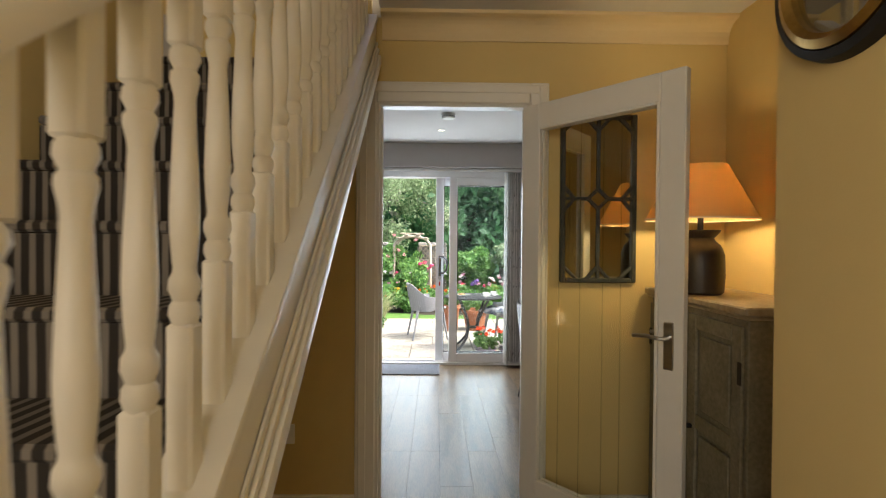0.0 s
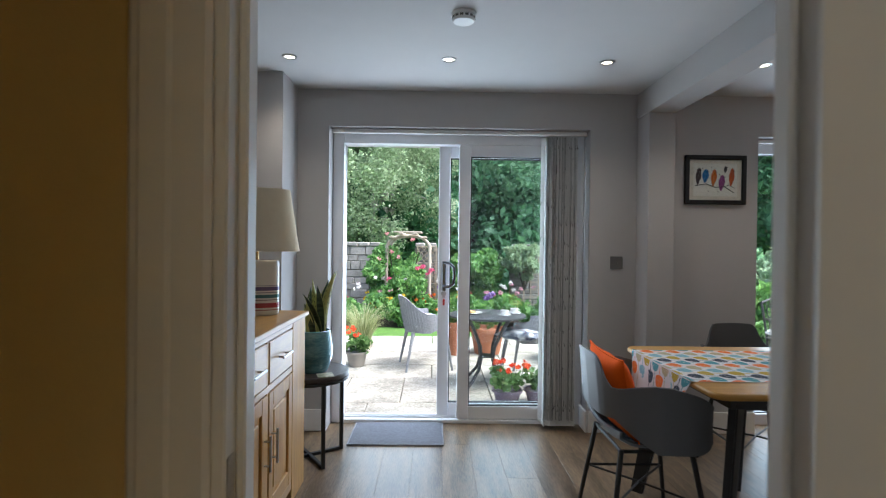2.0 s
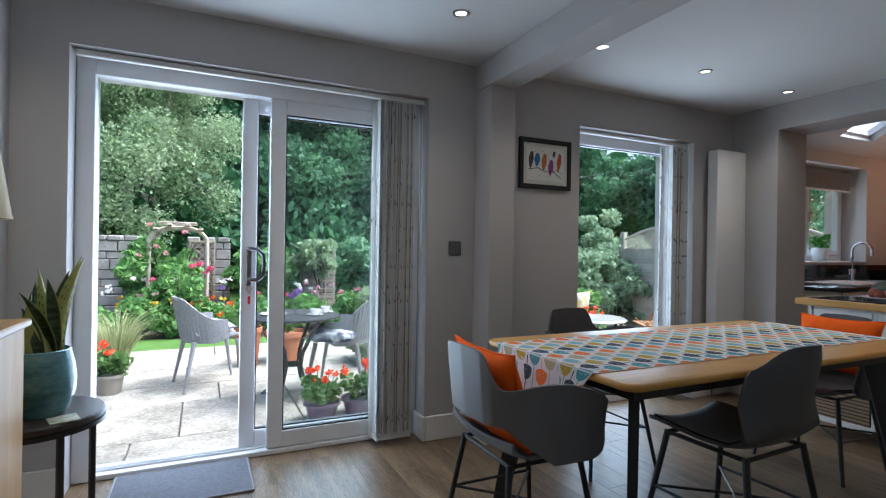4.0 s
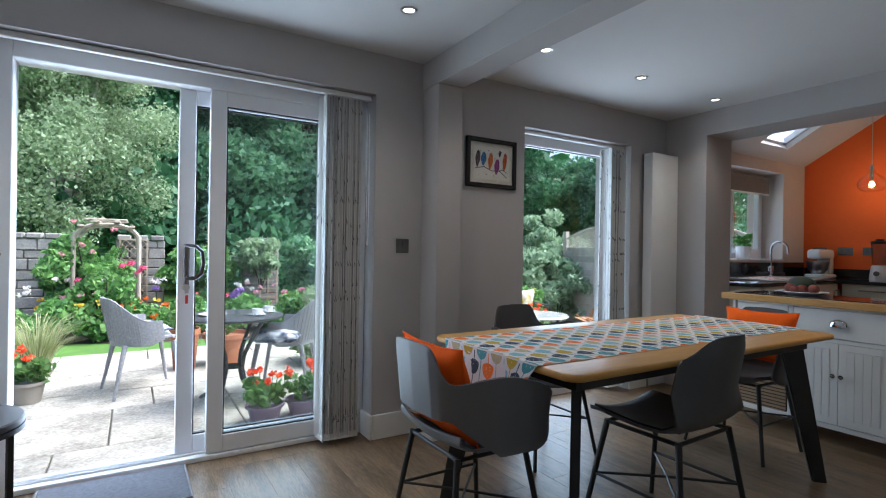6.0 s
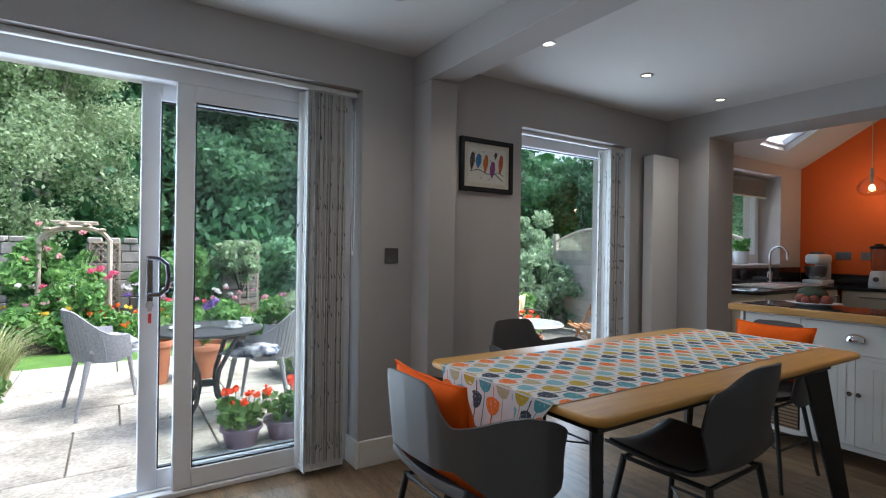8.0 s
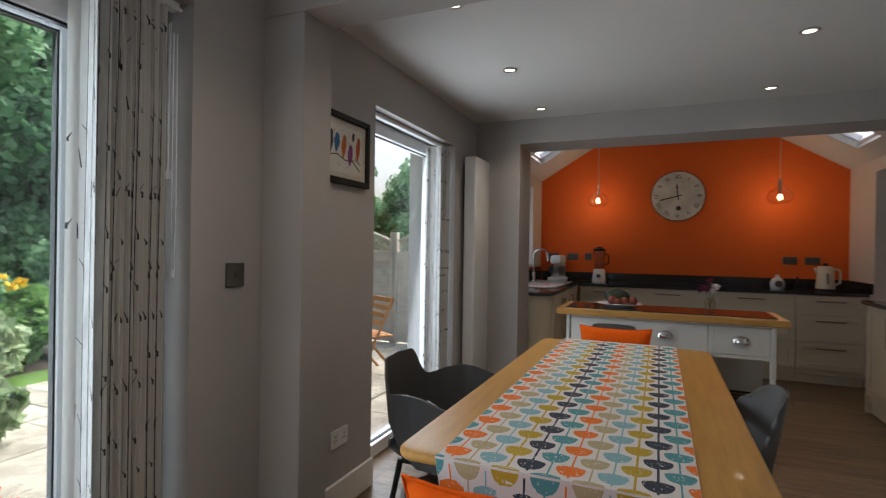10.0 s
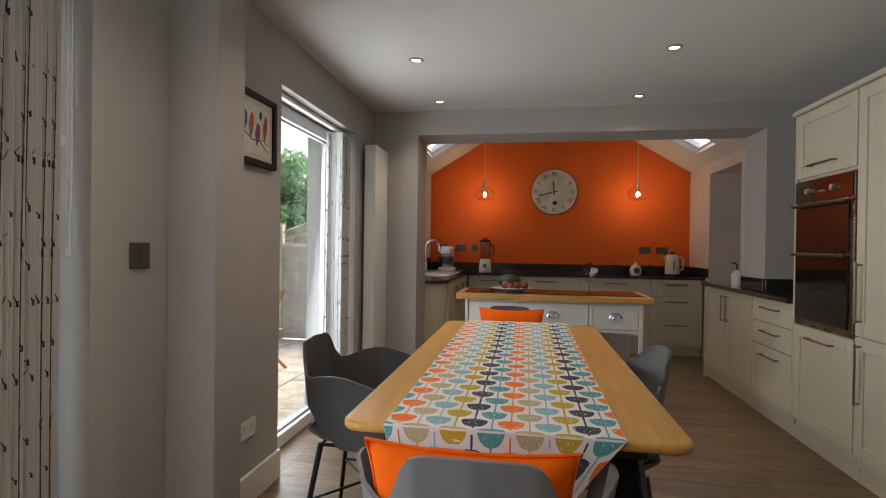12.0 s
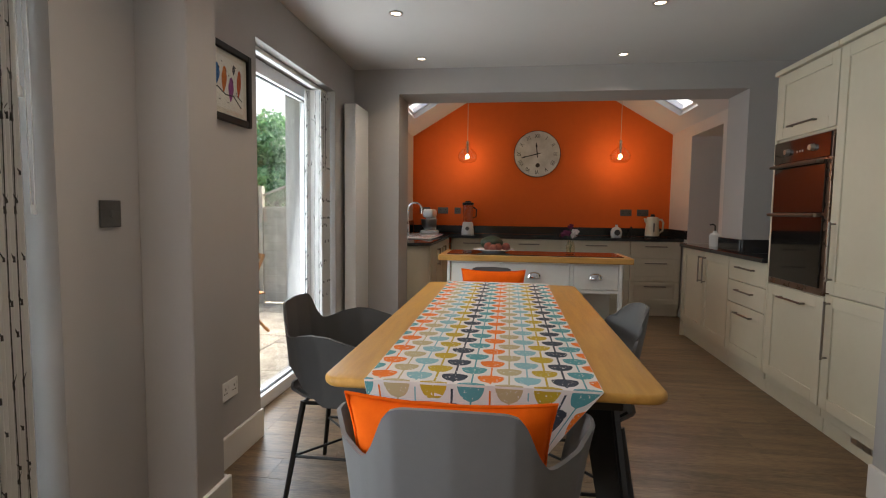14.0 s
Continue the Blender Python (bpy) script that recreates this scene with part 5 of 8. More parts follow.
pw = thing("framed_picture", "large landscape print in a thin wooden frame with a cream mount", "picture", (WX + 0.002, 4.36, 1.82))
WOOD_FRAME = surf("walnut_frame", (0.24, 0.11, 0.045), (0.17, 0.075, 0.03), 8, 0.4, 0.1, 60)
part("frame", boxes((0, -0.37, -0.348, 0.022, -0.35, 0.348), (0, 0.35, -0.348, 0.022, 0.37, 0.348), (0, -0.35, 0.328, 0.022, 0.35, 0.348), (0, -0.35, -0.348, 0.022, 0.35, -0.328), bevel=0.004), WOOD_FRAME, pw)
part("mount", boxes((0.003, -0.351, -0.329, 0.010, 0.351, 0.329)), surf("cream_mount", (0.72, 0.68, 0.60), None, 20, 0.9), pw)
part("print", boxes((0.0102, -0.25, -0.17, 0.0115, 0.245, 0.235)), surf("landscape_print", (0.30, 0.36, 0.34), (0.03, 0.055, 0.045), 9, 0.8, detail=9, fine=0.5), pw, "dark green landscape print")
part("glass", boxes((0.014, -0.35, -0.328, 0.015, 0.35, 0.328)), PICTURE_GLASS, pw).visible_shadow = False

# ---- lamp on the sideboard ----
tl = thing("table_lamp", "cream table lamp with striped oval ceramic base on the sideboard", "lamp", (-1.01, 4.72, 0.9955))
part("base", turned([(0, 0), (0.118, 0), (0.124, 0.006), (0.125, 0.02), (0.125, 0.285), (0.122, 0.295), (0.116, 0.30), (0, 0.30)], 40, sx=1.0, sy=0.62), CERAMIC_CREAM, tl, "cream glazed ceramic base")
for z, h, c in ((0.135, 0.020, (0.13, 0.09, 0.17)), (0.095, 0.018, (0.055, 0.15, 0.13)), (0.042, 0.026, (0.33, 0.03, 0.03)), (0.122, 0.004, (0.2, 0.17, 0.18)), (0.160, 0.003, (0.2, 0.17, 0.18)), (0.082, 0.004, (0.25, 0.15, 0.12)), (0.028, 0.004, (0.3, 0.05, 0.04))):
    part("stripe", turned([(0.1256, z), (0.1256, z + h)], 40, sx=1.0, sy=0.625), surf("glaze_stripe", c, None, 10, 0.2, coat=0.4), tl)
part("stem", turned([(0.012, 0.30), (0.012, 0.345), (0.016, 0.35), (0.016, 0.40), (0, 0.40)], 16), surf("brass", (0.6, 0.42, 0.16), None, 10, 0.25, metal=1.0), tl, "brass stem")
part("shade", turned([(0.232, 0.35), (0.180, 0.685), (0.178, 0.685), (0.230, 0.35)], 48, sx=1.0, sy=0.72), SHADE_CREAM, tl, "cream fabric shade")
part("shade_trim", turned([(0.2335, 0.348), (0.2335, 0.358), (0.229, 0.358), (0.229, 0.348), (0.2335, 0.348)], 48, sx=1.0, sy=0.72), SHADE_CREAM, tl)
# ---- side table, pot, coaster ----
stool = thing("side_table", "small round dark wood side table on a black metal frame", "side table", (-0.83, 5.22, 0))
part("tabletop", turned([(0, 0.535), (0.243, 0.535), (0.248, 0.54), (0.248, 0.56), (0.243, 0.566), (0, 0.566)], 48), DARK_WOOD, stool, "dark stained round top")
part("rim", turned([(0.235, 0.515), (0.2495, 0.515), (0.2495, 0.534), (0.235, 0.534), (0.235, 0.515)], 48), BLACK_METAL, stool)
for a in (35, 125):
    m = pose(0, 0, 0, 0, 0, a)
    part("frame_loop", turn_bm(boxes((-0.235, -0.011, 0, -0.213, 0.011, 0.515), (0.213, -0.011, 0, 0.235, 0.011, 0.515), (-0.213, -0.011, 0.001 if a < 90 else 0.0, 0.213, 0.011, 0.021), bevel=0.002), m), BLACK_METAL, stool)
TEAL = surf("teal_glazed_glass", (0.16, 0.33, 0.35), (0.03, 0.12, 0.17), 5, 0.18, coat=0.5, stretch=(1, 1, 3))
pot = thing("plant_pot", "teal glazed pot with a snake plant on the side table", "plant pot", (-0.80, 5.19, 0.567))
part("pot", turned([(0, 0), (0.082, 0), (0.097, 0.02), (0.117, 0.09), (0.12, 0.14), (0.113, 0.20), (0.100, 0.262), (0.095, 0.265), (0.10, 0.2), (0.085, 0.225), (0, 0.23)], 36), TEAL, pot, "teal glazed pot")
SANS, nt, b, ln = nodes_of("snake_plant_leaf")
tc, n1, rp = nt.nodes.new("ShaderNodeTexCoord"), nt.nodes.new("ShaderNodeTexNoise"), nt.nodes.new("ShaderNodeValToRGB")
mp = nt.nodes.new("ShaderNodeMapping")
mp.inputs["Scale"].default_value = (1, 1, 5)
n1.inputs["Scale"].default_value = 14
ln.new(tc.outputs["Object"], mp.inputs[0])
ln.new(mp.outputs[0], n1.inputs["Vector"])
rp.color_ramp.elements[0].color, rp.color_ramp.elements[1].color = (0.012, 0.03, 0.014, 1), (0.06, 0.10, 0.045, 1)
rp.color_ramp.elements[0].position, rp.color_ramp.elements[1].position = 0.4, 0.65
ln.new(n1.outputs["Fac"], rp.inputs[0])
ln.new(rp.outputs[0], b.inputs["Base Color"])
b.inputs["Roughness"].default_value = 0.4
SANS_EDGE = surf("snake_plant_margin", (0.42, 0.42, 0.13), (0.34, 0.35, 0.10), 20, 0.45)
rg5 = random.Random(9)
for i in range(13):
    a, lean, h = rg5.uniform(0, 6.28), rg5.uniform(0.02, 0.16), rg5.uniform(0.2, 0.47)
    bx, by = 0.05 * math.cos(a * 1.7), 0.05 * math.sin(a * 1.7)
    tw = rg5.uniform(0, 3.1)

    def blade(u, v, k=1.0, off=0.0):
        w = 0.026 * k * (0.55 + 0.45 * math.sin(math.pi * min(1, v * 0.75 + 0.15))) * (1 - max(0, (v - 0.6) / 0.4) ** 2) + 0.0005
        s = (2 * u - 1) * w
        d = lean * v * v
        cup = 0.5 * abs(2 * u - 1) * w
        t = tw + 0.7 * v
        return (bx + d * math.cos(a) + s * math.cos(t) - cup * math.sin(t) + off * math.sin(t), by + d * math.sin(a) + s * math.sin(t) + cup * math.cos(t) - off * math.cos(t), 0.20 + h * v)
    lf = part("leaf", grid_mesh(lambda u, v: blade(u, v, 0.82), 4, 12, 0.002), SANS, pot, "dark mottled upright leaf", smooth=60)
    part("leaf_margin", grid_mesh(lambda u, v: blade(u, v, 1.0, 0.0012), 4, 12, 0.001), SANS_EDGE, lf, smooth=60)
co = thing("coaster", "small square printed coaster on the side table", "coaster", (-0.70, 5.07, 0.567), 20)
part("tile", one_box(-0.05, -0.05, 0, 0.05, 0.05, 0.006, 0.002), surf("printed_coaster", (0.55, 0.5, 0.38), (0.2, 0.25, 0.15), 40, 0.5), co)
dish = thing("dish", "small black dish on the side table", "dish", (-0.93, 5.08, 0.567))
part("bowl", turned([(0, 0), (0.04, 0), (0.055, 0.018), (0.052, 0.018), (0.038, 0.005), (0, 0.005)], 20), BLACK, dish)

# ---- door mat ----
mt = thing("door_mat", "grey woven door mat with a pale border", "mat", (-0.285, 5.615, 0.0))
part("mat_body", one_box(-0.325, -0.21, 0.0005, 0.325, 0.21, 0.011, 0.003), MAT_GREY, mt)
part("binding", boxes((-0.335, -0.22, 0.0005, -0.325, 0.22, 0.012), (0.325, -0.22, 0.0005, 0.335, 0.22, 0.012), (-0.325, -0.22, 0.0005, 0.325, -0.21, 0.012), (-0.325, 0.21, 0.0005, 0.325, 0.22, 0.012), bevel=0.002), surf("grey_binding", (0.30, 0.30, 0.32), None, 60, 0.9, 0.4, 300), mt)


# ---- switches, sockets, radiator, ceiling fittings ----
def plate(name, label, category, loc, rz, w, h, material, kind="switch", n=1):
    """A wall plate; its face looks along -y before the turn."""
    pl = thing(name, label, category, loc, rz)
    part("plate", one_box(-w / 2, -0.008, -h / 2, w / 2, 0, h / 2, 0.003), material, pl)
    for i in range(n):
        cx = (i - (n - 1) / 2) * w / n
        if kind == "switch":
            part("rocker", one_box(cx - 0.007, -0.013, -0.013, cx + 0.007, -0.008, 0.013, 0.002), material, pl)
        else:
            for dx, dz, a, c in ((0, 0.012, 0.0028, 0.006), (-0.011, -0.010, 0.005, 0.0025), (0.011, -0.010, 0.005, 0.0025)):
                part("pin_hole", boxes((cx + dx - a, -0.0088, dz - c, cx + dx + a, -0.0079, dz + c)), BLACK, pl)
            part("rocker", one_box(cx + 0.018, -0.012, 0.012, cx + 0.028, -0.008, 0.030, 0.001), material, pl)
    return pl


plate("light_switch", "pewter coloured single light switch on the grey wall", "switch", (1.33, 5.684, 1.272), 0, 0.094, 0.094, SWITCH_GREY)
plate("wall_socket", "white double wall socket above the skirting board", "socket", (2.06, 5.684, 0.385), 0, 0.154, 0.094, WHITE_PLASTIC, "socket", 2)
rd = thing("radiator", "tall flat white vertical radiator on the grey wall", "radiator", (4.015, 5.62, 0))
RAD = surf("white_radiator_enamel", (0.78, 0.77, 0.75), (0.76, 0.75, 0.73), 3, 0.3)
part("panel", one_box(-0.22, -0.062, 0.10, 0.22, -0.048, 2.165, 0.005, None, 2), RAD, rd, "flat white front panel")
part("casing", one_box(-0.217, -0.0475, 0.102, 0.217, 0.035, 2.162, 0.003), RAD, rd)
for x in (-0.1, 0.1):
    part("bracket", boxes((x - 0.02, 0.0355, 1.8, x + 0.02, 0.063, 1.86), (x - 0.02, 0.0355, 0.4, x + 0.02, 0.063, 0.46)), STEEL, rd)
    part("valve_pipe", bar([(x * 1.6, 0.01, 0.13), (x * 1.6, 0.01, 0.0)], 0.008, 10), CHROME, rd)

sp = thing("ceiling_spotlight", "recessed ceiling spotlight with a brushed rim, lit", "spotlight", (0.045, 5.035, CEIL), 0, group="recessed ceiling spotlights")
part("rim", turned([(0.030, -0.001), (0.046, -0.001), (0.045, -0.006), (0.034, -0.008), (0.030, -0.003), (0.030, -0.001)], 28), STEEL, sp, "brushed metal rim")
part("lens", turned([(0, -0.002), (0.0305, -0.002), (0.0305, -0.0005), (0, -0.0005)], 24), SPOT_GLOW, sp, "glowing lens")
SPOTS = [(0.045, 5.035), (-0.93, 5.035), (1.02, 5.035), (2.0, 5.035), (2.93, 5.03), (3.88, 5.035), (2.92, 3.45), (3.90, 3.45)]
for x, y in SPOTS[1:]:
    copy_thing(sp, pose(x, y, CEIL))
for x, y in SPOTS:
    spot_lamp("spot_beam", x, y, CEIL - 0.02, 5.0, (1.0, 0.82, 0.62))
sm = thing("smoke_alarm", "round white smoke alarm on the ceiling", "smoke alarm", (0.10, 4.42, CEIL))
part("base", turned([(0, 0), (0.062, 0), (0.062, -0.012), (0.058, -0.014), (0, -0.014)], 32), WHITE_PLASTIC, sm)
part("cover", turned([(0.056, -0.016), (0.056, -0.03), (0.050, -0.04), (0.02, -0.044), (0, -0.044)], 32), WHITE_PLASTIC, sm)
for i in range(14):
    a = 2 * math.pi * i / 14
    part("vent", turn_bm(boxes((0.054, -0.008, -0.028, 0.0575, 0.008, -0.018)), pose(0, 0, 0, 0, 0, math.degrees(a))), SWITCH_GREY, sm)

pc = thing("pull_cord", "looped white pull cord hanging beside the blind", "cord", (1.09, 5.76, 1.62))
for dx in (-0.008, 0.008):
    part("cord", bar([(dx * 0.3, dx, 0.56), (dx, dx, 0.2), (dx * 0.6, dx * 0.6, 0.035)], 0.0022, 6), WHITE_PLASTIC, pc)
part("cord_weight", turned([(0, 0), (0.008, 0.002), (0.009, 0.02), (0.006, 0.036), (0, 0.038)], 14), WHITE_PLASTIC, pc)

# ---- garden: trees and wall ----
BARK = surf("grey_bark", (0.10, 0.085, 0.065), (0.05, 0.042, 0.032), 8, 0.95, 0.6, 30, stretch=(1, 1, 0.3))
BIRCH_BARK = surf("birch_bark", (0.55, 0.52, 0.46), (0.25, 0.23, 0.2), 6, 0.85, 0.4, 40, stretch=(1, 1, 2.5))


def leaf_mat(name, c1, c2):
    m, nt, b, ln = nodes_of(name)
    geo, rp = nt.nodes.new("ShaderNodeNewGeometry"), nt.nodes.new("ShaderNodeValToRGB")
    rp.color_ramp.elements[0].color, rp.color_ramp.elements[1].color = (*c1, 1), (*c2, 1)
    ln.new(geo.outputs["Random Per Island"], rp.inputs[0])
    ln.new(rp.outputs[0], b.inputs["Base Color"])
    b.inputs["Roughness"].default_value = 0.55
    b.inputs["Subsurface Weight"].default_value = 0.0
    b.inputs["Transmission Weight"].default_value = 0.0
    tr, ms = nt.nodes.new("ShaderNodeBsdfTranslucent"), nt.nodes.new("ShaderNodeMixShader")
    ln.new(rp.outputs[0], tr.inputs[0])
    ms.inputs[0].default_value = 0.45
    ln.new(b.outputs[0], ms.inputs[1])
    ln.new(tr.outputs[0], ms.inputs[2])
    ln.new(ms.outputs[0], nt.nodes["Material Output"].inputs["Surface"])
    return m


LEAF_BIRCH = leaf_mat("birch_leaves", (0.25, 0.35, 0.175), (0.44, 0.54, 0.34))
LEAF_WOOD = leaf_mat("woodland_leaves", (0.118, 0.253, 0.138), (0.348, 0.561, 0.304))
LEAF_DARK = leaf_mat("ivy_leaves", (0.054, 0.154, 0.072), (0.154, 0.314, 0.154))
LEAF_SHRUB = leaf_mat("shrub_leaves", (0.105, 0.238, 0.067), (0.267, 0.461, 0.133))
LEAF_PALE = leaf_mat("pale_shrub_leaves", (0.203, 0.311, 0.176), (0.446, 0.567, 0.365))


def leaf_cloud(name, centres, n, size, material, parent, seed, label="", droop=0.0, long=1.7):
    """Many small leaves scattered in clumps: centres are (x, y, z, radius, flatness)."""
    rg = np.random.default_rng(seed)
    c = np.array(centres, float)
    w = c[:, 3] ** 2
    idx = rg.choice(len(c), n, p=w / w.sum())
    d = rg.normal(size=(n, 3))
    d /= np.linalg.norm(d, axis=1)[:, None]
    rad = rg.random(n) ** 0.4
    p = c[idx, :3] + d * (c[idx, 3] * rad)[:, None] * np.stack([np.ones(n), np.ones(n), c[idx, 4]], 1)
    p[:, 2] -= droop * rg.random(n) ** 2
    a = rg.normal(size=(n, 3))
    a /= np.linalg.norm(a, axis=1)[:, None]
    b2 = np.cross(a, rg.normal(size=(n, 3)))
    b2 /= np.linalg.norm(b2, axis=1)[:, None]
    s = (size * (0.6 + 0.8 * rg.random(n)))[:, None]
    v = np.stack([p - a * s * long * 0.5, p + b2 * s * 0.5, p + a * s * long * 0.5, p - b2 * s * 0.5], 1).reshape(-1, 3)
    me = bpy.data.meshes.new(name)
    f = np.arange(4 * n).reshape(n, 4)
    me.from_pydata(v.tolist(), [], f.tolist())
    me.materials.append(material)
    ob = new(name, me)
    ob.parent = parent
    if label:
        ob["label"] = label
    return ob


def clumps(rg, x, y, z, rx, rz, k, r0, r1, flat=0.7):
    out = []
    for _ in range(k):
        d = rg.normal(size=3)
        d /= np.linalg.norm(d)
        q = rg.random() ** 0.5
        out.append((x + d[0] * rx * q, y + d[1] * rx * q, z + d[2] * rz * q, rg.uniform(r0, r1), flat))
    return out


def tree(label, x, y, h, crown, material, bark, seed, n, size, trunks=1, low=0.3, droop=0.0, z0=GZ - 0.05, k=44, r0=0.18, r1=0.40):
    rg = np.random.default_rng(seed)
    tr = thing("tree", label, "tree", (x, y, z0))
    cl = clumps(rg, 0, 0, h * (1 + low) / 2, crown, h * (1 - low) / 2, k, crown * r0, crown * r1)
    for stem in range(trunks):
        a = rg.uniform(0, 6.3)
        lean = 0.10 * h if trunks > 1 else 0.03 * h
        tip = Vector((math.cos(a) * lean, math.sin(a) * lean, h * 0.85))
        pts = [Vector((0.12 * stem, 0, 0)) + (tip) * f + Vector((0.05 * math.sin(5 * f + stem), 0.05 * math.cos(4 * f), 0)) for f in (0, 0.2, 0.4, 0.6, 0.8, 1)]
        rt = 0.011 * h if trunks > 1 else 0.02 * h
        part("trunk", bar(pts, rt, 8, rt * 0.25), bark, tr)
    bm = bmesh.new()
    for c in cl[:16]:
        f = rg.uniform(0.25, 0.6)
        a = Vector((tip.x * f, tip.y * f, h * 0.85 * f))
        e = Vector(c[:3])
        tube(bm, [a, a.lerp(e, 0.5) + Vector((0, 0, 0.05 * h * rg.random())), e], 0.006 * h, 5, False, 0.0015 * h)
    part("limbs", bm, bark, tr)
    leaf_cloud("crown", cl, n, size, material, tr, seed + 1, droop=droop)
    return tr


tree("pale green silver birch with several slender white trunks", -1.9, 16.4, 9.0, 2.7, LEAF_BIRCH, BIRCH_BARK, 11, 120000, 0.05, 5, 0.12, 0.5, k=90, r0=0.14, r1=0.30)
for k, (x, y, h, cr, n) in enumerate(((1.4, 21.0, 13, 3.0, 22000), (4.6, 19.5, 11, 2.9, 22000), (7.6, 19.0, 10.5, 2.8, 20000), (10.6, 17.5, 9.5, 2.6, 18000), (-5.5, 22.0, 12, 3.4, 14000), (-0.8, 24.0, 14, 3.4, 16000), (2.9, 25.0, 14, 3.6, 14000), (-9.5, 21.0, 12, 3.4, 9000), (6.2, 24.0, 13, 3.4, 14000), (13.2, 14.5, 6.5, 2.1, 12000), (15.5, 11.8, 5.0, 1.8, 9000), (18.5, 10.5, 5.2, 2.0, 7000))):
    tree("tall dark green woodland tree behind the garden wall", x, y, h, cr, LEAF_WOOD if k % 3 else LEAF_DARK, BARK, 100 + k, int(n * 1.8), 0.125 if k < 9 else 0.10, 1, 0.02, 0.3)
under = tagged(leaf_cloud("undergrowth", [(x, 17.2 + 1.5 * ((i * 7) % 3), 1.2 + 0.9 * ((i * 5) % 4), 1.7, 0.9) for i, x in enumerate(np.arange(-11, 14, 1.15))], 26000, 0.16, LEAF_DARK, None, 71), "dense dark green undergrowth below the trees", "undergrowth", kind="stuff")
deep = tagged(leaf_cloud("woodland", [(x, 30.0 + 2 * ((i * 3) % 3), z, 3.0, 1.0) for i, x in enumerate(np.arange(-26, 24, 2.6)) for z in (1.5, 5.0, 8.5, 12.0)], 15000, 0.9, LEAF_DARK, None, 72), "dark woodland far behind the garden", "woodland", kind="stuff")


def shrub(label, x, y, z, r, h, material, seed, n, size, name="shrub", category="shrub"):
    rg = np.random.default_rng(seed)
    sh = thing(name, label, category, (x, y, z))
    bm = bmesh.new()
    for k in range(7):
        a = rg.uniform(0, 6.3)
        tube(bm, [(0, 0, 0), (math.cos(a) * r * 0.3, math.sin(a) * r * 0.3, h * 0.45), (math.cos(a) * r * 0.6, math.sin(a) * r * 0.6, h * 0.8)], 0.012, 5, False, 0.003)
    part("stems", bm, BARK, sh)
    leaf_cloud("foliage", clumps(rg, 0, 0, h * 0.50, r * 0.86, h * 0.46, 30, r * 0.13, r * 0.34, 0.8), n, size, material, sh, seed + 1)
    return sh


def blooms(sh, seed, x0, x1, y0, y1, z0, z1, n, r, c, label):
    rg = np.random.default_rng(seed)
    cs = [(rg.uniform(x0, x1), rg.uniform(y0, y1), rg.uniform(z0, z1), r, 0.8) for _ in range(n)]
    leaf_cloud("blooms", cs, n * 16, r * 0.95, leaf_mat(label.replace(" ", "_"), tuple(0.75 * q for q in c), c), sh, seed, label, long=1.1)["kind"] = "stuff"


# garden walls of rough stone blocks
STONE = surf("grey_garden_stone", (0.38, 0.355, 0.32), (0.22, 0.205, 0.185), 6, 0.9, 0.7, 30, vary=0.2, fine=0.5)
rgw = random.Random(21)
block_mesh = {}


def stone_wall(label, x0, x1, y, top, d=0.3):
    w = thing("garden_wall", label, "garden wall", ((x0 + x1) / 2, y, GZ - 0.08), kind="structure")
    part("core", boxes((x0 - (x0 + x1) / 2 + 0.02, 0.03, 0, x1 - (x0 + x1) / 2 - 0.02, d, top - GZ)), JOINT, w, "mortar core")
    z = 0.0
    hgt = top - GZ + 0.08
    row = 0
    while z < hgt - 0.05:
        hh = rgw.choice((0.14, 0.17, 0.20))
        hh = min(hh, hgt - z)
        x = x0
        while x < x1 - 0.02:
            ww = min(rgw.choice((0.22, 0.30, 0.36, 0.44)), x1 - x)
            key = (round(ww, 2), round(hh, 2))
            if key not in block_mesh:
                ob = part("stone_block", one_box(-ww / 2 + 0.006, -0.02, 0.006, ww / 2 - 0.006, 0.10, hh - 0.006, 0.012), STONE, w)
                block_mesh[key] = ob.data
            else:
                ob = new("stone_block", block_mesh[key])
                ob.parent = w
            ob.location = (x + ww / 2 - (x0 + x1) / 2, rgw.uniform(-0.012, 0.012), z)
            x += ww
        z += hh
        row += 1
    n = int((x1 - x0) / 0.24)
    cap = None
    for i in range(n):
        if cap is None:
            ob = part("coping_stone", one_box(-0.112, -0.05, 0, 0.112, d + 0.03, 0.10, 0.02), STONE, w)
            cap = ob.data
        else:
            ob = new("coping_stone", cap)
            ob.parent = w
        ob.location = (x0 + (i + 0.5) * (x1 - x0) / n - (x0 + x1) / 2, 0, hgt)
    return w


stone_wall("old grey stone garden wall with a coping", -4.6, -1.28, 13.6, 1.33)
stone_wall("old grey stone garden wall beside the arbour", -0.5, 0.30, 13.6, 1.33)
stone_wall("short pier of old grey stone wall", 1.72, 2.42, 13.6, 1.33)
TIMBER = surf("weathered_timber", (0.52, 0.45, 0.37), (0.38, 0.32, 0.25), 8, 0.85, 0.3, 50, stretch=(1, 1, 0.3))
TRELLIS = surf("bleached_trellis_wood", (0.50, 0.42, 0.32), (0.38, 0.31, 0.23), 10, 0.85)


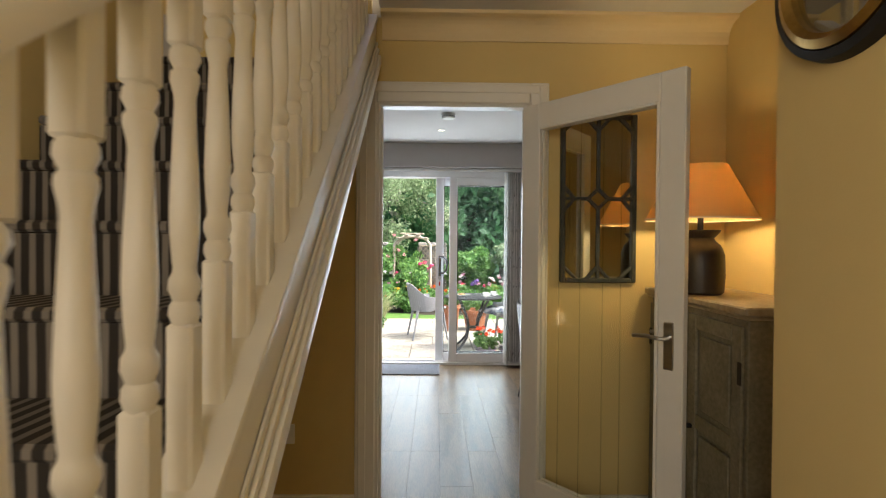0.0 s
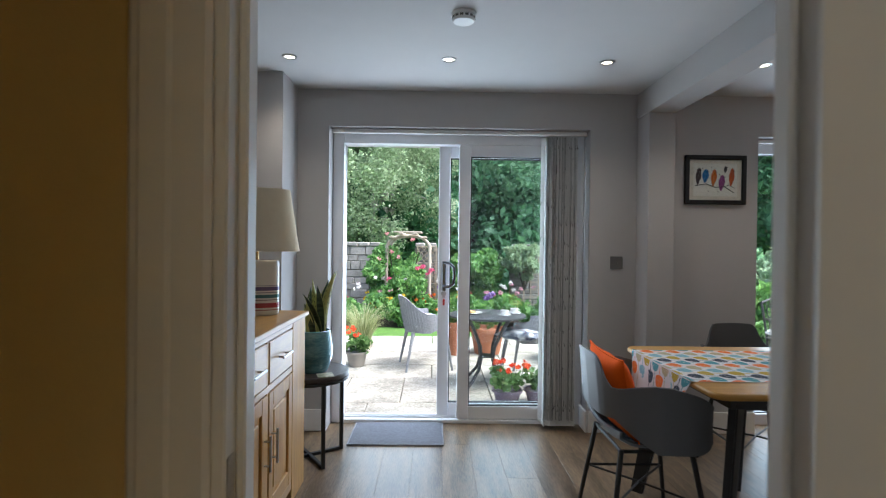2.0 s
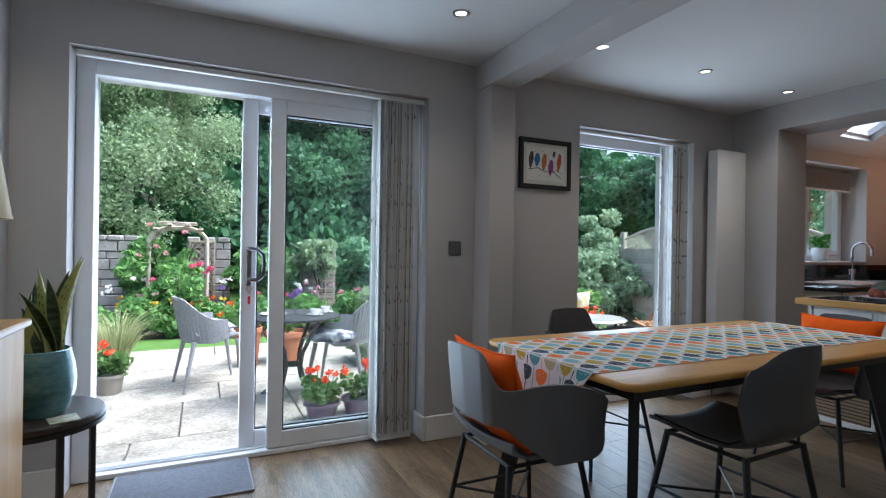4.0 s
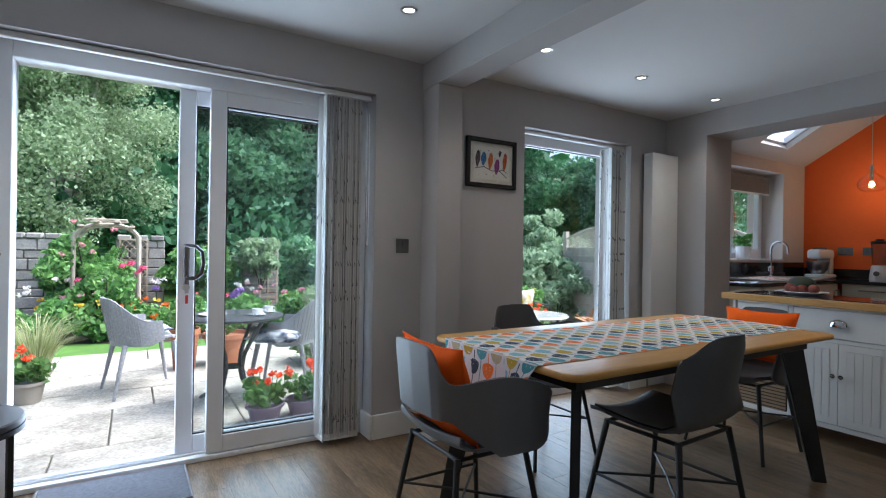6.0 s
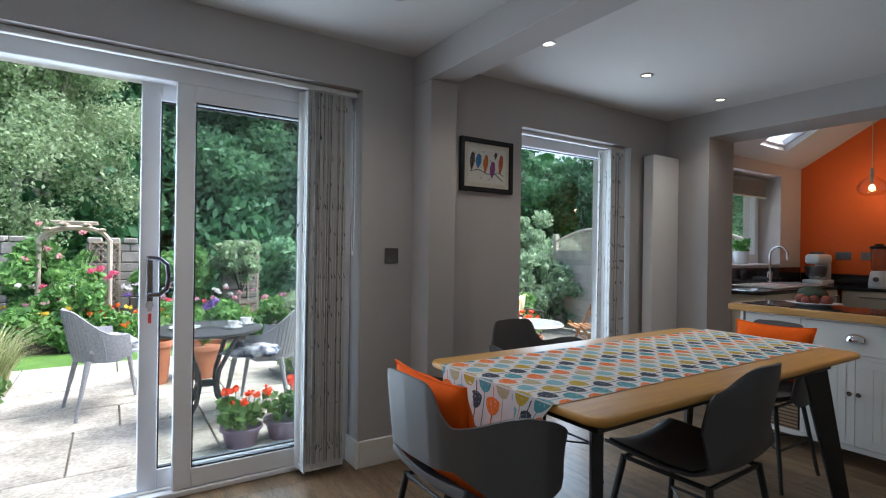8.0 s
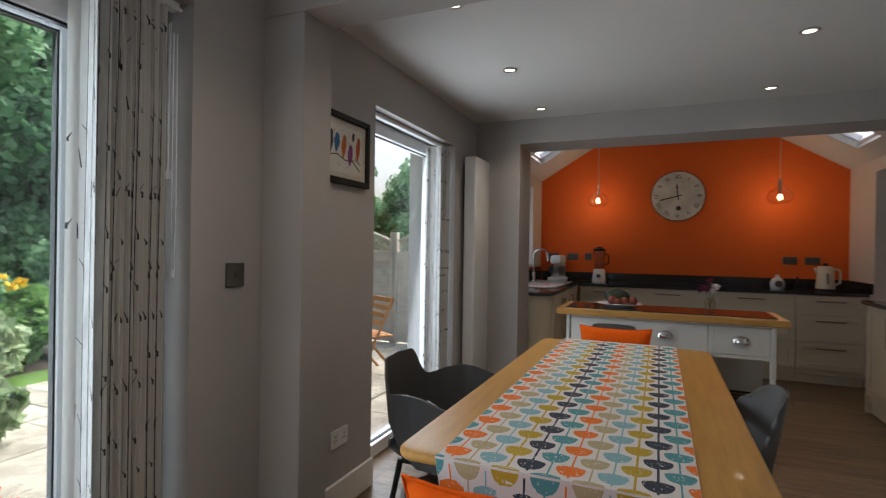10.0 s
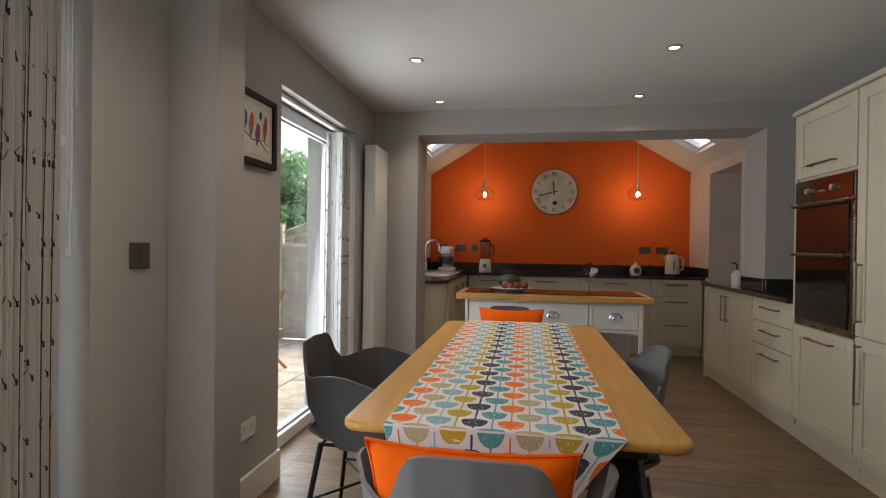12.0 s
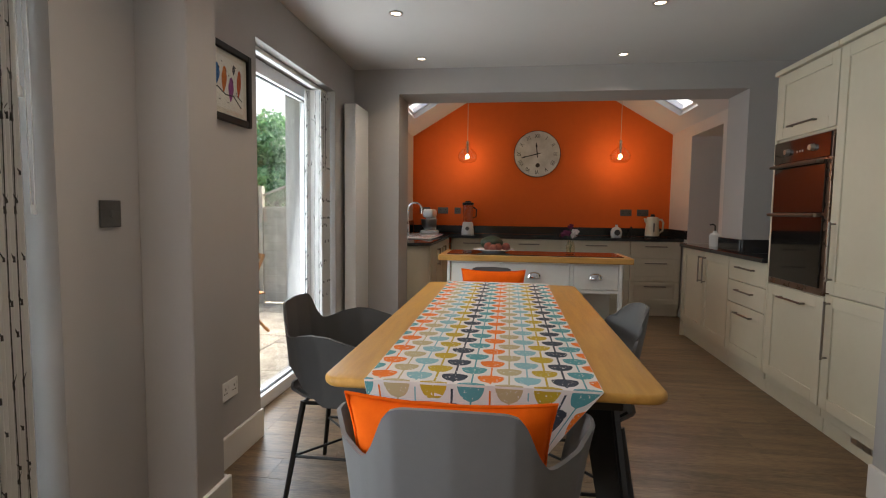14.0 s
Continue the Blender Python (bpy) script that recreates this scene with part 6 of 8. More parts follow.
def trellis(label, x0, x1, z0, z1, y, step, diag=True):
    tr = thing("trellis", label, "trellis", ((x0 + x1) / 2, y, z0))
    w, h = x1 - x0, z1 - z0
    part("frame", boxes((-w / 2, -0.012, 0, -w / 2 + 0.03, 0.012, h), (w / 2 - 0.03, -0.012, 0, w / 2, 0.012, h), (-w / 2 + 0.03, -0.012, h - 0.03, w / 2 - 0.03, 0.012, h), (-w / 2 + 0.03, -0.012, 0, w / 2 - 0.03, 0.012, 0.03)), TRELLIS, tr)
    k = 0
    c = -h
    while diag and c < w:
        for sg in (1, -1):
            a = max(0, c), min(w, c + h)
            p, q = (a[0], a[0] - c), (a[1], a[1] - c)
            if q[0] - p[0] > 0.02:
                f = (lambda u: u - w / 2) if sg > 0 else (lambda u: w / 2 - u)
                part("slat", bar([(f(p[0]), 0.006 * sg, p[1]), (f(q[0]), 0.006 * sg, q[1])], 0.009, 4), TRELLIS, tr)
        c += step
    if not diag:
        for i in range(1, int(w / step) + 1):
            part("slat", boxes((-w / 2 + i * step - 0.01, -0.008, 0, -w / 2 + i * step + 0.01, 0, h)), TRELLIS, tr)
        for i in range(1, int(h / step) + 1):
            part("slat", boxes((-w / 2, 0, i * step - 0.01, w / 2, 0.008, i * step + 0.01)), TRELLIS, tr)
    return tr


trellis("pale wooden diamond trellis on the stone wall", -0.44, 0.02, GZ + 0.2, 1.36, 13.55, 0.13)
trellis("weathered wooden trellis ladder against the stone pier", 2.0, 2.36, GZ, 1.2, 13.45, 0.17, False)
ab = thing("garden_arbour", "rustic pale timber arbour with a shallow curved top over the roses", "arbour", (-0.58, 12.8, GZ))
for yy in (-0.4, 0.4):
    for xx in (-0.44, 0.44):
        part("post", bar([(xx, yy, 0), (xx * 1.01, yy, 0.7), (xx, yy, 1.50)], 0.034, 8), TIMBER, ab)
    for sg in (-1, 1):
        part("arch", turn_bm(bar([(0.0, 0, 1.685), (0.10, 0, 1.683), (0.20, 0, 1.672), (0.29, 0, 1.642), (0.36, 0, 1.59), (0.41, 0, 1.53), (0.44, 0, 1.47)], 0.034, 6), Matrix.Translation((0, yy, 0)) @ Matrix.Diagonal((sg, 1, 1, 1))), TIMBER, ab, "curved timber brace")
for xx, zz in ((-0.34, 1.64), (-0.14, 1.715), (0.14, 1.715), (0.34, 1.64)):
    part("crosspiece", one_box(xx - 0.04, -0.62, zz, xx + 0.04, 0.62, zz + 0.035, 0.006), TIMBER, ab)
for yy, zz in ((-0.55, 1.751), (-0.1, 1.752), (0.45, 1.751)):
    part("top_board", one_box(-0.30, yy - 0.05, zz, 0.28, yy + 0.05, zz + 0.025, 0.006), TIMBER, ab)

# planting
tagged(mesh_object("flower_bed", grid_mesh(lambda u, v: (-7 + 14 * u, 10.95 + 2.65 * v + 0.25 * math.sin(6 * u), GZ - 0.04 + 0.10 * math.sin(math.pi * v) + 0.02 * math.sin(40 * u)), 60, 8), SOIL), "dark soil of the flower border", "flower bed", kind="structure")
rose = shrub("climbing rose bush with pink blooms over the arbour", -0.75, 12.5, GZ, 0.75, 1.75, LEAF_SHRUB, 31, 3600, 0.062)
blooms(rose, 32, -0.5, 0.3, -0.75, -0.3, 0.9, 1.75, 6, 0.045, (0.85, 0.42, 0.45), "pink rose blooms")
rose2 = shrub("rose bush with bright pink blooms", -0.55, 11.6, GZ, 0.5, 1.2, LEAF_SHRUB, 33, 1900, 0.055)
blooms(rose2, 34, -0.35, 0.5, -0.4, 0.1, 0.75, 1.15, 5, 0.05, (0.85, 0.16, 0.30), "bright pink rose blooms")
hed = shrub("green climbing hedge along the back wall", 1.0, 13.5, GZ, 0.85, 1.75, LEAF_SHRUB, 35, 6500, 0.08)
shrub("yellow green climber over the stone pier", 2.0, 13.3, GZ + 0.5, 0.55, 1.15, LEAF_BIRCH, 36, 3000, 0.07)
shrub("dark green hedge along the back boundary", 3.7, 13.9, GZ, 1.3, 1.75, LEAF_WOOD, 37, 8000, 0.09)
shrub("dark green hedge along the back boundary", 6.3, 13.6, GZ, 1.5, 1.8, LEAF_WOOD, 38, 8000, 0.09)
shrub("bushy green shrub in the border", 3.1, 11.4, GZ, 0.75, 1.15, LEAF_SHRUB, 39, 4200, 0.085)
yl = shrub("leafy perennial with yellow flowers", 2.65, 10.6, GZ, 0.6, 1.0, LEAF_BIRCH, 40, 2800, 0.10)
blooms(yl, 41, -0.2, 0.5, -0.4, 0.3, 1.0, 1.3, 8, 0.06, (0.9, 0.62, 0.03), "yellow flower heads")
shrub("low leafy shrub at the edge of the patio", 1.75, 8.6, GZ, 0.4, 0.65, LEAF_BIRCH, 42, 1800, 0.09)
for x, y, r, h, n in ((6.15, 10.1, 0.85, 2.0, 6000), (7.2, 10.5, 1.0, 2.25, 7000), (5.35, 10.6, 0.75, 1.55, 4500), (6.6, 9.6, 0.7, 1.35, 3500)):
    shrub("pale grey green shrub beside the fence", x, y, GZ, r, h, LEAF_PALE, 43 + int(100 * r), n, 0.065)
shrub("leafy green shrub below the tall window", 4.9, 9.2, GZ, 0.9, 0.9, LEAF_SHRUB, 44, 4000, 0.08)
shrub("leafy ivy clad shrub by the stone wall", -1.1, 13.2, GZ, 0.45, 1.5, LEAF_SHRUB, 45, 3400, 0.07)
bed = tagged(leaf_cloud("bedding_plants", [(x, 11.4 + 0.5 * ((i * 3) % 3), 0.05 + 0.12 * ((i * 5) % 3), 0.26, 0.8) for i, x in enumerate(np.arange(-4.6, 4.2, 0.27))], 13000, 0.06, LEAF_SHRUB, None, 46), "low green bedding plants in the border", "bedding plants", kind="stuff")
for k, (c, nm, n, zz) in enumerate((((0.85, 0.20, 0.03), "orange marigold blooms", 24, 0.32), ((0.85, 0.60, 0.06), "yellow marigold blooms", 16, 0.34), ((0.75, 0.06, 0.12), "red border blooms", 12, 0.42), ((0.85, 0.80, 0.80), "white border blooms", 30, 0.62), ((0.80, 0.40, 0.50), "pale pink border blooms", 22, 0.55), ((0.22, 0.12, 0.40), "violet border blooms", 8, 0.6))):
    rg = np.random.default_rng(80 + k)
    cs = [(rg.uniform(-3.6, 3.4) if k > 1 else rg.uniform(-1.5, 0.6), rg.uniform(11.0, 12.3), zz - 0.10 + 0.22 * rg.random(), 0.05, 0.7) for _ in range(n)]
    tagged(leaf_cloud("border_flowers", cs, n * 12, 0.045, leaf_mat(nm.replace(" ", "_"), tuple(0.7 * q for q in c), c), None, 90 + k, long=1.1), nm + " in the flower border", "flowers", kind="stuff")

# ornamental grass
og = thing("ornamental_grass", "pale arching ornamental grass at the patio edge", "grass", (-1.05, 9.25, GZ))
rg = np.random.default_rng(5)
bm = bmesh.new()
for i in range(420):
    a, l, hh = rg.uniform(0, 6.3), rg.uniform(0.15, 0.42), rg.uniform(0.4, 0.75)
    b0 = Vector((0.10 * math.cos(a), 0.10 * math.sin(a), 0))
    pts = [b0 + Vector((math.cos(a) * l * f * f, math.sin(a) * l * f * f, hh * (1.6 * f - 0.75 * f * f))) for f in (0, 0.33, 0.66, 1.0)]
    sd_ = Vector((-math.sin(a), math.cos(a), 0)) * 0.006
    vs = [(bm.verts.new(p - sd_ * (1 - 0.8 * f)), bm.verts.new(p + sd_ * (1 - 0.8 * f))) for p, f in zip(pts, (0, 0.33, 0.66, 1.0))]
    for p, q in zip(vs, vs[1:]):
        bm.faces.new((p[0], p[1], q[1], q[0]))
part("blades", bm, leaf_mat("pale_grass_blades", (0.24, 0.30, 0.10), (0.55, 0.56, 0.32)), og, smooth=None)

# pots
TERRA = surf("terracotta", (0.42, 0.17, 0.085), (0.32, 0.12, 0.06), 6, 0.85, 0.2, 50)
PURPLE_POT = surf("purple_glazed_pot", (0.22, 0.17, 0.22), (0.16, 0.12, 0.165), 6, 0.35)
LEAF_GER = leaf_mat("geranium_leaves", (0.10, 0.20, 0.05), (0.22, 0.36, 0.12))
PETAL = leaf_mat("scarlet_petals", (0.86, 0.09, 0.03), (0.96, 0.20, 0.07))


def potted(label, x, y, r, h, potmat, seed, red=True, z=GZ):
    p = thing("flower_pot", label, "flower pot", (x, y, z))
    part("pot", turned([(0, 0), (r * 0.72, 0), (r * 0.95, h * 0.85), (r * 1.06, h * 0.86), (r * 1.06, h), (r * 0.96, h), (r * 0.9, h * 0.88), (0, h * 0.86)], 28), potmat, p)
    rg = np.random.default_rng(seed)
    leaf_cloud("leaves", [(rg.uniform(-r, r) * 0.9, rg.uniform(-r, r) * 0.9, h + rg.uniform(0.03, 0.17), 0.075, 0.8) for _ in range(12)], 190, 0.062, LEAF_GER, p, seed, long=1.05)
    if red:
        hd = [(rg.uniform(-r, r) * 1.1, rg.uniform(-r, r), h + rg.uniform(0.17, 0.29)) for _ in range(7)]
        bm = bmesh.new()
        for q in hd:
            tube(bm, [(q[0] * 0.4, q[1] * 0.4, h), (q[0] * 0.8, q[1] * 0.8, h + 0.12), q], 0.003, 5)
        part("stalks", bm, surf("geranium_stalk", (0.10, 0.18, 0.05), None, 20, 0.6), p)
        leaf_cloud("blooms", [(*q, 0.03, 0.75) for q in hd], 150, 0.03, PETAL, p, seed + 1, "scarlet geranium heads", long=1.1)["kind"] = "stuff"
    return p


potted("red geranium in a dark purple pot on the patio", 0.68, 6.74, 0.14, 0.14, PURPLE_POT, 201)
potted("red geranium in a dark purple pot on the patio", 0.99, 6.76, 0.14, 0.14, PURPLE_POT, 203)
potted("red geranium in a stone pot at the patio edge", -0.98, 8.2, 0.13, 0.18, surf("grey_stone_pot", (0.3, 0.27, 0.23), None, 6, 0.9), 205)
potted("wide terracotta pot behind the garden table", 0.72, 9.0, 0.24, 0.36, TERRA, 207, False)
potted("tall terracotta pot behind the garden table", 0.28, 8.9, 0.15, 0.45, TERRA, 209, False)
potted("red geranium in a pot by the tall window", 4.15, 7.5, 0.18, 0.4, TERRA, 211)

# garden furniture
RESIN = surf("grey_woven_resin", (0.33, 0.33, 0.34), (0.24, 0.24, 0.25), 60, 0.55, 0.8, 140)
IRON = surf("dark_grey_iron", (0.06, 0.06, 0.062), (0.045, 0.045, 0.046), 15, 0.5, 0.2, 80)
gt = thing("garden_table", "round dark metal garden table with curved legs", "table", (0.55, 7.42, GZ))
part("tabletop", turned([(0, 0.735), (0.40, 0.735), (0.42, 0.742), (0.42, 0.758), (0.40, 0.765), (0, 0.765)], 48), IRON, gt)
part("shelf_ring", turned([(0, 0.30), (0.09, 0.30), (0.09, 0.315), (0, 0.315)], 24), IRON, gt)
for k in range(4):
    m = pose(0, 0, 0, 0, 0, 45 + 90 * k)
    part("leg", turn_bm(bar([(0.30, 0, 0.735), (0.22, 0, 0.62), (0.11, 0, 0.42), (0.09, 0, 0.30), (0.13, 0, 0.17), (0.24, 0, 0.06), (0.33, 0, 0.0)], 0.018, 8), m), IRON, gt)


def garden_chair(label, x, y, rz):
    g = thing("garden_chair", label, "chair", (x, y, GZ), rz, group="garden chairs")

    part("backrest", grid_mesh(lambda u, v: tuple(Vector(tub_point(u, v)) * 1.03), 40, 7, 0.012), RESIN, g, "woven grey back and arms", smooth=60)
    bmh = bmesh.new()
    for i in range(21):
        u = 0.5 + (i - 10) * 0.034
        tube(bmh, [Vector(tub_point(u, v)) * 1.03 * 0.985 for v in (0.08, 0.5, 0.94)], 0.0035, 5)
        tube(bmh, [Vector(tub_point(u, v)) * 1.03 * 1.012 for v in (0.08, 0.5, 0.94)], 0.0035, 5)
    part("weave", bmh, RESIN, g)
    part("seat", grid_mesh(lambda u, v: tuple(Vector(shell_point(u, v * 0.6)) * 1.08), 12, 14, 0.02), RESIN, g, smooth=60)
    for sx in (-1, 1):
        for y0, y1 in ((0.19, 0.27), (-0.2, -0.29)):
            part("leg", bar([(sx * 0.22, y0, 0.47), (sx * 0.27, y1, 0.0)], 0.024, 8, 0.013), RESIN, g)
    return g


BATIK = surf("navy_printed_cotton", (0.60, 0.62, 0.66), (0.02, 0.03, 0.075), 13, 0.85, 0.2, 300, detail=1.5, fine=0.1)
garden_chair("grey woven garden armchair on the patio", -0.12, 8.2, -78)
garden_chair("grey woven garden armchair on the patio", 1.05, 7.62, 62)
cushion("navy and white patterned seat cushion", (-0.10, 8.19, GZ + 0.555), -90, 12, 0.46, 0.44, 0.13, BATIK)
cushion("navy and white patterned seat cushion", (1.03, 7.61, GZ + 0.555), -90, 152, 0.46, 0.44, 0.13, BATIK)
WHITE_CHINA = surf("white_china", (0.8, 0.79, 0.77), None, 6, 0.15, coat=0.5)
gp = thing("plate", "white plate with pastries on the garden table", "plate", (0.38, 7.42, GZ + 0.766))
part("dish", turned([(0, 0), (0.07, 0), (0.12, 0.014), (0.118, 0.017), (0.07, 0.005), (0, 0.005)], 28), WHITE_CHINA, gp)
part("pastry", turned([(0, 0.006), (0.05, 0.01), (0.045, 0.03), (0, 0.035)], 12), surf("pastry", (0.5, 0.3, 0.12), None, 30, 0.8), gp)
for dx, dy in ((0.17, -0.12), (0.30, 0.05)):
    gc = thing("teacup", "white teacup on a saucer on the garden table", "cup", (0.55 + dx, 7.40 + dy, GZ + 0.766))
    part("saucer", turned([(0, 0), (0.04, 0), (0.075, 0.01), (0.074, 0.013), (0.04, 0.004), (0, 0.004)], 24), WHITE_CHINA, gc)
    part("cup", turned([(0, 0.005), (0.025, 0.006), (0.042, 0.03), (0.045, 0.06), (0.042, 0.06), (0.038, 0.03), (0, 0.012)], 24), WHITE_CHINA, gc)
    part("ear", bar([(0.043, 0, 0.05), (0.065, 0, 0.045), (0.06, 0, 0.025), (0.04, 0, 0.022)], 0.004, 6), WHITE_CHINA, gc)
gv = thing("flower_vase", "small glass vase of purple flowers on the garden table", "vase", (0.57, 7.44, GZ + 0.766))
part("jar", turned([(0, 0), (0.03, 0), (0.034, 0.05), (0.022, 0.10), (0.024, 0.115), (0.022, 0.115), (0.02, 0.10), (0.031, 0.05), (0, 0.004)], 20), PANE, gv).visible_shadow = False
leaf_cloud("petals", [(0.01, 0, 0.19, 0.04, 0.8), (-0.03, 0.01, 0.17, 0.03, 0.8), (0.035, 0, 0.215, 0.03, 0.8)], 110, 0.028, leaf_mat("purple_flowers", (0.20, 0.10, 0.36), (0.45, 0.30, 0.62)), gv, 301, long=1.1)
wt2 = thing("white_table", "small round white garden table beside the house", "table", (3.75, 7.0, GZ))
part("tabletop", turned([(0, 0.62), (0.33, 0.62), (0.35, 0.63), (0.33, 0.65), (0, 0.65)], 36), WHITE_CHINA, wt2)
part("pedestal", turned([(0, 0), (0.2, 0), (0.19, 0.02), (0.03, 0.05), (0.025, 0.62), (0, 0.62)], 20), WHITE_CHINA, wt2)
TEAK = surf("orange_teak", (0.46, 0.22, 0.08), (0.36, 0.165, 0.06), 8, 0.6, 0.2, 60)
fc = thing("folding_chair", "slatted orange teak garden chair", "chair", (5.1, 7.35, GZ), 60)
for sx in (-0.22, 0.22):
    part("leg", bar([(sx, 0.25, 0), (sx, -0.2, 0.9)], 0.018, 6), TEAK, fc)
    part("leg", bar([(sx, -0.25, 0), (sx, 0.2, 0.5)], 0.018, 6), TEAK, fc)
for i in range(6):
    part("slat", one_box(-0.24, -0.2 + 0.075 * i, 0.45, 0.24, -0.145 + 0.075 * i, 0.468, 0.003), TEAK, fc)
for i in range(4):
    part("slat", turn_bm(one_box(-0.22, -0.01, 0.58 + 0.09 * i, 0.22, 0.01, 0.64 + 0.09 * i, 0.003), pose(0, -0.04 * i - 0.05, 0)), TEAK, fc)
mc = thing("metal_bench", "black metal garden chair with a yellow and white cushion", "chair", (4.35, 7.9, GZ), 200)
part("seat", one_box(-0.3, -0.22, 0.42, 0.3, 0.22, 0.44, 0.004), IRON, mc)
for sx in (-0.28, 0.28):
    part("leg", bar([(sx, 0.2, 0), (sx, 0.2, 0.42)], 0.014, 8), IRON, mc)
    part("post", bar([(sx, -0.2, 0), (sx, -0.2, 0.42), (sx, -0.28, 0.85)], 0.014, 8), IRON, mc)
    part("armrest", bar([(sx, 0.2, 0.42), (sx, 0.22, 0.62), (sx, -0.22, 0.66)], 0.014, 8), IRON, mc)
part("top_rail", bar([(-0.28, -0.28, 0.85), (0, -0.29, 0.92), (0.28, -0.28, 0.85)], 0.014, 8), IRON, mc)
for i in range(7):
    part("spindle", bar([(-0.21 + 0.07 * i, -0.2, 0.44), (-0.21 + 0.07 * i, -0.28, 0.87)], 0.006, 6), IRON, mc)
cushion("yellow and white patterned cushion on the metal chair", (4.38, 8.02, GZ + 0.45), 10, 20, 0.42, 0.4, 0.12, surf("yellow_white_print", (0.78, 0.76, 0.70), (0.62, 0.48, 0.04), 9, 0.9, detail=1.0, fine=0.05))

# side fence of overlapping boards with lattice tops
FENCE = surf("grey_fence_board", (0.60, 0.55, 0.47), (0.44, 0.40, 0.33), 6, 0.85, 0.3, 40, vary=0.1)
for k, y0 in enumerate((6.25, 8.0)):
    fe = thing("fence_panel", "pale wooden fence panel with an arched lattice top", "fence", (6.9, y0 + 0.875, GZ), 90, group="garden fence panels")
    for i in range(11):
        part("board", turn_bm(one_box(-0.81, -0.012, 0, 0.81, 0.006, 0.15, 0.003), pose(0, 0, 0.02 + 0.125 * i, -4)), FENCE, fe)
    part("rail", one_box(-0.81, -0.02, 1.40, 0.81, 0.02, 1.45, 0.004), FENCE, fe)
    part("arch_rail", bar([(-0.81 + 1.62 * i / 12, 0, 1.62 + 0.20 * math.sin(math.pi * i / 12)) for i in range(13)], 0.022, 6), FENCE, fe)
    bm = bmesh.new()
    for i in range(-8, 33):
        for sg in (1, -1):
            xa = -0.81 + i * 0.055
            pts = [(xa + sg * q, 0.004 * sg, 1.45 + q) for q in np.arange(0, 0.38, 0.02) if -0.80 < xa + sg * q < 0.80 and 1.45 + q < 1.62 + 0.20 * math.sin(math.pi * (xa + sg * q + 0.81) / 1.62)]
            if len(pts) > 1:
                tube(bm, [pts[0], pts[-1]], 0.006, 4)
    part("lattice", bm, FENCE, fe)
    for xx in (-0.85, 0.85):
        part("post", one_box(xx - 0.038, -0.045, 0, xx + 0.038, 0.045, 1.75, 0.004), FENCE, fe)

# ---- kitchen: window, roller blind, tap, sink ----
kw = thing("window_3", "white framed kitchen window above the sink", "window", (5.71, 5.95, 1.18), kind="structure")


def kbox(*s, bevel=0.003):
    return turn_bm(boxes(*s, bevel=bevel), pose(-5.71, -5.95, -1.18))


part("window_frame", kbox(*panel_frame(5.0, 6.42, 1.20, 2.22, 5.92, 5.99, 0.06, 0.06, 0.06)), UPVC, kw)
part("mullion", kbox((5.66, 5.92, 1.26, 5.72, 5.99, 2.16)), UPVC, kw)
part("casement", kbox(*panel_frame(5.721, 6.359, 1.262, 2.158, 5.905, 5.96, 0.05, 0.05, 0.05)), UPVC, kw)
part("casement", kbox(*panel_frame(5.061, 5.659, 1.262, 2.158, 5.905, 5.96, 0.05, 0.05, 0.05)), UPVC, kw)
part("glass_pane", kbox((5.77, 5.938, 1.31, 6.31, 5.943, 2.11), bevel=0), PANE, kw).visible_shadow = False
part("glass_pane", kbox((5.11, 5.938, 1.31, 5.61, 5.943, 2.11), bevel=0), PANE, kw).visible_shadow = False
part("window_handle", kbox((5.735, 5.885, 1.62, 5.75, 5.905, 1.74)), CHROME, kw)
part("window_sill", kbox((5.0, 5.66, 1.182, 6.42, 5.918, 1.20), bevel=0.004), GLOSS_WHITE, kw, "white window sill")
rb = thing("roller_blind", "grey roller blind, pulled nearly all the way up", "blind", (5.71, 5.84, 2.1))
part("roll", turn_bm(bar([(5.02, 5.86, 2.165), (6.40, 5.86, 2.165)], 0.032, 20), pose(-5.71, -5.84, -2.1)), surf("grey_blind_fabric", (0.30, 0.28, 0.26), (0.26, 0.245, 0.225), 40, 0.9, 0.2, 300), rb)
part("fabric", turn_bm(boxes((5.03, 5.826, 1.985, 6.39, 5.829, 2.165)), pose(-5.71, -5.84, -2.1)), surf("grey_blind_cloth", (0.24, 0.225, 0.21), (0.2, 0.19, 0.175), 40, 0.9, 0.2, 300), rb)
part("hem_bar", turn_bm(boxes((5.03, 5.82, 1.965, 6.39, 5.835, 1.985), bevel=0.004), pose(-5.71, -5.84, -2.1)), WHITE_PLASTIC, rb)
snk = thing("sink", "white ceramic sink with a ribbed drainer", "sink", (5.72, 5.36, ZW))
CERAMIC = surf("white_ceramic", (0.80, 0.80, 0.80), (0.77, 0.77, 0.77), 5, 0.12, coat=0.5)
bm = prism(rounded(-0.62, -0.235, 0.52, 0.235, 0.05), 0.001, 0.022, 0.008, 3)
part("rim", bm, CERAMIC, snk)
# flat plate, its grey colour painting the shade inside the white basin
part("bowl", prism(rounded(0.02, -0.19, 0.46, 0.16, 0.06), 0.0225, 0.024), surf("sink_basin_shade", (0.45, 0.45, 0.45), None, 5, 0.2), snk)
for i in range(9):
    part("drainer_rib", one_box(-0.57, -0.18 + 0.04 * i, 0.0225, -0.05, -0.165 + 0.04 * i, 0.029, 0.003), CERAMIC, snk)
tap = thing("kitchen_tap", "chrome swan neck kitchen tap behind the sink", "tap", (5.83, 5.525, ZW + 0.023))
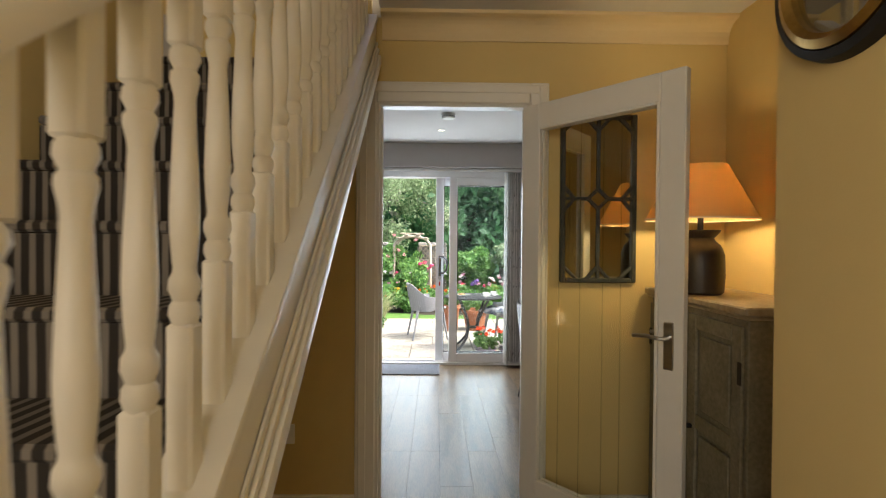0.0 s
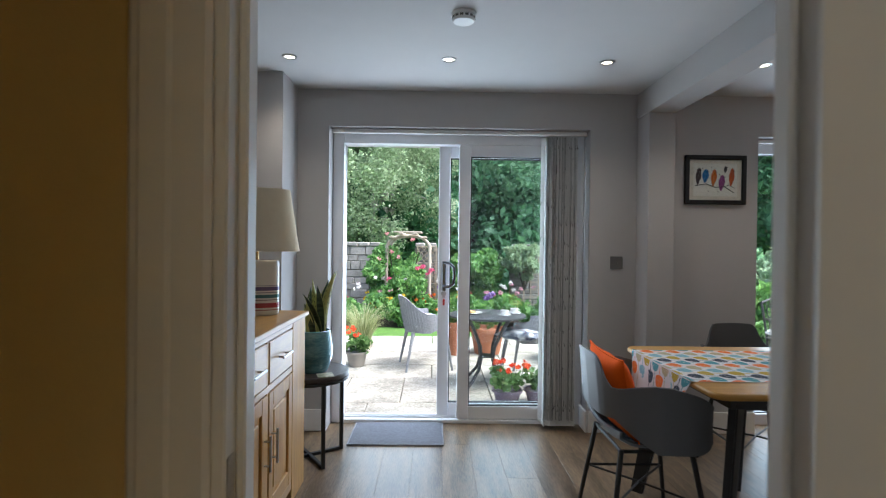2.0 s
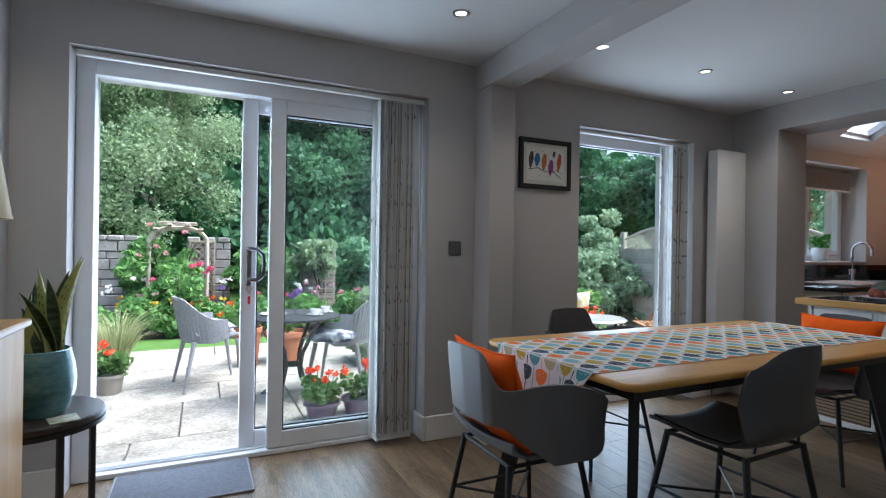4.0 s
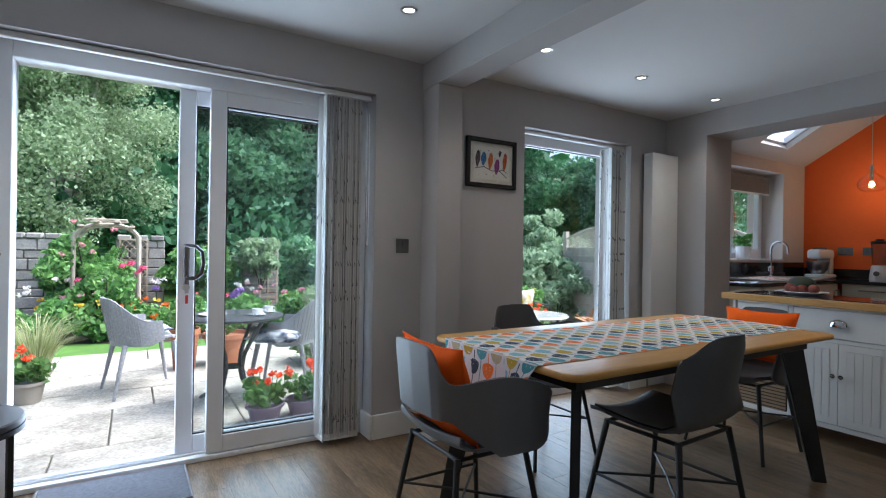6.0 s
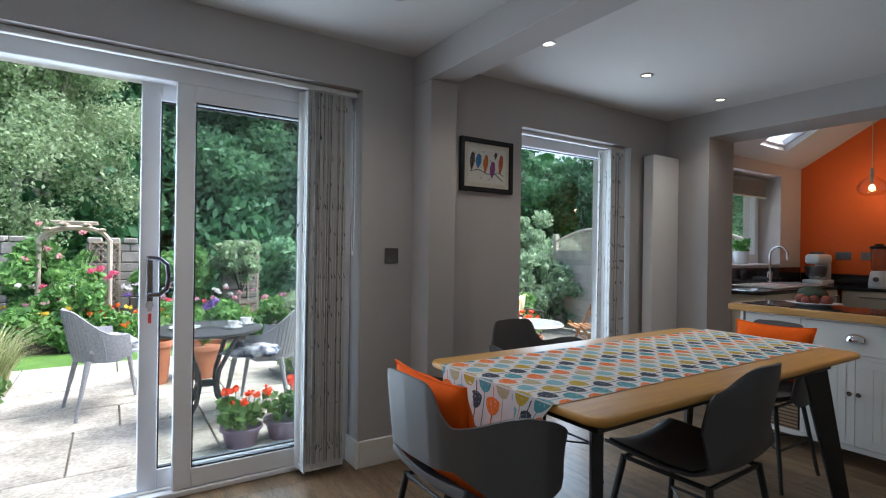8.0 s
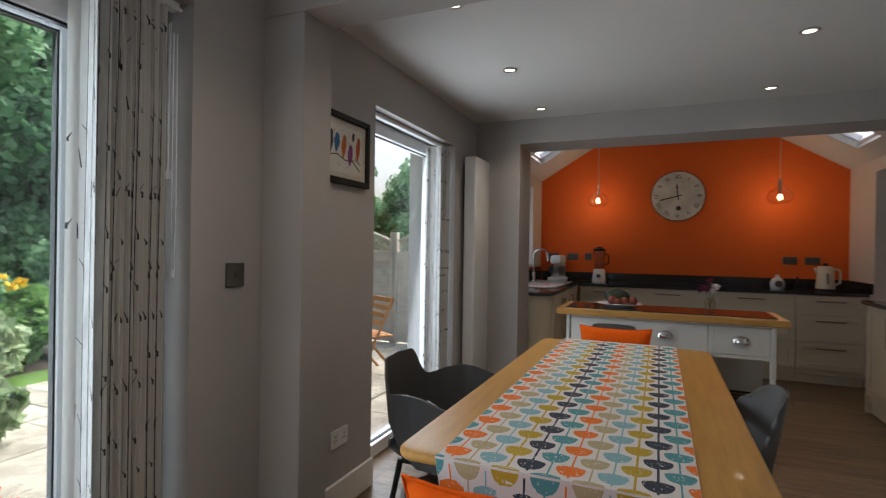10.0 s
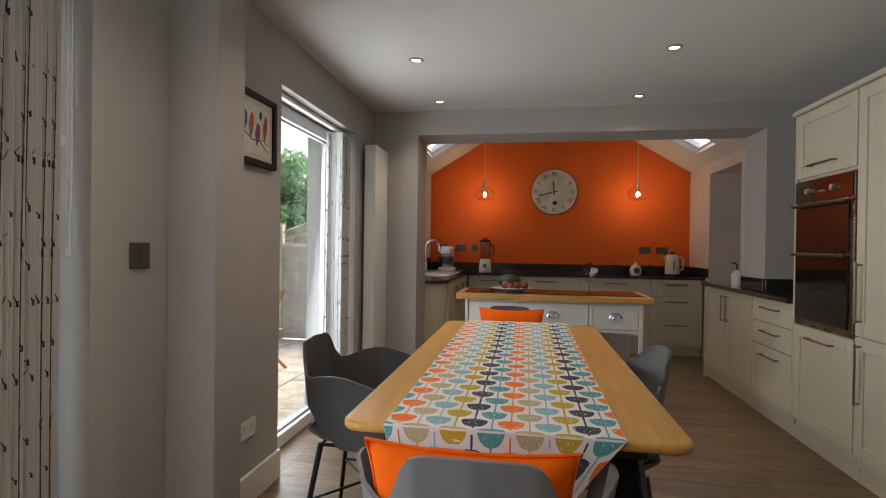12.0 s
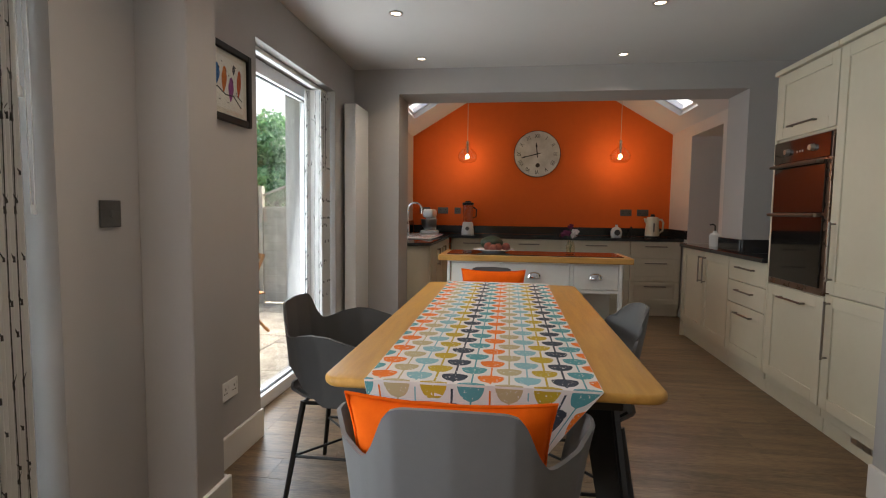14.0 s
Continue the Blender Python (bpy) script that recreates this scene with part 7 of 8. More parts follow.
part("spout", bar([(0, 0, 0.10), (0, 0, 0.30)] + [(0.0, -0.085 + 0.085 * math.cos(radians(a)), 0.30 + 0.085 * math.sin(radians(a))) for a in range(15, 181, 15)] + [(0, -0.17, 0.25)], 0.012, 12), CHROME, tap)
part("body", turned([(0, 0), (0.028, 0), (0.028, 0.012), (0.02, 0.018), (0.019, 0.11), (0.013, 0.12), (0, 0.12)], 20), CHROME, tap)
for s in (-1, 1):
    part("lever", bar([(0.015 * s, 0, 0.06), (0.05 * s, 0, 0.065), (0.058 * s, 0, 0.115)], 0.007, 10), CHROME, tap)
hp2 = thing("herb_pot", "green herb in a white pot on the window sill", "plant pot", (5.78, 5.80, 1.2))
part("pot", turned([(0, 0), (0.065, 0), (0.07, 0.01), (0.078, 0.14), (0.074, 0.14), (0.066, 0.12), (0, 0.12)], 28), CERAMIC, hp2, "white ceramic pot")
leaf_cloud("leaves", [(0, 0, 0.20, 0.09, 0.8), (0.06, 0, 0.18, 0.06, 0.8), (-0.06, 0.02, 0.22, 0.06, 0.8), (0.02, -0.04, 0.25, 0.05, 0.8)], 170, 0.035, leaf_mat("herb_leaves", (0.07, 0.22, 0.03), (0.16, 0.38, 0.07)), hp2, 51, long=1.1)

# ---- kitchen: clock and pendants ----
ck = thing("wall_clock", "large round white wall clock with black roman numerals", "clock", (KX - 0.002, 3.935, 2.10))


def on_wall(bm):
    """Turns a body lying in x, y with z up towards the room, on the end wall."""
    return turn_bm(bm, Matrix(((0, 0, -1, 0), (-1, 0, 0, 0), (0, 1, 0, 0), (0, 0, 0, 1))))


CR = 0.315
part("face", on_wall(turned([(0, 0), (CR, 0), (CR, 0.02), (0, 0.02)], 64)), surf("worn_clock_face", (0.72, 0.70, 0.66), (0.52, 0.49, 0.45), 7, 0.7, 0.1, 60, detail=8), ck, "worn white clock face")
part("rim", on_wall(turned([(CR, 0.0), (CR + 0.004, 0.0), (CR + 0.004, 0.021), (CR - 0.004, 0.0225), (CR - 0.004, 0.0205)], 64)), BLACK, ck)
for i, txt in enumerate(("XII", "I", "II", "III", "IIII", "V", "VI", "VII", "VIII", "IX", "X", "XI")):
    a = radians(90 - 30 * i)
    cu = bpy.data.curves.new("numeral", "FONT")
    cu.body, cu.size, cu.align_x, cu.align_y, cu.extrude = txt, 0.078, "CENTER", "CENTER", 0.0006
    tmp = bpy.data.objects.new("numeral", cu)
    scene.collection.objects.link(tmp)
    bpy.context.view_layer.update()
    me = bpy.data.meshes.new_from_object(tmp.evaluated_get(bpy.context.evaluated_depsgraph_get()))
    bpy.data.objects.remove(tmp)
    bpy.data.curves.remove(cu)
    bm = bmesh.new()
    bm.from_mesh(me)
    bpy.data.meshes.remove(me)
    turn_bm(bm, pose(0.245 * math.cos(a), 0.245 * math.sin(a), 0.0215, 0, 0, -30 * i) @ Matrix.Diagonal((0.8, 1, 1, 1)))
    part("numeral", on_wall(bm), BLACK, ck, smooth=None)
for ang, l, w in ((354, 0.15, 0.007), (256, 0.22, 0.006)):
    bm = boxes((-w, -0.05, 0.024, w, l, 0.0255), (-w * 1.9, l - 0.05, 0.0241, w * 1.9, l - 0.03, 0.0254))
    part("hand", on_wall(turn_bm(bm, pose(0, 0, 0, 0, 0, -ang))), BLACK, ck, smooth=None)
part("boss", on_wall(turned([(0, 0.024), (0.012, 0.024), (0.012, 0.029), (0, 0.03)], 16)), BLACK, ck)
part("sub_dial", on_wall(turned([(0, 0.0212), (0.03, 0.0212), (0.03, 0.0222), (0, 0.0222)], 24, (0.01, -0.155, 0))), surf("bronze_dial", (0.05, 0.035, 0.025), None, 20, 0.5), ck, "small dark keyhole dial")

PENDANT_GLASS = pane_glass("amber_pendant_glass", (0.99, 0.95, 0.88), 2.2, 0.35)
for y, dx in ((4.87, 0), (2.90, 0)):
    x = 6.55
    pl = thing("pendant_lamp", "clear glass pendant lamp with a glowing bulb", "lamp", (x, y, 2.02), group="pendant lamps before the orange wall")
    ztop = EZ + (RZ - EZ) * (1 - abs(y - KM) / (KM - KY0)) - 2.02
    part("cord", bar([(0, 0, 0.20), (0, 0, ztop - 0.005)], 0.0035, 6), surf("pale_flex", (0.6, 0.5, 0.4), None, 10, 0.6), pl)
    part("ceiling_rose", turned([(0, ztop - 0.03), (0.045, ztop - 0.03), (0.05, ztop + 0.0), (0, ztop + 0.0)], 20), WHITE_PLASTIC, pl)
    part("holder", turned([(0, 0.035), (0.011, 0.036), (0.014, 0.09), (0.018, 0.14), (0.02, 0.2), (0.008, 0.215), (0, 0.215)], 16), CHROME, pl)
    sh = part("glass_shade", turned([(0.028, 0.17), (0.032, 0.13), (0.06, 0.105), (0.105, 0.07), (0.128, 0.02), (0.122, -0.03), (0.09, -0.065), (0.05, -0.075), (0.049, -0.073), (0.088, -0.063), (0.12, -0.03), (0.126, 0.02), (0.103, 0.069), (0.058, 0.103), (0.03, 0.13)], 32), PENDANT_GLASS, pl, "clear blown glass shade")
    sh.visible_shadow = False
    bl = part("bulb", turned([(0, -0.022), (0.015, -0.016), (0.022, 0.002), (0.018, 0.022), (0.008, 0.036), (0, 0.038)], 16), glow("bulb_glow", (1.0, 0.74, 0.40), 14.0), pl, "glowing warm bulb")
    bl.visible_shadow = False
    bulb_lamp("pendant_light", x, y, 2.02, 1.1, (1.0, 0.66, 0.34), 0.03)

# ---- kitchen: small appliances ----
mx = thing("stand_mixer", "white stand mixer with a steel bowl on the worktop", "mixer", (6.70, 5.39, ZW), -90)
part("base", prism(rounded(-0.11, -0.20, 0.11, 0.16, 0.06), 0.0, 0.045, 0.012, 3), WHITE_PLASTIC, mx)
part("column", one_box(-0.07, 0.05, 0.04, 0.07, 0.16, 0.25, 0.025, None, 3), WHITE_PLASTIC, mx)
part("head", one_box(-0.075, -0.20, 0.22, 0.075, 0.17, 0.335, 0.035, None, 3), WHITE_PLASTIC, mx)
part("bowl", turned([(0, 0.05), (0.05, 0.05), (0.095, 0.10), (0.112, 0.20), (0.109, 0.20), (0.09, 0.10), (0, 0.06)], 28, (0, -0.09, 0)), STEEL, mx, "steel mixing bowl")
part("knob", turn_bm(turned([(0, 0), (0.028, 0), (0.024, 0.02), (0, 0.02)], 18), pose(-0.075, 0.1, 0.27, 0, -90)), STEEL, mx)
bd2 = thing("blender", "white jug blender with a dark lid", "blender", (6.78, 4.87, ZW))
part("base", turned([(0, 0), (0.085, 0), (0.088, 0.02), (0.072, 0.15), (0.06, 0.165), (0, 0.165)], 24), WHITE_PLASTIC, bd2)
part("jug", turned([(0.058, 0.166), (0.062, 0.18), (0.075, 0.40), (0.073, 0.40), (0.058, 0.18)], 24), glass("smoked_glass", (0.75, 0.7, 0.68)), bd2, "clear jug")
part("lid", turned([(0, 0.40), (0.078, 0.40), (0.078, 0.43), (0.04, 0.435), (0.035, 0.455), (0, 0.455)], 24), BLACK, bd2)
part("dial", turn_bm(turned([(0, 0), (0.028, 0), (0.024, 0.018), (0, 0.018)], 18), pose(-0.078, 0, 0.075, 0, -90)), SWITCH_GREY, bd2)
part("jug_handle", bar([(0, -0.07, 0.22), (0, -0.115, 0.24), (0, -0.12, 0.34), (0, -0.075, 0.37)], 0.009, 8), BLACK, bd2)
kt = thing("kettle", "cream electric kettle on the worktop", "kettle", (6.66, 2.44, ZW))
KCREAM = surf("cream_plastic", (0.72, 0.67, 0.54), (0.69, 0.64, 0.51), 5, 0.3)
part("base", turned([(0, 0), (0.09, 0), (0.09, 0.018), (0, 0.018)], 24), BLACK, kt)
part("body", turned([(0, 0.02), (0.088, 0.02), (0.09, 0.03), (0.074, 0.25), (0.066, 0.265), (0, 0.272)], 28), KCREAM, kt)
part("lid_knob", turned([(0, 0.27), (0.03, 0.272), (0.025, 0.30), (0, 0.305)], 16), BLACK, kt)
part("handle", bar([(0, -0.07, 0.235), (0, -0.115, 0.235), (0, -0.135, 0.2), (0, -0.13, 0.09), (0, -0.085, 0.06)], 0.012, 10), KCREAM, kt)
part("spout", bar([(0, 0.065, 0.19), (0, 0.105, 0.25)], 0.022, 10, 0.012), KCREAM, kt)
part("gauge", boxes((-0.088, -0.008, 0.07, -0.078, 0.008, 0.19), bevel=0.003), SWITCH_GREY, kt)
jr = thing("salt_pig", "white ceramic salt pig on the worktop", "salt pig", (6.62, 2.90, ZW))
part("body", turned([(0, 0), (0.06, 0), (0.072, 0.02), (0.074, 0.07), (0.055, 0.115), (0.02, 0.135), (0.018, 0.16), (0, 0.165)], 24), CERAMIC, jr)
# no real hole: a dark disc paints the shade inside the mouth
part("mouth", turn_bm(turned([(0, 0), (0.038, 0), (0.038, 0.004), (0, 0.004)], 20), pose(-0.0735, 0, 0.06, 0, -90)), surf("opening_shade", (0.09, 0.08, 0.07), None, 10, 0.8), jr)
for y, n in ((5.50, 2), (5.24, 2), (5.03, 1), (2.72, 2), (2.50, 2)):
    plate("wall_socket", "pewter wall socket on the orange wall", "socket", (KX - 0.002, y, 1.305), 90 - 180, 0.15 if n == 2 else 0.09, 0.09, SWITCH_GREY, "socket", n).matrix_world = pose(KX - 0.002, y, 1.305, 0, 0, 90) @ pose(0, 0, 0, 0, 0, 180)
gr = thing("grater", "dark kitchen utensil leaning on the upstand", "utensil", (6.85, 2.70, ZW))
part("handle", bar([(0, 0, 0.0), (0.03, -0.05, 0.13)], 0.012, 8), BLACK, gr)
ex = thing("soap_bottle", "white bottle with a black pump in the window recess", "bottle", (4.98, 2.30, ZW))
part("bottle", turned([(0, 0), (0.045, 0), (0.048, 0.02), (0.048, 0.11), (0.02, 0.135), (0.018, 0.15), (0, 0.15)], 20), WHITE_PLASTIC, ex)
part("pump", bar([(0, 0, 0.15), (0, 0, 0.20), (0.0, 0.02, 0.215), (-0.0, 0.05, 0.21)], 0.008, 8), BLACK, ex)
setting("wall_recess_back", boxes((5.25, 1.60, 0.9, 6.25, 1.70, 2.3)), GREY_WALL, "grey painted back of the kitchen recess", "wall")

# skylights
for side in (-1, 1):
    x0, x1, d0, d1 = SK
    sl = thing("skylight", "white framed skylight in the sloped ceiling", "skylight", slope_point(side, (x0 + x1) / 2, (d0 + d1) / 2, 0.09), kind="structure")
    bm = bmesh.new()
    for a in ((x0, x0 + 0.03, d0, d1), (x1 - 0.03, x1, d0, d1), (x0 + 0.03, x1 - 0.03, d0, d0 + 0.03), (x0 + 0.03, x1 - 0.03, d1 - 0.03, d1)):
        vs = [bm.verts.new(slope_point(side, x, d, o)) for o in (0.06, 0.12) for x, d in ((a[0], a[2]), (a[1], a[2]), (a[1], a[3]), (a[0], a[3]))]
        for idx in ((0, 1, 2, 3), (7, 6, 5, 4), (0, 4, 5, 1), (1, 5, 6, 2), (2, 6, 7, 3), (3, 7, 4, 0)):
            bm.faces.new([vs[i] for i in idx])
    part("frame", turn_bm(bm, Matrix.Translation(-sl.location)), UPVC, sl)
    bm = bmesh.new()
    bm.faces.new([bm.verts.new(slope_point(side, x, d, 0.09)) for x, d in ((x0 + 0.03, d0 + 0.03), (x1 - 0.03, d0 + 0.03), (x1 - 0.03, d1 - 0.03), (x0 + 0.03, d1 - 0.03))])
    part("glass_pane", turn_bm(bm, Matrix.Translation(-sl.location)), PANE, sl).visible_shadow = False

# ---- on the island ----
IT = IZ + 0.006
fp = thing("fruit_plate", "white oval plate of fruit on the island", "plate", (3.98, 4.42, IT))
part("plate", turned([(0, 0.004), (0.08, 0.004), (0.09, 0.0), (0.10, 0.004), (0.17, 0.024), (0.168, 0.028), (0.10, 0.010), (0, 0.009)], 40, sx=0.8, sy=1.0), CERAMIC, fp)
ML = thing("melon", "dark green melon on the plate", "fruit", (4.02, 4.44, IT + 0.012))
part("flesh", turned([(0, 0)] + [(0.062 * math.sin(radians(a)), 0.062 - 0.062 * math.cos(radians(a))) for a in range(15, 166, 15)] + [(0, 0.124)], 24, sx=1.0, sy=1.55), surf("melon_skin", (0.035, 0.05, 0.022), (0.018, 0.028, 0.012), 14, 0.45, 0.2, 60), ML)
PEACH = surf("peach_skin", (0.30, 0.07, 0.03), (0.11, 0.025, 0.02), 14, 0.6, 0.1, 90)
for i, (dx, dy, r) in enumerate(((-0.075, 0.045, 0.037), (-0.08, -0.035, 0.034), (-0.06, -0.10, 0.036), (-0.10, 0.005, 0.03))):
    fr3 = thing("peach", "dark red peach on the plate", "fruit", (3.98 + dx, 4.42 + dy, IT + 0.013), group="peaches on the plate")
    part("flesh", turned([(0, 0)] + [(r * math.sin(radians(a)), r - r * math.cos(radians(a))) for a in range(20, 161, 20)] + [(0.004, 2 * r - 0.004), (0, 2 * r - 0.006)], 18), PEACH, fr3)
vs_ = thing("flower_vase", "small glass jar of purple and white flowers", "vase", (3.93, 3.80, IT))
part("jar", turned([(0, 0), (0.035, 0), (0.037, 0.01), (0.037, 0.075), (0.028, 0.095), (0.029, 0.105), (0.027, 0.105), (0.026, 0.095), (0.034, 0.074), (0.034, 0.012), (0, 0.008)], 24), PENDANT_GLASS, vs_, "clear glass jar").visible_shadow = False
part("stems", tube(tube(tube(bmesh.new(), [(0.01, 0, 0.012), (-0.01, 0.03, 0.17)], 0.002, 5), [(0, 0.005, 0.012), (0.01, -0.035, 0.19)], 0.002, 5), [(-0.005, 0, 0.012), (0, 0.0, 0.22)], 0.002, 5), surf("green_stem", (0.06, 0.13, 0.03), None, 20, 0.6), vs_)
for nm, c, cs in (("purple", (0.12, 0.012, 0.05), [(-0.01, 0.035, 0.175, 0.03, 0.9), (0, 0.0, 0.225, 0.024, 0.9), (0.01, 0.06, 0.16, 0.018, 0.9)]), ("white", (0.62, 0.56, 0.56), [(0.01, -0.035, 0.185, 0.026, 0.9), (-0.01, -0.02, 0.155, 0.02, 0.9)])):
    leaf_cloud("petals", cs, 90, 0.02, leaf_mat(nm + "_petals", c, tuple(min(1, 1.5 * q) for q in c)), vs_, 61, nm + " petals", long=1.2)
WICKER, nt, b, ln = nodes_of("wicker")
tc, w1, rp, bp = nt.nodes.new("ShaderNodeTexCoord"), nt.nodes.new("ShaderNodeTexBrick"), nt.nodes.new("ShaderNodeValToRGB"), nt.nodes.new("ShaderNodeBump")
mp = nt.nodes.new("ShaderNodeMapping")
mp.inputs["Rotation"].default_value = (radians(90), 0, radians(90))
w1.inputs["Scale"].default_value = 22
w1.inputs["Color1"].default_value, w1.inputs["Color2"].default_value, w1.inputs["Mortar"].default_value = (0.30, 0.20, 0.11, 1), (0.22, 0.14, 0.075, 1), (0.04, 0.025, 0.015, 1)
w1.inputs["Mortar Size"].default_value = 0.08
ln.new(tc.outputs["Object"], mp.inputs[0])
ln.new(mp.outputs[0], w1.inputs["Vector"])
ln.new(w1.outputs["Color"], b.inputs["Base Color"])
bp.inputs["Strength"].default_value = 0.7
ln.new(w1.outputs["Fac"], bp.inputs["Height"])
bp.invert = True
ln.new(bp.outputs[0], b.inputs["Normal"])
b.inputs["Roughness"].default_value = 0.7
for y0, y1, z0, z1 in ((4.40, 4.74, 0.137, 0.36), (4.40, 4.74, 0.40, 0.62), (3.46, 3.78, 0.137, 0.36)):
    bk = thing("wicker_basket", "brown woven wicker basket on an island shelf", "basket", (3.95, (y0 + y1) / 2, z0))
    h, hw = z1 - z0, (y1 - y0) / 2
    part("weave", boxes((-0.21, -hw + 0.01, 0, -0.19, hw - 0.01, h), (0.15, -hw + 0.01, 0, 0.17, hw - 0.01, h), (-0.19, -hw + 0.01, 0, 0.15, -hw + 0.03, h), (-0.19, hw - 0.03, 0, 0.15, hw - 0.01, h), (-0.19, -hw + 0.03, 0, 0.15, hw - 0.03, 0.015)), WICKER, bk)
    part("rim", bar([(-0.2, -hw + 0.02, h), (-0.2, hw - 0.02, h), (0.16, hw - 0.02, h), (0.16, -hw + 0.02, h), (-0.2, -hw + 0.02, h)], 0.012, 8), WICKER, bk)
part("shelf", wb(il, (BX0 + 0.01, 4.395, 0.372, BX1 - 0.031, BY1 - 0.032, 0.388), bevel=0.001), ISLAND_WHITE, il)

# ---- hall furnishings ----
# unseen fill lamp added at the south end to brighten the hall
area_lamp("daylight_front_door", (-0.3, -1.52, 1.6), (0.45, 1.8, 1.1), 1.6, 1.7, 14, (1.0, 0.87, 0.67))
# leaded wall mirror
mr = thing("wall_mirror", "tall wall mirror with a dark leaded window frame", "mirror", (0.81, HY0 - 0.001, 1.635))
MIRROR, nt, b, ln = nodes_of("mirror_silver")
b.inputs["Base Color"].default_value, b.inputs["Metallic"].default_value, b.inputs["Roughness"].default_value = (0.62, 0.63, 0.6, 1), 1.0, 0.03
LEAD = surf("dark_carved_wood", (0.055, 0.062, 0.055), (0.02, 0.023, 0.02), 30, 0.6, 0.5, 120, fine=0.6)
MW, MH = 0.19, 0.42
part("mirror_glass", boxes((-MW + 0.01, -0.012, -MH + 0.01, MW - 0.01, -0.002, MH - 0.01)), MIRROR, mr, "silvered glass")
part("frame", boxes((-MW, -0.03, -MH, -MW + 0.024, 0, MH), (MW - 0.024, -0.03, -MH, MW, 0, MH), (-MW + 0.024, -0.03, MH - 0.024, MW - 0.024, 0, MH), (-MW + 0.024, -0.03, -MH, MW - 0.024, 0, -MH + 0.024), bevel=0.005), LEAD, mr)
for a, c in (((0, -MH + 0.02), (0, -0.05)), ((0, 0.05), (0, MH - 0.02)), ((-0.17, 0), (-0.05, 0)), ((0.05, 0), (0.17, 0)), ((0, 0.05), (-0.05, 0)), ((0, 0.05), (0.05, 0)), ((0, -0.05), (-0.05, 0)), ((0, -0.05), (0.05, 0)),
             ((-0.17, 0.06), (-0.12, 0.0)), ((-0.17, -0.06), (-0.12, 0.0)), ((0.17, 0.06), (0.12, 0.0)), ((0.17, -0.06), (0.12, 0.0)),
             ((-0.17, MH - 0.08), (-0.11, MH - 0.02)), ((0.17, MH - 0.08), (0.11, MH - 0.02)), ((-0.17, -MH + 0.08), (-0.11, -MH + 0.02)), ((0.17, -MH + 0.08), (0.11, -MH + 0.02)),
             ((0, MH - 0.08), (-0.055, MH - 0.02)), ((0, MH - 0.08), (0.055, MH - 0.02)), ((0, -MH + 0.08), (-0.055, -MH + 0.02)), ((0, -MH + 0.08), (0.055, -MH + 0.02))):
    part("glazing_bar", bar([(a[0], -0.019, a[1]), (c[0], -0.019, c[1])], 0.009, 6), LEAD, mr)

# distressed cabinet with its lamp
hc = thing("hall_cabinet", "grey-green distressed wooden cabinet with panelled doors", "cabinet", (1.26, 2.12, 0))
DIST = surf("distressed_grey_paint", (0.27, 0.25, 0.185), (0.15, 0.135, 0.095), 7, 0.6, 0.3, 40, fine=0.5, detail=8)
DIST2 = surf("distressed_cream_top", (0.46, 0.39, 0.27), (0.30, 0.24, 0.16), 6, 0.5, 0.2, 40, fine=0.5)
CZ = 1.195
part("top", boxes((-0.215, -0.43, CZ - 0.03, 0.195, 0.40, CZ), (-0.205, -0.42, CZ - 0.045, 0.19, 0.39, CZ - 0.0305), bevel=0.006), DIST2, hc, "worn cream top")
part("body", boxes((-0.185, -0.40, 0.06, 0.19, 0.375, CZ - 0.046), bevel=0.004), DIST, hc)
part("plinth", boxes((-0.19, -0.405, 0.0, 0.19, 0.38, 0.06), bevel=0.004), DIST, hc)
for y0, y1 in ((-0.385, -0.015), (-0.008, 0.362)):
    for z0, z1 in ((0.09, CZ - 0.07),):
        d = part("door", boxes((-0.2, y0, z0, -0.1865, y0 + 0.06, z1), (-0.2, y1 - 0.06, z0, -0.1865, y1, z1), (-0.2, y0 + 0.06, z1 - 0.06, -0.1865, y1 - 0.06, z1), (-0.2, y0 + 0.06, z0, -0.1865, y1 - 0.06, z0 + 0.07), (-0.2, y0 + 0.06, 0.66, -0.1865, y1 - 0.06, 0.72), bevel=0.003), DIST, hc, "panelled door")
        for a, c in ((z0 + 0.09, 0.64), (0.74, z1 - 0.08)):
            part("panel", boxes((-0.194, y0 + 0.08, a, -0.1864, y1 - 0.08, c), bevel=0.006), DIST, d)
        part("knob", bar([(-0.2, y1 - 0.03 if y0 < -0.1 else y0 + 0.03, 0.66), (-0.225, y1 - 0.03 if y0 < -0.1 else y0 + 0.03, 0.66)], 0.01, 10), BLACK, d)
        part("hinge", boxes((-0.203, y0 - 0.001 if y0 < -0.1 else y1 - 0.02, 0.92, -0.2, y0 + 0.02 if y0 < -0.1 else y1 + 0.001, 1.0)), BLACK, d)
hl = thing("table_lamp", "dark urn table lamp with a wide glowing cream shade", "lamp", (1.155, 2.20, CZ))
part("urn", turned([(0, 0), (0.085, 0), (0.095, 0.01), (0.10, 0.08), (0.097, 0.17), (0.082, 0.21), (0.06, 0.23), (0.055, 0.243), (0.078, 0.268), (0.08, 0.277), (0.07, 0.277), (0.04, 0.255), (0, 0.255)], 36), surf("dark_brown_glaze", (0.03, 0.02, 0.014), (0.018, 0.012, 0.009), 8, 0.45, 0.2, 60), hl, "dark urn base")
part("stem", bar([(0, 0, 0.25), (0, 0, 0.36)], 0.012, 10), BLACK, hl)
SHADE_GLOW, nt, b, ln = nodes_of("lit_linen_shade")
b.inputs["Base Color"].default_value = (0.72, 0.52, 0.26, 1)
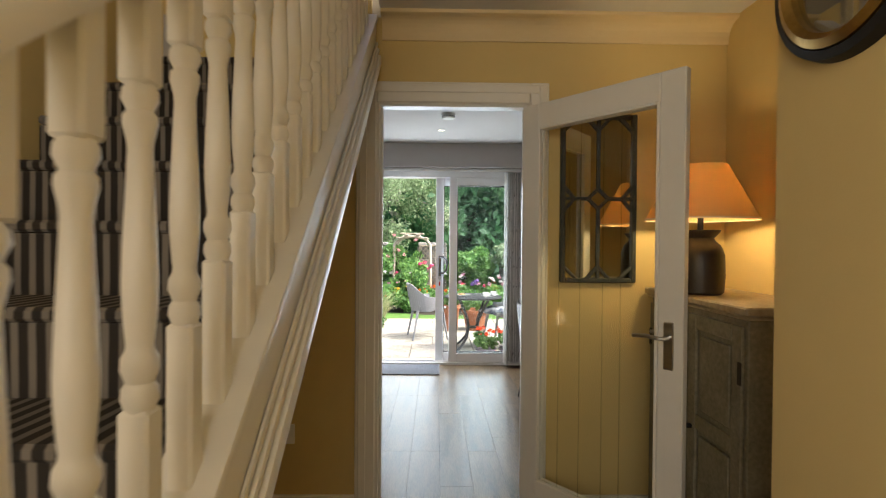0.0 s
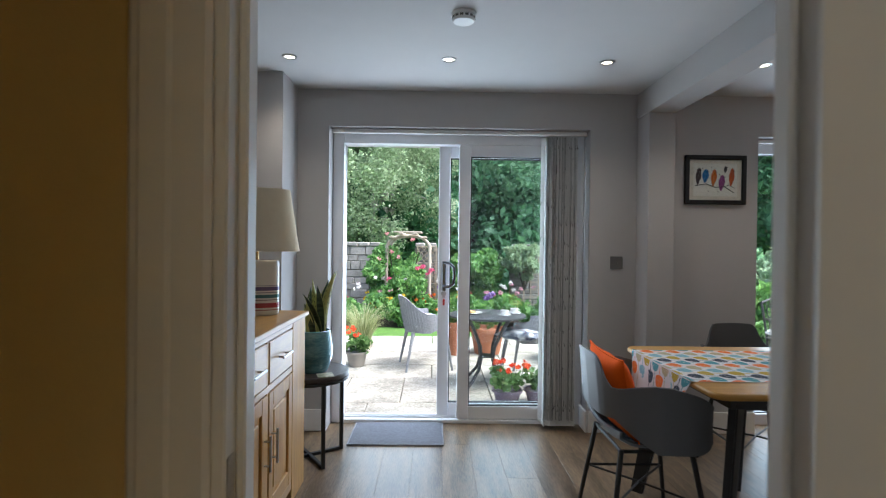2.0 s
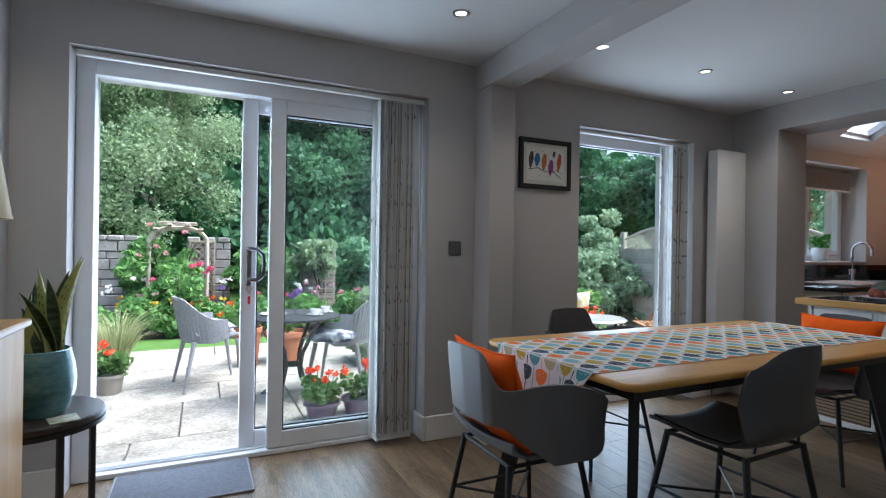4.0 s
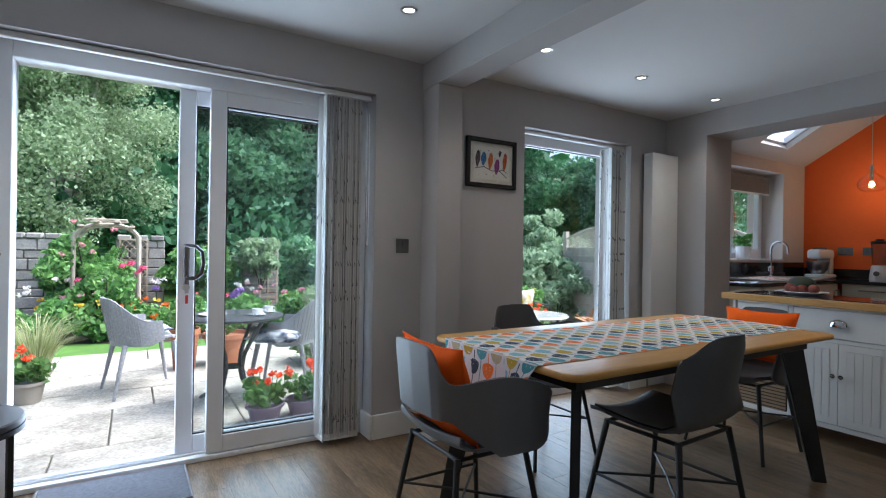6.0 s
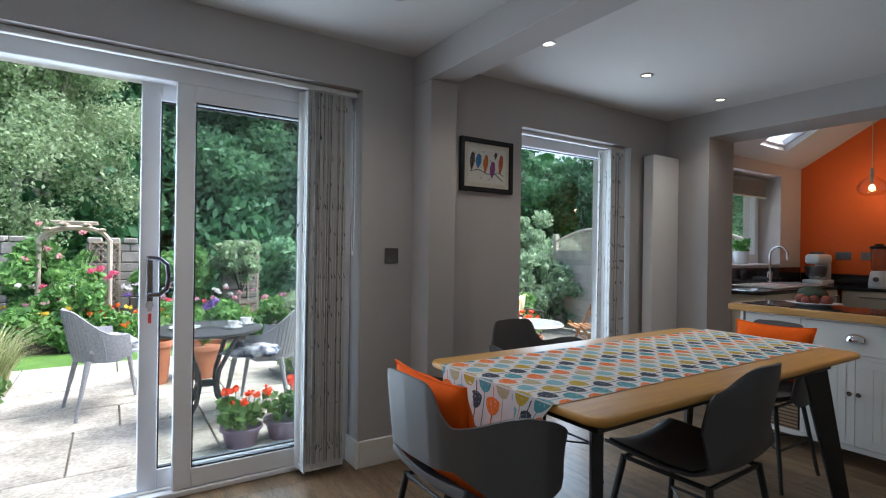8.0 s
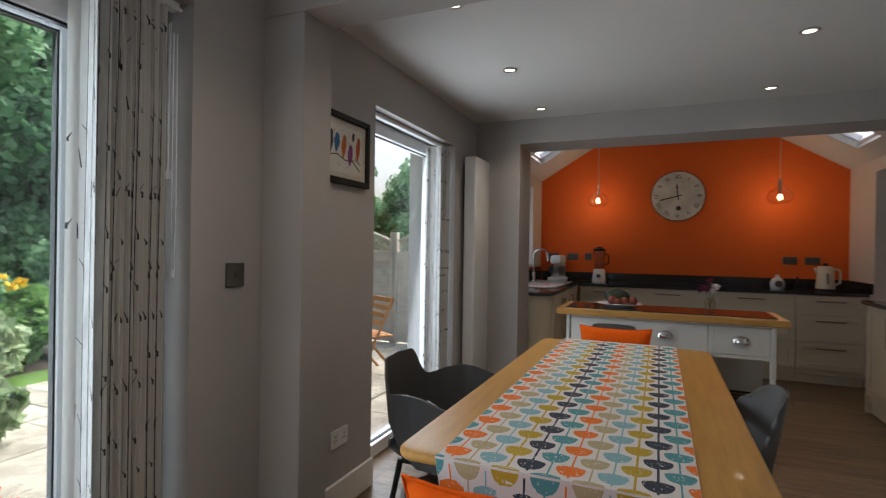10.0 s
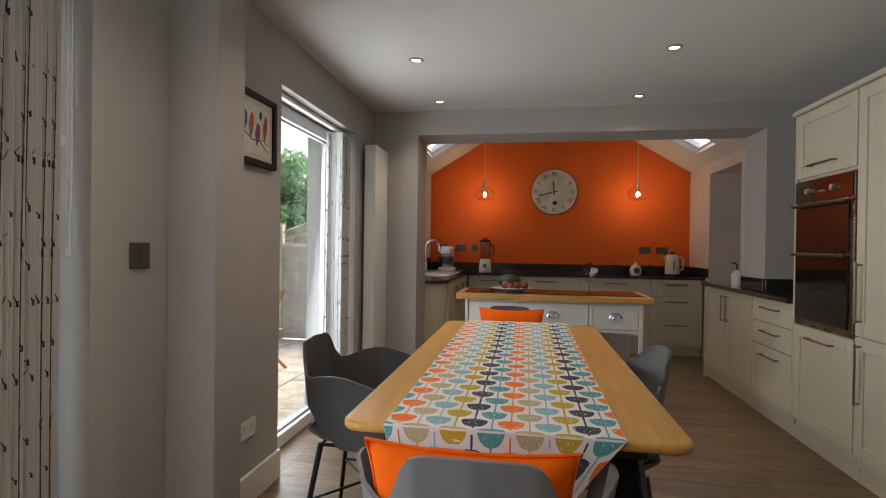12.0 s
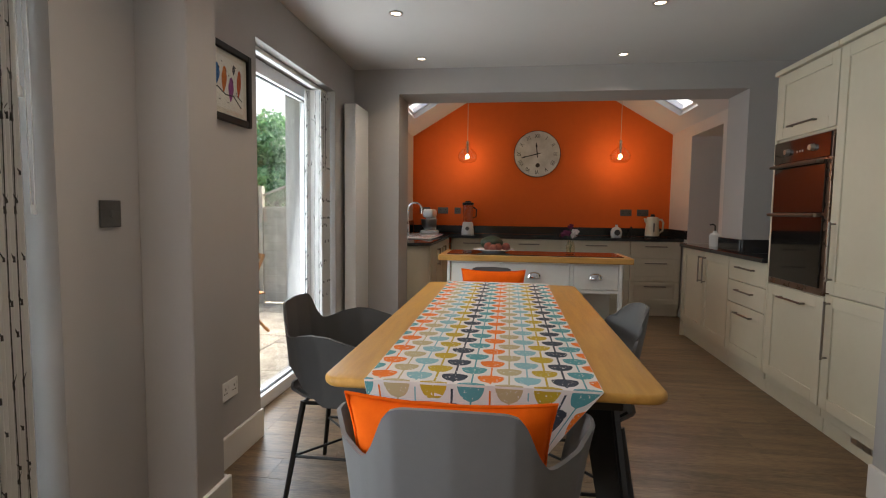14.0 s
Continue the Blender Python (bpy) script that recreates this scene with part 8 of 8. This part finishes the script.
b.inputs["Roughness"].default_value = 0.9
tr, ms = nt.nodes.new("ShaderNodeBsdfTranslucent"), nt.nodes.new("ShaderNodeMixShader")
tr.inputs[0].default_value = (0.74, 0.47, 0.17, 1)
ms.inputs[0].default_value = 0.32
ln.new(b.outputs[0], ms.inputs[1])
ln.new(tr.outputs[0], ms.inputs[2])
ln.new(ms.outputs[0], nt.nodes["Material Output"].inputs["Surface"])
part("shade", turned([(0.226, 0.322), (0.104, 0.558), (0.102, 0.558), (0.224, 0.322)], 48), SHADE_GLOW, hl, "wide translucent linen shade")
part("shade_trim", turned([(0.2275, 0.320), (0.2275, 0.328), (0.223, 0.328), (0.223, 0.320), (0.2275, 0.320)], 48), SHADE_CREAM, hl)
part("bulb", turned([(0, 0.355), (0.02, 0.365), (0.03, 0.40), (0.022, 0.43), (0, 0.44)], 16), glow("hall_bulb", (1.0, 0.7, 0.32), 7), hl).visible_shadow = False
bulb_lamp("hall_lamp_light", 1.155, 2.20, CZ + 0.40, 2.1, (1.0, 0.73, 0.34), 0.035)

# round brass mirror
rm = thing("round_mirror", "round wall mirror in a black and brass frame", "mirror", (0.799, 0.97, 1.965))
tw = Matrix(((0, 0, -1, 0), (1, 0, 0, 0), (0, 1, 0, 0), (0, 0, 0, 1)))
BRASS = surf("aged_brass", (0.50, 0.33, 0.10), (0.34, 0.21, 0.06), 12, 0.3, 0.1, 60, metal=1.0)
part("outer_ring", turn_bm(turned([(0.165, 0.0), (0.195, 0.0), (0.19, 0.025), (0.172, 0.03), (0.165, 0.0)], 48), tw), BLACK, rm)
part("brass_ring", turn_bm(turned([(0.135, 0.004), (0.166, 0.004), (0.168, 0.032), (0.15, 0.04), (0.137, 0.026), (0.135, 0.004)], 48), tw), BRASS, rm, "aged brass ring")
part("mirror_glass", turn_bm(turned([(0, 0.008), (0.14, 0.008), (0.14, 0.012), (0, 0.012)], 40), tw), MIRROR, rm)
hf = thing("framed_picture", "small dark framed picture on the hall wall", "picture", (HXR - 0.001, 1.93, 1.72))
part("frame", boxes((-0.02, -0.15, -0.19, 0, -0.13, 0.19), (-0.02, 0.13, -0.19, 0, 0.15, 0.19), (-0.02, -0.13, 0.17, 0, 0.13, 0.19), (-0.02, -0.13, -0.19, 0, 0.13, -0.17), bevel=0.003), BLACK, hf)
part("print", boxes((-0.01, -0.131, -0.171, -0.002, 0.131, 0.171)), ART_PAPER, hf)

# tealight under the stairs
ts = thing("wall_shelf", "small white shelf on the wall under the stairs", "shelf", (-1.28, 2.25, 0.755))
part("board", one_box(-0.079, -0.10, -0.02, 0.07, 0.10, 0.0, 0.003), GLOSS_WHITE, ts)
th = thing("tealight_holder", "pale pierced tealight holder with a burning candle", "candle holder", (-1.28, 2.25, 0.7555))
part("holder", turned([(0, 0), (0.034, 0), (0.038, 0.006), (0.042, 0.095), (0.040, 0.095), (0.036, 0.008), (0, 0.005)], 24), glow("lit_pierced_glass", (1.0, 0.78, 0.45), 1.2), th, "frosted glass lit from inside")
part("flame", turned([(0, 0.018), (0.008, 0.026), (0.009, 0.034), (0.004, 0.048), (0, 0.058)], 12), glow("candle_flame", (1.0, 0.72, 0.35), 30), th, "candle flame")

# coats and rail
cr = thing("coat_rail", "cream wooden coat rail with pale hooks", "coat rail", (-0.74, HY0 - 0.001, 1.83))
RAILP = surf("cream_rail_paint", (0.72, 0.62, 0.45), (0.68, 0.58, 0.42), 5, 0.45)
part("board", one_box(-0.30, -0.02, -0.035, 0.235, 0, 0.035, 0.005), RAILP, cr)
for x in (-0.2, -0.09, 0.03, 0.14):
    part("hook", bar([(x, -0.02, 0.015), (x, -0.05, 0.02), (x, -0.075, 0.05), (x, -0.07, 0.085)], 0.006, 8, 0.004), CERAMIC, cr)
    part("lower_hook", bar([(x, -0.02, -0.01), (x, -0.045, -0.025), (x, -0.055, 0.0)], 0.006, 8), CERAMIC, cr)
for x in (-0.26, 0.2):
    part("screw", turn_bm(turned([(0, 0), (0.008, 0), (0.007, 0.003), (0, 0.003)], 12), pose(x, -0.02, 0, 90)), BLACK, cr)
RED = surf("crimson_coat_cloth", (0.30, 0.012, 0.025), (0.20, 0.008, 0.016), 10, 0.85, 0.35, 120, sheen=0.3)
ct = thing("coat", "crimson red coat hanging from the rail", "coat", (-1.02, HY0 - 0.09, 0.77))


def coat_body(u, v):
    a = 2 * math.pi * u
    w = 0.09 + 0.12 * min(1, (1 - v) * 4) + 0.03 * (1 - v)
    d = 0.045 + 0.05 * min(1, (1 - v) * 4)
    fold = 1 + 0.10 * math.sin(7 * a + 2.2 * v) * (1 - v)
    return (w * math.cos(a) * fold, d * math.sin(a) * fold, v * 1.05)


part("body", grid_mesh(coat_body, 56, 20), RED, ct, smooth=80)
for s in (-1, 1):
    def sleeve(u, v, s=s):
        a = 2 * math.pi * u
        r = 0.05 + 0.02 * v + 0.004 * math.sin(11 * v + 3 * a)
        return (s * (0.15 + 0.06 * (1 - v)) + r * math.cos(a), -0.045 - 0.03 * math.sin(3 * v) + r * 0.8 * math.sin(a), 0.18 + 0.72 * v)
    part("sleeve", grid_mesh(sleeve, 20, 18), RED, ct, smooth=80)
part("collar", turned([(0.085, 1.02), (0.10, 1.05), (0.085, 1.10), (0.07, 1.07), (0.075, 1.03)], 24, sx=1.0, sy=0.6), RED, ct)
part("zip", bar([(0.16, -0.115, 0.12), (0.15, -0.118, 0.30)], 0.006, 6), surf("grey_zip", (0.3, 0.28, 0.26), None, 40, 0.5, metal=0.5), ct)
part("button", turn_bm(turned([(0, 0), (0.018, 0), (0.016, 0.006), (0, 0.006)], 16), pose(-0.02, -0.125, 0.08, 90)), BLACK, ct)
bg = thing("shoulder_bag", "dark shoulder bag with a long strap on the rail", "bag", (-0.80, HY0 - 0.09, 0.95))
part("pouch", one_box(-0.06, -0.05, 0, 0.06, 0.05, 0.24, 0.02, None, 3), BLACK, bg)
part("strap", bar([(-0.05, 0.0, 0.23), (-0.03, 0.02, 0.6), (-0.005, 0.03, 0.86), (0.02, 0.02, 0.6), (0.05, 0.0, 0.23)], 0.008, 6), BLACK, bg)
plate("wall_socket", "white double wall socket on the yellow wall", "socket", (-0.75, HY0 - 0.001, 0.445), 0, 0.10, 0.10, WHITE_PLASTIC, "socket", 1)
plate("wall_socket", "white double wall socket with plugs on the yellow wall", "socket", (-0.93, HY0 - 0.001, 0.445), 0, 0.154, 0.10, WHITE_PLASTIC, "socket", 2)
pg = thing("charger", "dark plug with a coiled cable in the wall socket", "charger", (-0.96, HY0 - 0.03, 0.445))
part("plug", one_box(-0.03, -0.03, -0.03, 0.03, 0.018, 0.03, 0.006), BLACK, pg)
part("cable", bar([(0, -0.02, -0.03), (-0.03, -0.03, -0.12), (-0.01, -0.02, -0.25), (0.04, 0.0, -0.38), (0.08, 0.0, -0.43)], 0.004, 6), BLACK, pg)
pg = thing("charger", "white plug in the wall socket", "charger", (-0.885, HY0 - 0.03, 0.445))
part("plug", one_box(-0.026, -0.03, -0.03, 0.026, 0.018, 0.03, 0.006), WHITE_PLASTIC, pg)

# ---- floor boards ----
FLOOR_BED = surf("floor_underlay", (0.16, 0.125, 0.09), (0.12, 0.095, 0.07), 6, 0.8)
floor = setting("floor", boxes((-1.46, -1.7, -0.2, 0.92, HY0, -0.012), (0.92, 1.07, -0.2, 1.58, HY0, -0.012), (-1.46, HY0, -0.2, AX1, NY0 + 0.35, -0.012), (2.1, 1.7, -0.2, AX1, HY0, -0.012), (AX1, 1.6, -0.2, KX, KY1 + 0.1, -0.012)), FLOOR_BED, "pale oak laminate floor laid in long boards", "floor")
PW = 0.192
plank_mesh = {}
rg = random.Random(4)


def plank(x0, x1, y0, y1):
    key = (round(x1 - x0, 3), round(y1 - y0, 3))
    if key not in plank_mesh:
        ob = mesh_object("plank", boxes((-key[0] / 2 + 0.0002, -key[1] / 2 + 0.0002, -0.010, key[0] / 2 - 0.0002, key[1] / 2 - 0.0002, 0.0), bevel=0.0007), PLANK)
        plank_mesh[key] = ob.data
    else:
        ob = new("plank", plank_mesh[key])
    ob.location = ((x0 + x1) / 2, (y0 + y1) / 2, 0)
    ob.parent = floor


def lay(x0, x1, y0, y1, length=1.26):
    x = x0
    while x < x1 - 0.01:
        xe = min(x + PW, x1)
        y = y0
        first = rg.choice((0.3, 0.55, 0.8, 1.05))
        while y < y1 - 0.01:
            ye = min(y + first, y1)
            first = length
            plank(x, xe, y, ye)
            y = ye
        x = xe


lay(-1.36, 0.80, -1.6, HY0)
lay(0.80, HXR, 1.25, HY0)
lay(-0.285, 0.452, HY0, HY1)
lay(WX, 2.215, HY1, 5.685)
lay(2.215, AX1, 1.86, 5.685)
lay(AX1, 6.92, 2.16, 5.66)
lay(-0.82, 1.125, 5.685, 5.85)
lay(2.39, 3.66, 5.685, 5.87)

# ---- patio slabs ----
paving = setting("pavement", boxes((-3.1, NY1 + 0.02, -0.4, 8.9, 9.74, GZ - 0.026)), JOINT, "pale weathered sandstone patio paving", "pavement")
slab_mesh = {}
y = NY1 + 0.03
row = 0
while y < 9.7:
    d = (0.62, 0.9, 0.62, 0.75, 0.62)[row % 5]
    x = -3.05 - 0.3 * (row % 3)
    while x < 8.8:
        w = rg.choice((0.6, 0.9, 0.9, 1.2))
        key = (w, d)
        if key not in slab_mesh:
            ob = mesh_object("paving_slab", boxes((-w / 2 + 0.006, -d / 2 + 0.006, -0.03, w / 2 - 0.006, d / 2 - 0.006, 0), bevel=0.006), SLAB)
            slab_mesh[key] = ob.data
        else:
            ob = new("paving_slab", slab_mesh[key])
        ob.location = (x + w / 2, y + d / 2, GZ + rg.uniform(-0.003, 0.003))
        ob.parent = paving
        x += w
    y += d
    row += 1

# ---- survey units to metres ----
UNIT = 0.95
for me in bpy.data.meshes:
    me.transform(Matrix.Scale(UNIT, 4))
for ob in scene.objects:
    if ob.type != "CAMERA":
        ob.location = ob.location * UNIT
for lamp in bpy.data.lights:
    if lamp.type == "AREA":
        lamp.size, lamp.size_y = lamp.size * UNIT, lamp.size_y * UNIT
